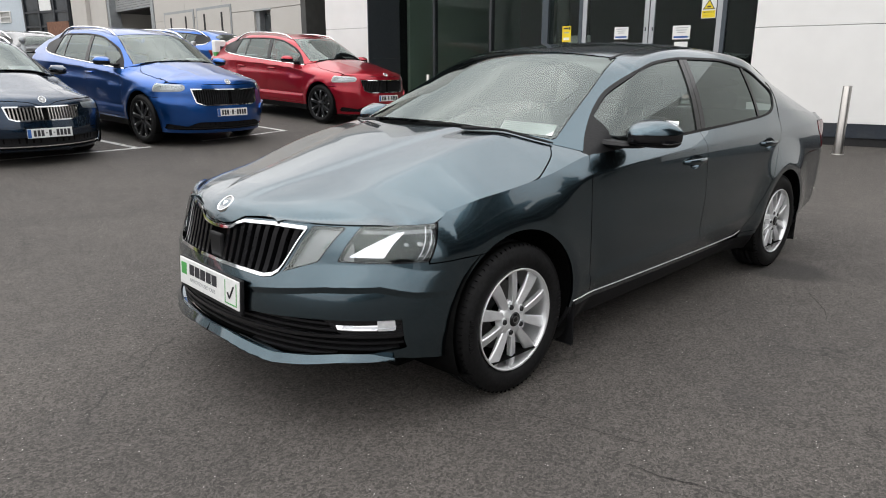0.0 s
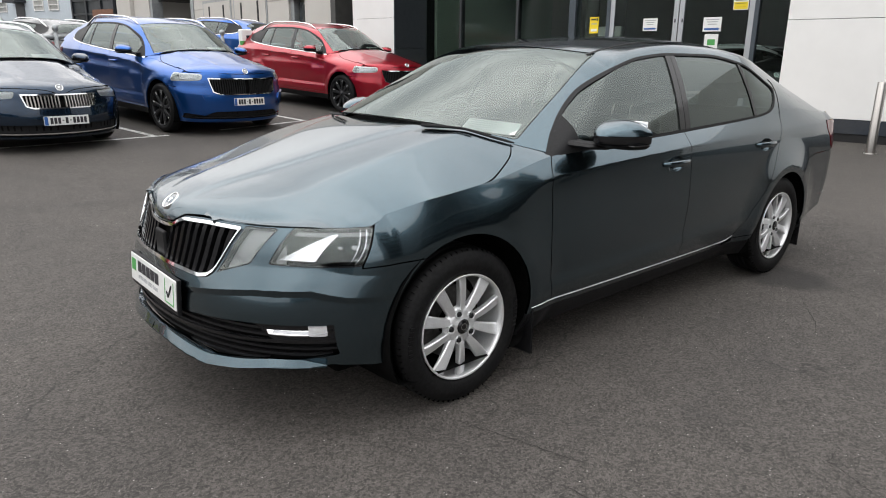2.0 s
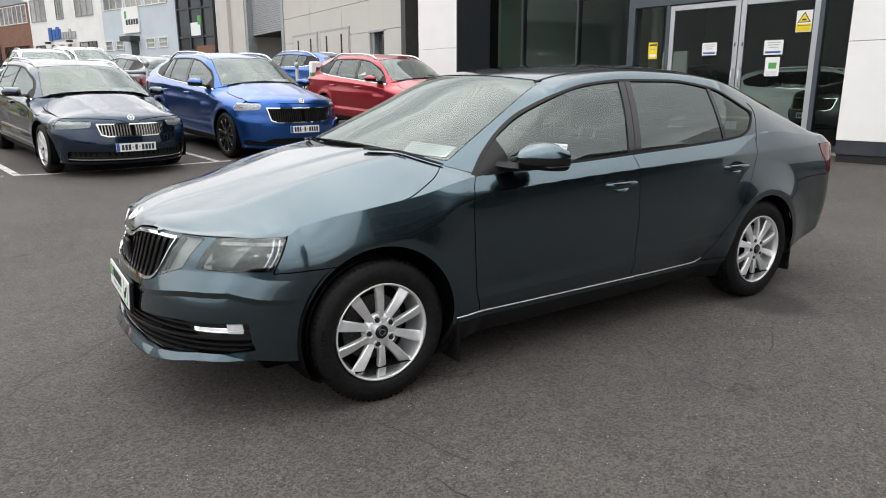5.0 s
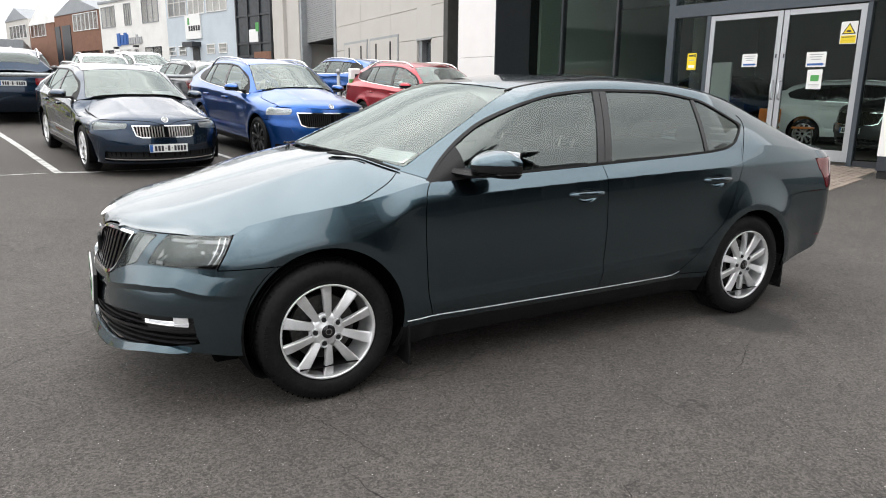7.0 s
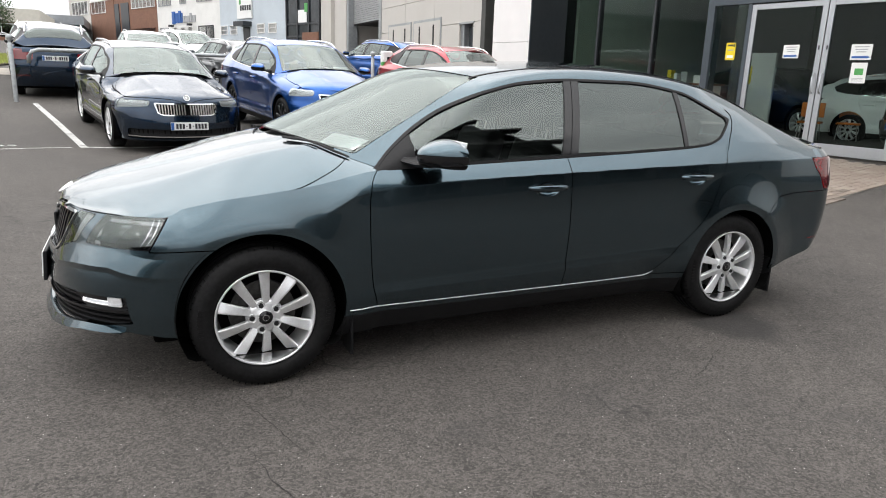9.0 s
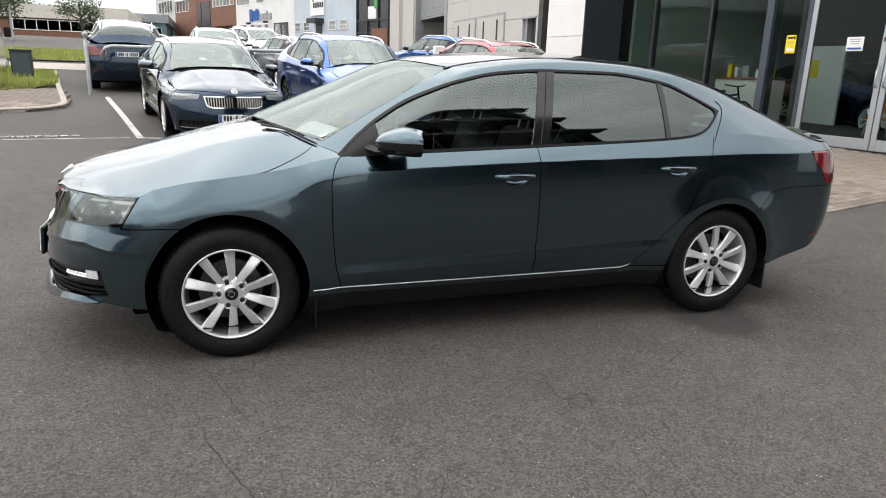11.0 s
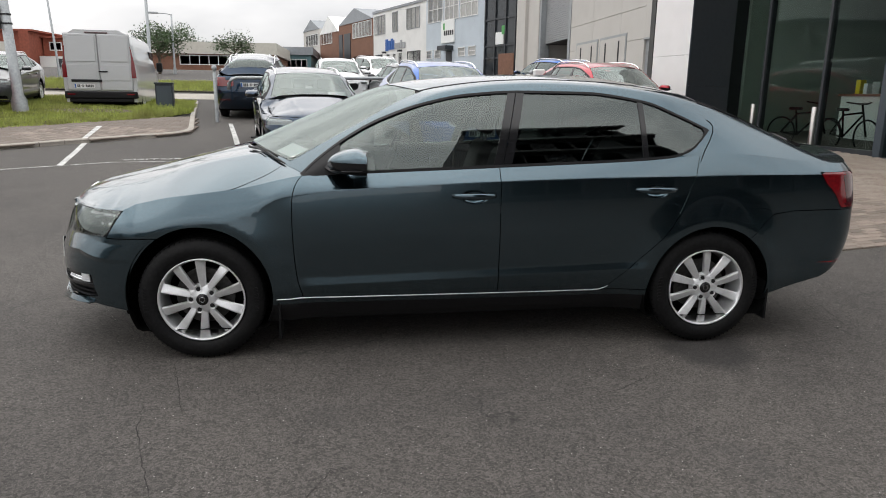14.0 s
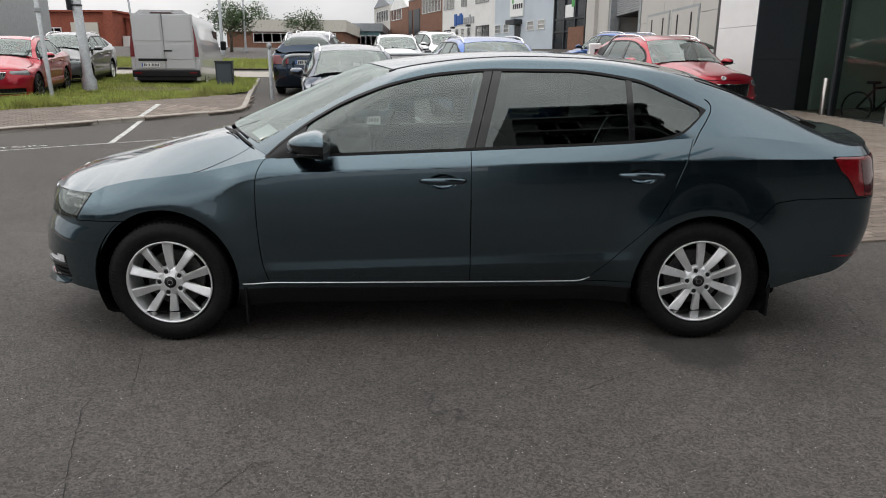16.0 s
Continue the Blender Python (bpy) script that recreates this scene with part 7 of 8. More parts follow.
tower = unit("glazed_stair_tower", "dark-framed glass stair tower between units", -4.4, 0.6, 9.0, FAR_GLASS)
for x in (-4.4, -2.9, -1.2, 0.5):
    rbox("mullion", tower, x - 0.08, x + 0.08, -0.12, 0.05, 2.0, 11.6, DARK_CLAD)
for z in (4.3, 5.3, 7.5, 9.7, 11.5):
    rbox("transom", tower, -4.4, 0.6, -0.1, 0.05, z - 0.07, z + 0.07, DARK_CLAD)
rbox("lower_wall", tower, -4.4, -2.0, -0.15, 0.1, 2.0, 4.6, BROWN_BRICK)
sg = rbox("window_sign", tower, -2.6, -1.3, -0.08, -0.03, 5.4, 6.4, PAPER, "white word shape of a shop sign")
rbox("sign_leaf", tower, -2.75, -2.3, -0.09, -0.03, 6.2, 6.9, INK_GREEN)
pale = unit("pale_blue_unit", "pale blue two-storey unit with small windows", 0.6, 12.7, 9.2, PALE_BLUE)
for x0, x1 in ((2.0, 5.2), (5.7, 8.4), (8.9, 12.2)):
    rwin(pale, x0, x1, 8.25, 10.6, 3, 1, PALE_GLASS)
for x0 in (2.3, 4.3, 9.4, 11.3):
    rwin(pale, x0, x0 + 1.2, 4.75, 5.45, 1, 1, PALE_GLASS)
rbox("entrance_canopy", pale, 6.6, 8.4, -0.9, 0.0, 5.35, 5.75, DARK_CLAD)
rbox("entrance_door", pale, 6.9, 8.1, -0.05, 0.05, 2.4, 5.3, DARK_CLAD)
sgn = rbox("wall_sign", pale, 6.3, 9.0, -0.16, -0.02, 6.05, 8.15, PAPER, "white square shop sign with a green leaf shape")
for k in range(5):
    rbox("bar", sgn, 8.35 - 0.42 * k, 8.05 - 0.42 * k + 0.0, -0.18, -0.155, 6.75, 7.2, INK_DARK)
rbox("leaf", sgn, 8.2, 8.5, -0.18, -0.155, 7.3, 7.9, INK_GREEN)
white_u = unit("white_unit", "white rendered two-storey shop with a blue word sign", 12.7, 27.8, 7.9, RENDER_WHITE)
for x0, x1 in ((14.3, 17.6), (20.2, 21.6), (24.0, 27.2)):
    rwin(white_u, x0, x1, 8.05, 10.1, 3, 0, PALE_GLASS, GALV)
rwin(white_u, 14.2, 17.4, 4.2, 5.6, 2, 0, FAR_GLASS, DARK_CLAD)
for x0 in (19.0, 20.8, 22.6):
    rwin(white_u, x0, x0 + 0.9, 4.2, 5.6, 1, 0, FAR_GLASS)
rwin(white_u, 25.0, 27.0, 3.6, 5.6, 2, 0, FAR_GLASS, DARK_CLAD)
logo = thing("shop_sign", None, "dark blue word sign on a white wall", "sign")
for k, (x0, x1, mt, z0, z1) in enumerate(((23.0, 23.7, INK_BLUE, 6.0, 7.3), (22.2, 22.8, INK_BLUE, 6.1, 7.1), (21.5, 22.05, INK_BLUE, 6.1, 7.3), (21.15, 21.35, INK_BLUE, 6.1, 7.1), (20.55, 20.95, INK_GREY, 6.1, 6.75), (20.0, 20.4, INK_GREY, 6.1, 6.75), (19.45, 19.85, INK_GREY, 6.1, 6.75), (18.95, 19.3, INK_GREY, 6.1, 7.0), (18.6, 18.8, INK_GREY, 6.1, 6.75), (18.05, 18.45, INK_GREY, 6.1, 6.75))):
    rbox("bar", logo, x0, x1, -0.12, -0.02, z0, z1, mt)
for x0 in (18.3, 22.9):
    rbox("floodlight", logo, x0, x0 + 0.5, -0.7, -0.3, 5.7, 5.9, INK_DARK)
brown = unit("brown_brick_unit", "brown brick unit with a grey gable", 27.9, 41.0, 7.5, BROWN_BRICK, 1.8)
rwin(brown, 28.4, 35.2, 8.15, 9.9, 6, 0, PALE_GLASS)
for x0, x1, z0, z1 in ((36.2, 38.7, 2.6, 8.9), (39.4, 40.9, 2.6, 8.9)):
    rbox("tall_door", brown, x0, x1, -0.08, 0.0, z0, z1, DARK_CLAD)
rwin(brown, 28.6, 35.0, 4.2, 5.8, 5, 0, FAR_GLASS, BROWN_BRICK)
wg = unit("white_gable_unit", "brick unit with a white gable", 41.2, 50.0, 6.9, BROWN_BRICK, 2.4, roof=RENDER_WHITE)
rwin(wg, 44.2, 49.4, 8.1, 9.5, 4, 0, PALE_GLASS)
fu = unit("grey_gable_unit", "grey gabled unit at the row's end", 50.2, 59.0, 7.9, GREY_BLOCK, 1.6)
rwin(fu, 51.0, 57.6, 8.2, 9.8, 5, 0, FAR_GLASS)


# far low buildings beyond the road
def shed(name, label, x0, x1, y0, y1, h, material, roof_h=0.5, roof=None, base=None):
    z = min(gz(x0, y0), gz(x1, y0)) - 0.2
    b = thing(name, None, label, "building")
    part("wall", box_bm(x0, x1, y0, y1, z, z + h), material, b)
    part("roof", box_bm(x0 - 0.3, x1 + 0.3, y0 - 0.3, y1 + 0.3, z + h, z + h + roof_h), roof or ROOF_GREY, b)
    return b, z


b, z = shed("red_brick_hall", "red brick hall with a cream roller door", -36.0, -27.1, 60.0, 75.0, 3.3, RED_BRICK, 0.15, RED_BRICK)
part("roller_door", box_bm(-31.0, -28.6, 59.85, 60.0, z, z + 2.4), CREAM, b)
part("pier", box_bm(-27.9, -27.1, 59.6, 60.0, z, z + 3.3), RED_BRICK, b)
for x0 in (-35.0, -33.2):
    window(b, Matrix.Translation((0, 59.94, 0)), x0, x0 + 1.2, z + 1.0, z + 1.9, 2)
part("end_gable", box_bm(-38.0, -36.05, 60.0, 70.0, z, z + 3.5), TEAL, b)
b, z = shed("red_brick_office", "lower red brick office with small windows", -27.0, -24.0, 62.0, 75.0, 2.9, RED_BRICK, 0.12, RED_BRICK)
for x0 in (-26.4, -25.2):
    window(b, Matrix.Translation((0, 61.94, 0)), x0, x0 + 0.9, z + 1.9, z + 2.5, 2)
part("low_wall", box_bm(-27.0, -24.0, 61.0, 61.9, z, z + 1.3), RENDER_WHITE, b)
part("dark_door", box_bm(-25.6, -24.8, 60.95, 61.02, z, z + 1.1), DARK_CLAD, b)
b, z = shed("long_warehouse", "long low brick warehouse with a cream fascia", -21.5, -8.4, 75.0, 95.0, 2.4, BROWN_BRICK, 1.25, CREAM)
window(b, Matrix.Translation((0, 74.94, 0)), -18.5, -9.4, z + 1.3, z + 2.2, 9)
b, z = shed("teal_shed", "teal clad shed with a band of glass", -12.5, -5.4, 90.0, 105.0, 3.2, TEAL, 1.0, ROOF_GREY)
window(b, Matrix.Translation((0, 89.94, 0)), -11.5, -6.0, z + 1.0, z + 2.6, 8)
gb = thing("grey_office", None, "grey clad office block with a band of windows", "building")
gm = frame_at(-18.9, 29.3, gz(-16, 30), -1.0, -0.28)
gm2 = gm @ Matrix.Diagonal((1, -1, 1, 1))
part("wall", move_bm(box_bm(0, 14, 0, 10, -0.5, 4.4), gm2), GALV, gb)
part("roof", move_bm(box_bm(-0.2, 14.2, -0.2, 10, 4.4, 4.7), gm2), ROOF_GREY, gb)
for x0 in (0.6, 3.4, 6.2):
    window(gb, gm2 @ Matrix.Translation((0, -0.06, 0)), x0, x0 + 2.2, 2.6, 3.7, 2, 0, PALE_GLASS)
for x0 in (1.4, 2.6):
    window(gb, gm2 @ Matrix.Translation((0, -0.06, 0)), x0, x0 + 0.7, 0.6, 1.4, 1)

# the tiered block across the yard, which the car's glass mirrors
def tiered_block(x0, x1, storeys, recede, per):
    tb = thing("tiered_block", None, "dark apartment block with stepped balconies across the yard", "building", "tiered blocks")
    for k in range(storeys):
        z0 = 0.3 + 2.5 * k
        e = x1 - recede * k
        part("storey", box_bm(x0, e, -21.0, -12.0, z0, z0 + 2.5), TOWER_BLOCK, tb)
        part("balcony_slab", box_bm(x0 - 0.02, e + 0.3, -12.0, -11.2, z0 + 2.25, z0 + 2.5), BALCONY, tb)
        for j in range(per):
            a = x0 + 0.8 + (e - x0) * j / per
            window(tb, Matrix.Translation((0, -11.94, 0)) @ Matrix.Diagonal((1, -1, 1, 1)), a, a + 0.6 * (e - x0) / per, z0 + 0.5, z0 + 2.0, 2, 0, FAR_GLASS, BALCONY)


tiered_block(-30.0, -9.0, 1, 0.0, 6)
tiered_block(3.3, 12.4, 6, 0.75, 3)
tiered_block(12.6, 31.0, 3, 1.1, 5)


# ---- trees ----
def tree(x, y, h, spread, seed, trunk=0.12, leaves=2600):
    rnd = random.Random(seed)
    t = thing("tree", pose(x, y, gz(x, y)), "leafy green broad-leaved tree", "tree", "roadside trees")
    bm = bmesh.new()
    tips = []
    tube_bm([(0, 0, -0.2), (0.05, 0, h * 0.25), (-0.03, 0.04, h * 0.5), (0, 0, h * 0.75)], [trunk, trunk * 0.8, trunk * 0.5, trunk * 0.2], 10, bm=bm)
    for i in range(11):
        a, z0 = rnd.uniform(0, 6.28), h * rnd.uniform(0.28, 0.6)
        r = spread * rnd.uniform(0.45, 0.85)
        end = Vector((r * math.cos(a), r * math.sin(a), z0 + h * rnd.uniform(0.12, 0.38)))
        mid = Vector((0.45 * end.x, 0.45 * end.y, z0 + 0.35 * (end.z - z0)))
        tube_bm([(0, 0, z0), mid, end], [trunk * 0.4, trunk * 0.25, trunk * 0.08], 6, bm=bm)
        tips += [end, mid.lerp(end, 0.6)]
    part("trunk", bm, BARK, t, smooth=True)
    tips += [Vector((0, 0, h * 0.85)), Vector((0, 0, h * 0.7))]
    verts, faces = [], []
    for i in range(leaves):
        c = rnd.choice(tips)
        p = c + Vector((rnd.gauss(0, 1), rnd.gauss(0, 1), rnd.gauss(0, 0.8))) * spread * 0.19
        s_ = rnd.uniform(0.04, 0.10) * spread / 1.6
        u = Vector((rnd.uniform(-1, 1), rnd.uniform(-1, 1), rnd.uniform(-0.6, 0.6))).normalized()
        v = u.cross(Vector((rnd.uniform(-1, 1), rnd.uniform(-1, 1), 1))).normalized()
        n = len(verts)
        verts += [p - u * s_, p - v * s_ * 0.55, p + u * s_, p + v * s_ * 0.55]
        faces.append((n, n + 1, n + 2, n + 3))
    link_mesh("crown", verts, faces, LEAF, t, smooth=False)


tree(-12.6, 45.0, 3.4, 1.7, 1, leaves=3200)
tree(-10.1, 60.0, 3.2, 1.9, 2)
tree(-18.5, 80.0, 5.6, 2.2, 3)
tree(-27.0, 95.0, 8.0, 2.6, 4)
tree(-3.0, 120.0, 5.6, 4.0, 5)


# ---- lamp posts, rails and small street things ----
def lamp_post(x, y, h, r, label, lean=0.0, arm=True, tapered=True):
    p = thing("street_lamp", pose(x, y, gz(x, y), 0, lean, 0), label, "street lamp")
    part("pole", lathe_bm([(r * 1.5, -0.2), (r * 1.5, 0.35), (r, 0.5), (r * (0.7 if tapered else 1), h), (0, h)], 20, 'z'), GALV, p, smooth=True)
    if arm:
        part("arm", tube_bm([(0, 0, h - 0.05), (-0.3, 0, h + 0.02), (-0.9, 0, h + 0.05)], 0.03, 8), GALV, p, smooth=True)
        part("lantern", box_bm(-1.5, -0.85, -0.12, 0.12, h, h + 0.12, 0.04), GALV, p)
    return p


lp = lamp_post(-7.79, 14.5, 8.0, 0.125, "thick grey galvanised lamp post in the grass", -2.0)
part("notice_plate", box_bm(-0.16, -0.13, -0.22, 0.05, 2.1, 2.75), DARK_CLAD, lp)
part("cable_tie", lathe_bm([(0.132, 2.2), (0.135, 2.22), (0.132, 2.24)], 20, 'z'), INK_DARK, lp)
part("cable_tie", lathe_bm([(0.132, 2.42), (0.135, 2.44), (0.132, 2.46)], 20, 'z'), INK_DARK, lp)
sp = thing("sign_post", pose(-7.47, 12.0, gz(-7.47, 12.0), 0, -1.5, 0), "slim grey steel post at the grass edge", "post")
part("pole", lathe_bm([(0.048, -0.2), (0.048, 3.2), (0, 3.2)], 16, 'z'), GALV, sp, smooth=True)
part("bracket", box_bm(-0.06, 0.06, -0.06, 0.06, 2.0, 2.1, 0.01), GALV, sp)
lamp_post(-11.75, 40.0, 8.5, 0.10, "tall grey street lamp beyond the road", 0.5)
lamp_post(-11.6, 45.0, 3.9, 0.07, "slender grey street lamp beyond the road", 0.5)
lamp_post(-15.0, 35.0, 7.5, 0.06, "thin street lamp behind a van", -3.0)

bar = thing("barrier_rail", None, "grey tubular rail on ball-topped posts", "barrier")
for x, y in ((-2.74, 13.53), (1.75, 13.9), (5.42, 14.0)):
    g = gz(x, y)
    p = part("post", move_bm(lathe_bm([(0.045, -0.1), (0.045, 1.2), (0.03, 1.22), (0.03, 1.25), (0.06, 1.29), (0.066, 1.33), (0.05, 1.38), (0.0, 1.39)], 20, 'z'), Matrix.Translation((x, y, g))), GALV, bar, smooth=True)
part("rail", tube_bm([(-2.45, 13.75, 1.35), (-2.44, 13.75, 1.50), (-2.38, 13.76, 1.60), (-2.25, 13.77, 1.64), (-0.5, 13.9, 1.66), (1.5, 13.9, 1.68), (2.1, 13.95, 1.70)], 0.045, 12), GALV, bar, smooth=True)
part("rail_leg", tube_bm([(2.1, 13.95, 0.5), (2.1, 13.95, 1.70)], 0.045, 12), GALV, bar, smooth=True)

bx = thing("utility_pillar", pose(-4.55, 15.75, gz(-4.55, 15.75), 0, 0, 8), "dark blue-grey utility pillar in tall grass", "utility box")
part("cabinet", box_bm(-0.23, 0.23, -0.16, 0.16, -0.1, 0.80, 0.012), PLINTH, bx)
part("cap", box_bm(-0.25, 0.25, -0.18, 0.18, 0.80, 0.84, 0.01), PLINTH, bx)
part("door_seam", box_bm(-0.19, 0.19, -0.165, -0.158, 0.05, 0.74), MULLION, bx)

ev = thing("charging_post", pose(5.1, 12.0, gz(5.1, 12.0)), "white and green car charging post", "charger")
part("column", box_bm(-0.13, 0.13, -0.09, 0.09, 0.0, 1.45, 0.03), WHITE_CLAD, ev)
part("green_panel", box_bm(-0.132, -0.06, -0.095, 0.02, 0.1, 1.2, 0.004), INK_GREEN, ev)
part("screen", box_bm(-0.02, 0.10, -0.095, -0.085, 1.1, 1.32), FAR_GLASS, ev)
part("cable", tube_bm([(0.13, -0.02, 1.0), (0.3, -0.05, 0.7), (0.34, -0.05, 0.3), (0.2, -0.04, 0.12), (0.14, -0.02, 0.5)], 0.018, 8), BLACK_TRIM, ev, smooth=True)


# ---- parked cars ----
def parked(name, label, m, paint, changes, style, wheel=None, h=0.05, plate=(3, 1, 4), face_plate=True, seats=True, group="parked cars"):
    sk = Skin(**changes)
    car = thing(name, m, label, "car", group)
    rep = dict(style.get("build", {}))
    made = build_car(car, sk, paint, h=h, **rep)
    s, wb = sk.s, sk.s["wheelbase"]
    wx, wy, wz = sk.warp
    us = made["bumper_us"]
    Wd = lambda P: np.abs(P[..., 1]) / wy
    zl = steps(0.16, style.get("top", 0.80), h / 2)
    gy, g0, g1 = style["grille"]
    lamp_y0, lamp_y1, lz0, lz1 = style["lamp"]
    grille = lambda P, V: np.minimum.reduce([g1 - 0.0 * V - V, V - g0 - 0.35 * np.clip(Wd(P) - gy * 0.75, 0, 1), gy - 0.25 * (g1 - V) - Wd(P)])
    lamp = lambda P, V: np.minimum.reduce([Wd(P) - lamp_y0 - 0.4 * (lz1 - V), V - lz0 - 0.10 * (lamp_y1 - Wd(P)), lz1 - V, -(P[..., 0] / wx) - style.get("wrap", 0.42), lamp_y1 - Wd(P)])
    if style.get("chin"):
        # a dark lower opening that steps up into angular pockets at the corners
        low = lambda P, V: np.minimum.reduce([V - 0.22, np.interp(Wd(P), [0, 0.48, 0.60, 0.80], [0.325, 0.325, 0.27, 0.30]) - V, 0.80 - Wd(P)])
    else:
        low = lambda P, V: np.minimum.reduce([V - 0.21, 0.35 - V, 0.74 - Wd(P)])
    for sd in (-1, 1):
        panel("front_bumper", us, zl, sk.body, [made["arch_f"], lambda U, V, P: np.where(P[..., 0] / wx > -0.455, 0.62, style.get("top", 0.80)) - V, lambda U, V, P: sk.lip(Wd(P)) - 0.004 - V, lambda U, V, P: V - 0.18,
              lambda U, V, P: -grille(P, V), lambda U, V, P: -lamp(P, V), lambda U, V, P: -low(P, V)], paint, car, side=sd)
        panel("lower_intake", us, steps(0.18, 0.40, 0.02), sk.body, [lambda U, V, P: low(P, V) + 0.02], BLACK_TRIM, car, offset=-0.03, thick=0.0, side=sd)
        panel("intake_bar", us, steps(0.235, 0.25, 0.008), sk.body, [lambda U, V, P: 0.74 - Wd(P)], style.get("bar", CHROME), car, offset=-0.004, thick=0.02, side=sd)
        if style.get("chin"):
            panel("corner_blade", us, steps(0.36, 0.60, 0.012), lambda a, z: sk.body(a, z) + np.stack([0.10 * np.clip(0.47 - z, -0.1, 0.1), 0 * z, 0 * z], -1), [lambda U, V, P: Wd(P) - 0.60 - 0.5 * np.abs(V - 0.47), lambda U, V, P: 0.84 - Wd(P), lambda U, V, P: V - 0.38 - 0.25 * (Wd(P) - 0.6), lambda U, V, P: 0.53 + 0.12 * (Wd(P) - 0.6) - V], paint, car, offset=0.020, thick=0.03, side=sd)
        hl = thing("headlamp")
        hl.parent = car
        zz = steps(lz0 - 0.02, lz1 + 0.02, 0.012)
        panel("housing", us, zz, sk.body, [lambda U, V, P: lamp(P, V)], LAMP_GREY, hl, offset=-0.018 + style.get("lift", 0.0), thick=0.0, side=sd)
        panel("reflector", us, zz, sk.body, [lambda U, V, P: lamp(P, V) - 0.02, lambda U, V, P: V - lz0 - 0.025], LAMP_SOFT, hl, offset=-0.02 + 1.2 * style.get("lift", 0.0), thick=0.01, side=sd)
        panel("lens", us, zz, sk.body, [lambda U, V, P: lamp(P, V) - 0.003], GLASS_CLEAR, hl, offset=0.5 * style.get("lift", 0.0), thick=0.0, side=sd)
        panel("grille_back", us, steps(g0 - 0.02, g1 + 0.02, 0.015), sk.body, [lambda U, V, P: grille(P, V)], UNDERBODY, car, offset=-0.03, thick=0.0, side=sd)
        panel("grille_frame", steps(sk.a0 - 1.0, -0.4, 0.012), steps(g0 - 0.03, g1 + 0.03, 0.008), sk.body, [lambda U, V, P: grille(P, V) + 0.004, lambda U, V, P: 0.011 - grille(P, V)], CHROME, car, "chrome grille frame", offset=0.006, thick=0.015, side=sd)
        n = style["ribs"]
        for k in range(n):
            yk = 0.04 + (gy - 0.06) * k / max(n - 1, 1)
            panel("grille_rib", steps(sk.a0 - 1.0, -0.4, 0.009), steps(g0, g1, 0.03), sk.body, [lambda U, V, P: grille(P, V) - 0.010, lambda U, V, P, yk=yk: 0.007 - np.abs(Wd(P) - yk)], style.get("rib", CHROME), car, offset=-0.008, thick=0.03, side=sd)
        mirror(car, sk, sd, paint, x=0.74 * wx, y=0.985 * wy, z=1.03 * wz)
        for x in (1.375, 2.345):
            y = float(sk.half_width(x, 0.85)) * wy
            hd = move_bm(box_bm(-0.11, 0.11, -0.004, 0.03, -0.016, 0.016, 0.010), Matrix.Diagonal((1, sd, 1, 1)))
            part("door_handle", move_bm(hd, Matrix.Translation((x * wx, sd * y, 0.85 * wz))), paint, car, smooth=True)
        for x in (0.0, wb):
            wr = wheel or dict(radius=0.34, rim_r=0.235)
            build_wheel(car, x * wx, sd * (0.785 * wy), wr["radius"], sd, detail=False, turn=7 * x, **{k: v for k, v in wr.items() if k != "radius"}, radius=wr["radius"])
        if style.get("rails"):
            pts = []
            for t in range(12):
                x = 1.15 + (style["rails"] - 1.15) * t / 11
                z = float(sk.cabin_z(np.array(x), np.array(0.56))) + (0.035 if 0 < t < 11 else 0.0)
                pts.append((x * wx, sd * 0.56 * wy, z * wz))
            part("roof_rail", tube_bm(pts, 0.016, 8), style.get("rail", CHROME), car, "bright roof rail", smooth=True)
    xn = float(sk.nose(np.array(0.44)))
    if face_plate:
        number_plate(car, pose((xn - 0.012) * wx, 0, style.get("plate_z", 0.44) * wz, -4, 0, -90), plate)
        emblem(car, pose(style.get("badge_x", -0.83) * wx, 0, style.get("badge_z", 0.745) * wz, -35, 0, -90), 0.045)
        part("price_card", move_bm(box_bm(-0.06, 0.06, -0.15, 0.15, 0, 0.004), pose(0.58 * wx, -0.42 * wy, 1.06 * wz, 0, -22, 0)), PAPER, car, "white card on the dashboard")
    else:
        xt = float(sk.tail(np.array(0.8)))
        number_plate(car, pose((xt + 0.008) * wx, 0, 0.80 * wz, 0, 0, 90), plate)
        tl = lambda P, V: np.minimum.reduce([V - 0.76, 0.90 - V, Wd(P) - 0.42])
        for sd in (-1, 1):
            panel("tail_lamp_strip", steps(sk.a1 + 0.15, sk.a1 + 1.0, 0.03), steps(0.74, 0.92, 0.02), sk.body, [lambda U, V, P: tl(P, V)], LAMP_RED, car, "red tail lamp", offset=0.006, thick=0.01, side=sd)
            panel("bumper_reflector", steps(sk.a1 + 0.2, sk.a1 + 0.7, 0.05), steps(0.44, 0.47, 0.015), sk.body, [], LAMP_DARKRED, car, offset=0.006, thick=0.01, side=sd)
    if seats:
        cabin_inside(car, wx, SEAT)
    return car


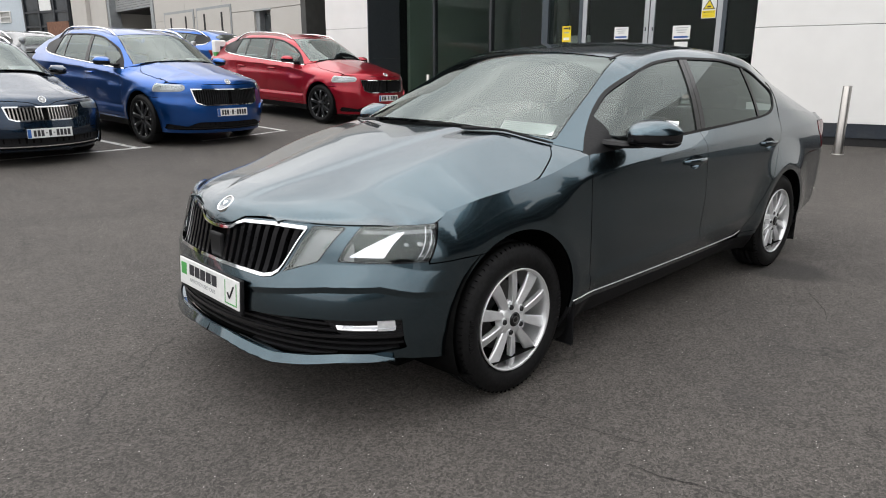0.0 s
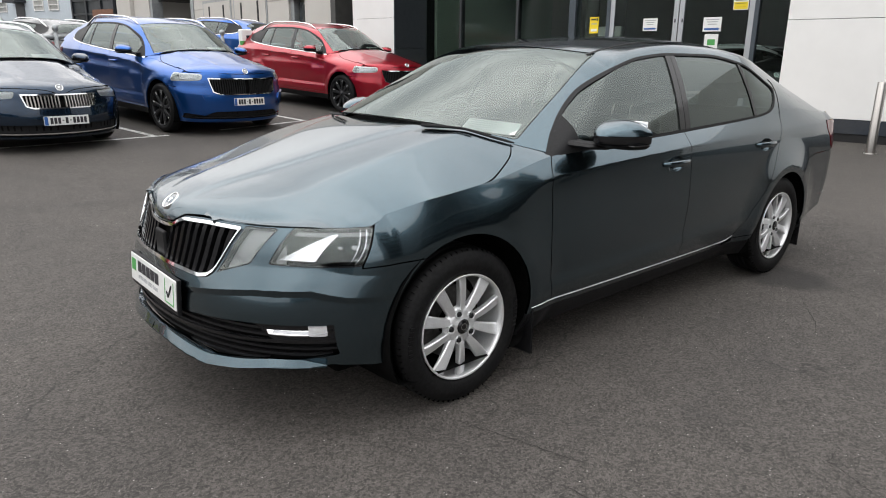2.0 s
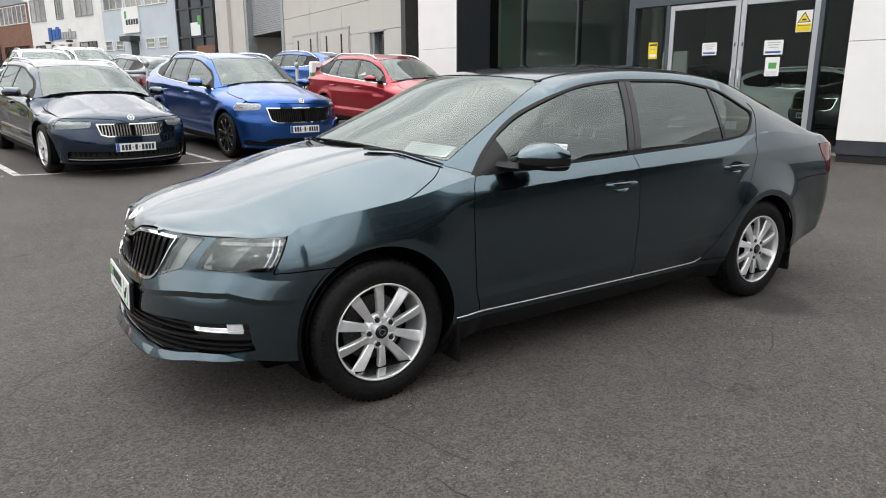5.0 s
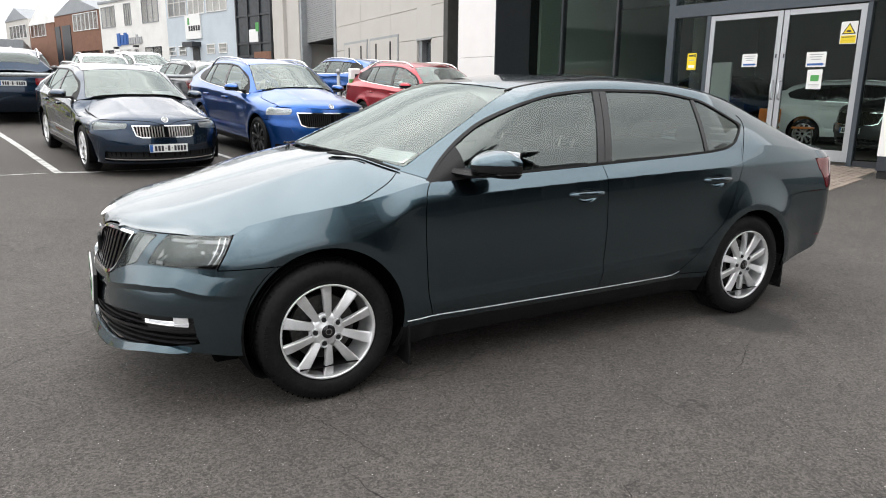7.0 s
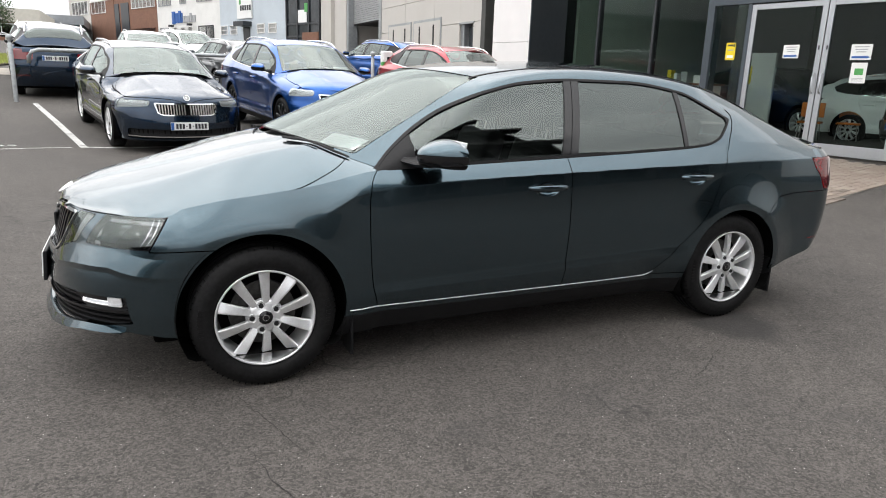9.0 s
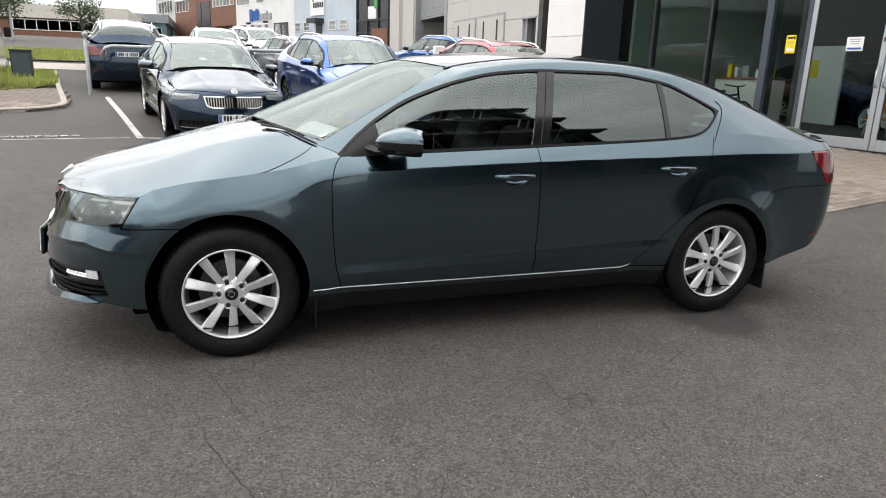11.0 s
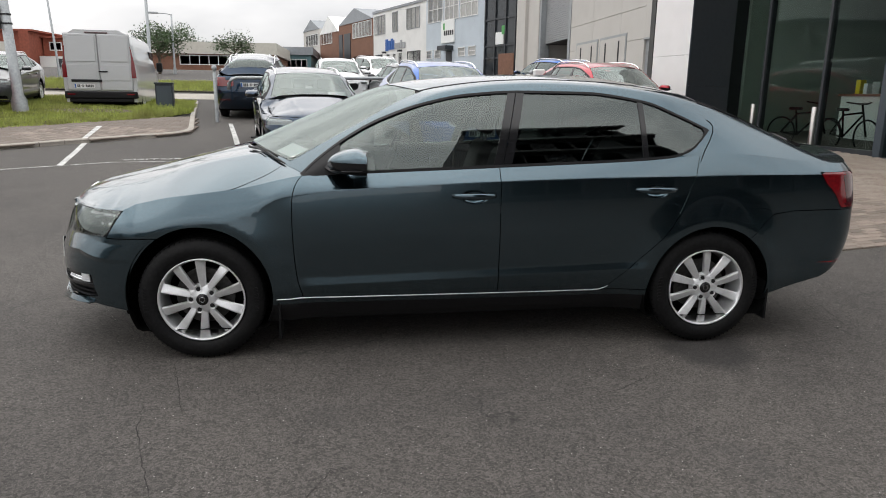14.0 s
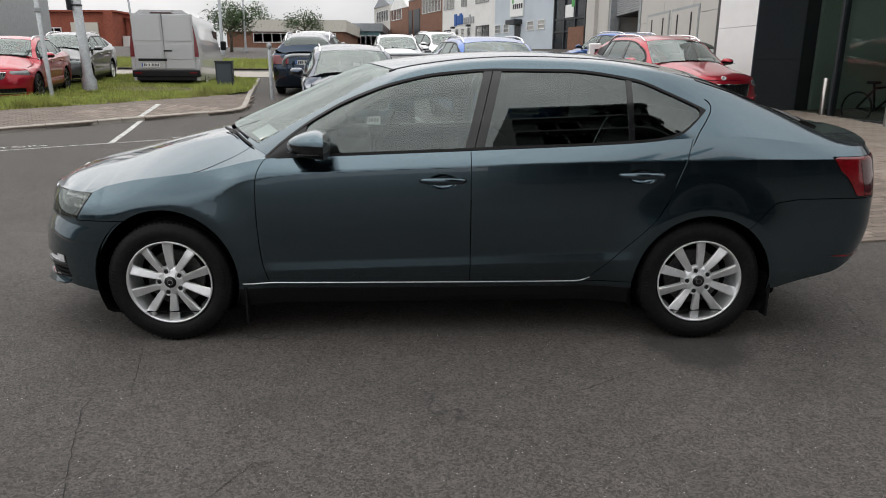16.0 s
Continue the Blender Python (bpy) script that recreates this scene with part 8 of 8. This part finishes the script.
ESTATE = dict(
    roof=[(-0.3, 0.87), (0.0, 0.99), (0.15, 1.06), (0.55, 1.232), (0.95, 1.39), (1.2, 1.428), (1.5, 1.455), (2.0, 1.465), (2.5, 1.455), (3.0, 1.42), (3.3, 1.36), (3.45, 1.27), (3.62, 1.05)],
    dlo_lo=[(0.5, 0.932), (0.86, 0.95), (1.56, 0.98), (2.26, 1.01), (2.8, 1.045), (3.1, 1.085), (3.22, 1.18)],
    dlo_hi=[(0.5, 0.94), (0.59, 1.02), (0.74, 1.125), (0.91, 1.215), (1.14, 1.297), (1.37, 1.343), (1.8, 1.365), (2.3, 1.355), (2.8, 1.325), (3.05, 1.28), (3.22, 1.19)],
    rear_glass=(3.28, 3.52), ztop=[(-0.3, 0.77), (-0.16, 0.782), (0.13, 0.812), (0.29, 0.855), (0.40, 0.915), (0.5, 0.935), (0.86, 0.952), (1.56, 0.980), (2.26, 1.012), (2.8, 1.04), (3.35, 1.03)])
LONG_ESTATE = dict(ESTATE, warp=(1.045, 1.03, 1.01))
SUV = dict(ESTATE, warp=(1.02, 1.04, 1.12), arch=0.375, arch_z=(0.315, 0.315), base_z=0.2,
           ztop=[(-0.3, 0.84), (-0.16, 0.86), (0.13, 0.895), (0.29, 0.915), (0.40, 0.93), (0.5, 0.937), (0.86, 0.952), (1.56, 0.980), (2.26, 1.012), (2.8, 1.04), (3.35, 1.03)],
           bonnet=[(-0.885, 0.56), (-0.87, 0.72), (-0.85, 0.795), (-0.81, 0.845), (-0.7, 0.888), (-0.6, 0.914), (-0.48, 0.938), (-0.15, 1.0), (0.1, 1.042), (0.3, 1.066), (0.5, 1.08)],
           crown=[(-0.8, 0.0), (-0.6, 0.03), (-0.4, 0.06), (-0.3, 0.075)], nose=[(0.14, -0.80), (0.22, -0.87), (0.40, -0.905), (0.55, -0.90), (0.72, -0.875), (0.80, -0.85), (0.86, -0.82)],
           lip=[(0.0, 0.80), (0.3, 0.805), (0.5, 0.81), (0.74, 0.825), (0.9, 0.83)], shut=[(-0.6, 0.74), (0.1, 0.742), (0.20, 0.722), (0.28, 0.690), (0.35, 0.645), (0.42, 0.58)], edge_from=0.32)
SALOON_FACE = dict(grille=(0.42, 0.54, 0.70), lamp=(0.46, 0.86, 0.62, 0.735), ribs=11, rib=STEEL, rails=3.0, build=dict(chrome_dlo=True), plate_z=0.40, badge_z=0.775, badge_x=-0.80)
SUV_FACE = dict(wrap=0.30, lift=0.022, grille=(0.54, 0.54, 0.745), lamp=(0.58, 0.93, 0.685, 0.795), top=0.84, chin=True, ribs=16, rib=BLACK_TRIM, rails=3.0, bar=BLACK_GLOSS, build=dict(chrome_dlo=True), plate_z=0.45, badge_z=0.835, badge_x=-0.825)


def on_ground(x, y, ang):
    """A pose on the yard, leaning with it along the car."""
    c, s_ = math.cos(radians(ang)), math.sin(radians(ang))
    g0, g1 = gz(x, y), gz(x + 2.75 * c, y + 2.75 * s_)
    return pose(x, y, g0, 0, 0, ang) @ pose(0, 0, 0, 0, -math.degrees(math.atan2(g1 - g0, 2.75)), 0)


parked("estate_car", "dark navy estate car with chrome grille ribs and roof rails", on_ground(0.08, 7.62, 100.5), PAINT_NAVY, LONG_ESTATE, SALOON_FACE, dict(radius=0.33, rim_r=0.228, spokes=5))
parked("blue_suv", "bright blue sport utility car with black grille", on_ground(2.68, 8.02, 99), PAINT_BLUE, SUV, SUV_FACE, dict(radius=0.36, rim_r=0.262, spokes=9, style="dark", rim_mat=ALLOY_DARK))
parked("red_suv", "bright red sport utility car with black grille", on_ground(6.30, 8.75, 98), PAINT_RED, SUV, SUV_FACE, dict(radius=0.36, rim_r=0.262, spokes=9, style="dark", rim_mat=ALLOY_DARK))
parked("navy_suv", "dark blue sport utility car seen from behind", on_ground(-2.25, 18.1, -86), PAINT_NAVY, SUV, SUV_FACE, dict(radius=0.36, rim_r=0.25, spokes=5), face_plate=False, h=0.07)
parked("white_suv", "white sport utility car parked behind a navy one", on_ground(-3.2, 24.0, -84), PAINT_WHITE, SUV, SUV_FACE, dict(radius=0.36, rim_r=0.25, spokes=5), face_plate=False, h=0.09, seats=False)
parked("silver_estate", "grey estate car with red tail lamps", on_ground(2.0, 19.5, -78), PAINT_DARK, ESTATE, SALOON_FACE, dict(radius=0.33, rim_r=0.228, spokes=5), face_plate=False, h=0.08)
parked("blue_hatch_suv", "mid blue sport utility car seen from behind", on_ground(7.0, 20.8, -70), PAINT_BLUE, SUV, SUV_FACE, dict(radius=0.35, rim_r=0.25, spokes=5), face_plate=False, h=0.08)
parked("pale_hatch", "pale grey car behind a charging post", on_ground(8.3, 19.8, -75), PAINT_SILVER, ESTATE, SALOON_FACE, dict(radius=0.32, rim_r=0.21, spokes=5), face_plate=False, h=0.09, seats=False)
parked("white_mpv", "white car with a sloping windscreen in a further row", on_ground(0.2, 19.6, 95), PAINT_WHITE, dict(SUV, warp=(1.0, 1.02, 1.06)), SUV_FACE, dict(radius=0.34, rim_r=0.22, spokes=5), h=0.09)
parked("white_small_van", "small white van in a further row", on_ground(2.2, 24.5, 110), PAINT_WHITE, dict(SUV, warp=(1.0, 1.02, 1.1)), SUV_FACE, dict(radius=0.34, rim_r=0.22, spokes=5), h=0.1, seats=False)
parked("red_hatchback", "red hatchback parked beside the grass island", on_ground(-8.72, 12.1, 104), PAINT_RED, dict(ESTATE, warp=(0.92, 0.98, 0.99), roof=[(-0.3, 0.87), (0.0, 0.99), (0.15, 1.06), (0.55, 1.25), (0.95, 1.40), (1.4, 1.46), (1.9, 1.46), (2.4, 1.42), (2.9, 1.30), (3.3, 1.12), (3.62, 1.0)]), SALOON_FACE, dict(radius=0.32, rim_r=0.225, spokes=7, style="dark", rim_mat=ALLOY_DARK), h=0.06)
parked("dark_hatchback", "dark grey hatchback behind a red one", on_ground(-9.55, 16.4, 100), PAINT_DARK, dict(ESTATE, warp=(0.9, 0.96, 1.03)), SALOON_FACE, dict(radius=0.31, rim_r=0.2, spokes=5), h=0.08)
parked("far_white_suv", "white car on the far road", on_ground(-10.1, 28.0, -84), PAINT_WHITE, SUV, SUV_FACE, dict(radius=0.34, rim_r=0.22, spokes=5), face_plate=False, h=0.1, seats=False)


# ---- the silver van ----
def van(m):
    v = thing("panel_van", m, "silver panel van with tall red tail lamps on the grass", "van")
    # x rearward; the rear face stands at x = 0 and looks to +x
    sec = spline([(0.0, 0.955), (0.5, 0.985), (1.0, 0.975), (1.45, 0.90), (1.75, 0.845), (1.93, 0.77), (1.99, 0.60)])
    L = 4.6
    rows = []
    bm = bmesh.new()
    outline = [(float(sec(z)), z) for z in np.linspace(0.0, 1.99, 16)]
    outline = [(y, z + 0.02) for y, z in outline]
    full = [(-y, z) for y, z in outline] + [(y, z) for y, z in outline[::-1]]
    for x, k, dz in ((0.0, 0.975, 0.0), (-0.05, 0.99, 0.0), (-0.4, 1.0, 0.0), (-2.6, 1.0, 0.0), (-3.4, 0.99, -0.03), (-4.1, 0.97, -0.75), (-4.6, 0.93, -1.0), (-4.85, 0.82, -1.1)):
        rows.append([bm.verts.new((x, y * k, 0.28 + z * (1.0 if dz == 0 else max(0.2, (1.99 + dz) / 1.99)))) for y, z in full])
    n = len(full)
    for a, b in zip(rows, rows[1:]):
        for i in range(n):
            bm.faces.new((a[i], a[(i + 1) % n], b[(i + 1) % n], b[i]))
    bm.faces.new(rows[0])
    bm.faces.new(rows[-1])
    bmesh.ops.recalc_face_normals(bm, faces=list(bm.faces))
    body = part("body", bm, PAINT_SILVER, v, smooth=False)
    for sd in (-1, 1):
        # rear doors with pressed upper panels
        y0, y1 = (0.006, 0.86) if sd > 0 else (-0.86, -0.006)
        d = part("rear_door", box_bm(0.0, 0.035, y0, y1, 0.62, 2.19, 0.03), PAINT_SILVER, v)
        part("pressed_panel", box_bm(0.03, 0.048, min(y0, y1) + 0.05, max(y0, y1) - 0.05, 1.42, 2.12, 0.016, 3), PAINT_SILVER, d)
        part("lower_panel", box_bm(0.03, 0.042, min(y0, y1) + 0.05, max(y0, y1) - 0.05, 0.90, 1.34, 0.012, 3), PAINT_SILVER, d)
        lamp = bmesh.new()
        pts = [(0.84, 0.98), (0.965, 0.98), (0.955, 1.25), (0.90, 1.62), (0.86, 1.85), (0.845, 1.85), (0.865, 1.55), (0.845, 1.25)]
        fr_ = [lamp.verts.new((0.03, sd * y, z)) for y, z in pts]
        bk = [lamp.verts.new((-0.06, sd * y, z)) for y, z in pts]
        lamp.faces.new(fr_)
        lamp.faces.new(bk[::-1])
        for i in range(len(pts)):
            lamp.faces.new((fr_[i], fr_[(i + 1) % 8], bk[(i + 1) % 8], bk[i]))
        bmesh.ops.recalc_face_normals(lamp, faces=list(lamp.faces))
        part("tail_lamp", lamp, LAMP_RED, v, "tall red tail lamp")
        part("bumper_reflector", box_bm(0.045, 0.07, sd * 0.78 - 0.1, sd * 0.78 + 0.1, 0.50, 0.54, 0.004), LAMP_RED, v)
        build_wheel(v, -0.95, sd * 0.86, 0.34, sd, radius=0.34, rim_r=0.21, detail=False)
        build_wheel(v, -3.9, sd * 0.86, 0.34, sd, radius=0.34, rim_r=0.21, detail=False)
        part("mirror", box_bm(-3.75, -3.55, sd * 1.08 - 0.09, sd * 1.08 + 0.09, 1.25, 1.55, 0.04), BLACK_TRIM, v)
        part("side_window", box_bm(-3.45, -2.75, sd * 0.90 - 0.02, sd * 0.90 + 0.02, 1.45, 1.85, 0.01), FAR_GLASS, v)
    part("rear_bumper", box_bm(-0.2, 0.06, -0.96, 0.96, 0.40, 0.60, 0.03), BLACK_TRIM, v)
    part("lower_bumper", box_bm(-0.15, 0.03, -0.85, 0.85, 0.30, 0.40, 0.02), BLACK_TRIM, v)
    part("door_handle", box_bm(0.035, 0.06, -0.02, 0.22, 1.13, 1.17, 0.008), BLACK_TRIM, v)
    part("plate_light_bar", box_bm(0.035, 0.065, -0.75, 0.05, 0.86, 0.93, 0.01), BLACK_TRIM, v)
    part("roof_lamp", box_bm(-0.03, 0.045, -0.30, 0.30, 2.19, 2.23, 0.01), LAMP_DARKRED, v)
    number_plate(v, pose(0.045, -0.42, 0.75, 0, 0, 90), (2, 1, 5))
    part("underside", box_bm(-4.6, -0.2, -0.8, 0.8, 0.25, 0.4), UNDERBODY, v)
    return v


van(pose(-6.53, 16.65, gz(-6.25, 16.75) - 0.10, 0, 0, -83))


# ---- behind the showroom glass ----
def in_show(u, w, ang):
    return SH @ pose(u, w, 0.0, 0, 0, ang)


parked("white_showroom_estate", "white estate car inside the showroom", in_show(2.6, 3.6, 178), PAINT_WHITE, ESTATE, SALOON_FACE, dict(radius=0.32, rim_r=0.22, spokes=5), h=0.08, group="showroom cars")
parked("black_showroom_suv", "black sport utility car inside the showroom", in_show(1.9, 2.0, 60), PAINT_BLACK, SUV, SUV_FACE, dict(radius=0.35, rim_r=0.25, spokes=5), h=0.08, group="showroom cars")
parked("navy_showroom_suv", "dark navy car inside the showroom", in_show(-1.2, 4.2, 165), PAINT_NAVY, SUV, SUV_FACE, dict(radius=0.35, rim_r=0.25, spokes=5), h=0.08, group="showroom cars")


def bicycle(m):
    b = thing("bicycle", m, "black bicycle leaning inside the showroom window", "bicycle")
    for x in (-0.5, 0.5):
        part("wheel", move_bm(lathe_bm([(0.32 + 0.018 * math.cos(a), 0.018 * math.sin(a)) for a in [2 * math.pi * i / 8 for i in range(8)]], 36, 'y', closed=True), Matrix.Translation((x, 0, 0.34))), RUBBER, b, smooth=True)
        bm = bmesh.new()
        for k in range(9):
            a = math.pi * k / 9
            tube_bm([(x - 0.31 * math.cos(a), 0, 0.34 - 0.31 * math.sin(a)), (x + 0.31 * math.cos(a), 0, 0.34 + 0.31 * math.sin(a))], 0.003, 4, bm=bm)
        part("spokes_and_hub", bm, STEEL, b)
    for p in ([(-0.5, 0, 0.34), (-0.12, 0, 0.30)], [(-0.12, 0, 0.30), (-0.2, 0, 0.82)], [(-0.12, 0, 0.30), (0.33, 0, 0.74)], [(-0.18, 0, 0.74), (0.32, 0, 0.80)], [(0.5, 0, 0.34), (0.3, 0, 0.95)], [(-0.5, 0, 0.34), (-0.18, 0, 0.72)]):
        part("tube", tube_bm(p, 0.02, 8), BLACK_GLOSS, b, smooth=True)
    part("saddle", box_bm(-0.34, -0.08, -0.06, 0.06, 0.82, 0.88, 0.025), BLACK_TRIM, b)
    part("handlebar", tube_bm([(0.2, -0.28, 1.0), (0.3, -0.1, 0.97), (0.3, 0.1, 0.97), (0.2, 0.28, 1.0)], 0.014, 8), BLACK_TRIM, b, smooth=True)


bicycle(SH @ pose(-4.0, 0.55, 0.0, 0, 0, 12))
bicycle(SH @ pose(-3.2, 0.9, 0.0, 0, 0, -8))
for u, w in ((-0.6, 2.2), (-0.1, 2.8)):
    ch = thing("orange_chair", SH @ pose(u, w, 0.0, 0, 0, 20), "orange plastic chair on metal legs in the showroom", "chair", "orange chairs")
    part("seat", box_bm(-0.22, 0.22, -0.22, 0.22, 0.43, 0.47, 0.015), ORANGE, ch)
    part("backrest", box_bm(-0.22, 0.22, 0.19, 0.23, 0.55, 0.85, 0.015), ORANGE, ch)
    for lx in (-0.19, 0.19):
        for ly in (-0.19, 0.19):
            part("leg", tube_bm([(lx * 0.85, ly * 0.85, 0.43), (lx * 1.1, ly * 1.1, 0.0)], 0.011, 8), STEEL, ch)
dk = thing("display_stand", SH @ pose(-2.6, 3.2, 0.0), "white display stand with leaflets in the showroom", "stand")
part("panel", box_bm(-0.5, 0.5, -0.04, 0.04, 0.0, 1.9, 0.01), WHITE_CLAD, dk)
part("foot", box_bm(-0.5, 0.5, -0.25, 0.25, 0.0, 0.03), GALV, dk)
part("leaflet", box_bm(-0.35, -0.05, -0.05, -0.04, 1.2, 1.6), SIGN_YELLOW, dk)

wc = thing("white_counter", SH @ pose(-3.75, 2.3, 0.0, 0, 0, 8), "white counter with boxes on a dark top in the showroom", "counter")
part("body", box_bm(-0.7, 0.7, -0.3, 0.3, 0.0, 1.12, 0.01), WHITE_CLAD, wc)
part("top", box_bm(-0.75, 0.75, -0.35, 0.35, 1.12, 1.17, 0.008), BROWN_BRICK, wc)
for x, w, h_, mt in ((-0.45, 0.10, 0.30, SIGN_YELLOW), (-0.28, 0.08, 0.22, PAPER), (-0.05, 0.16, 0.26, INK_GREY), (0.3, 0.2, 0.18, PAPER), (0.52, 0.09, 0.28, SIGN_YELLOW)):
    bx_ = thing("brochure_box", SH @ pose(-3.75, 2.3, 0.0, 0, 0, 8) @ pose(x, -0.05, 1.17), "small box of brochures on a counter", "box", "brochure boxes")
    part("box", box_bm(-w / 2, w / 2, -0.1, 0.1, 0.0, h_, 0.004), mt, bx_)

# ---- the grey car that the camera passes ----
CAR = grey_car()
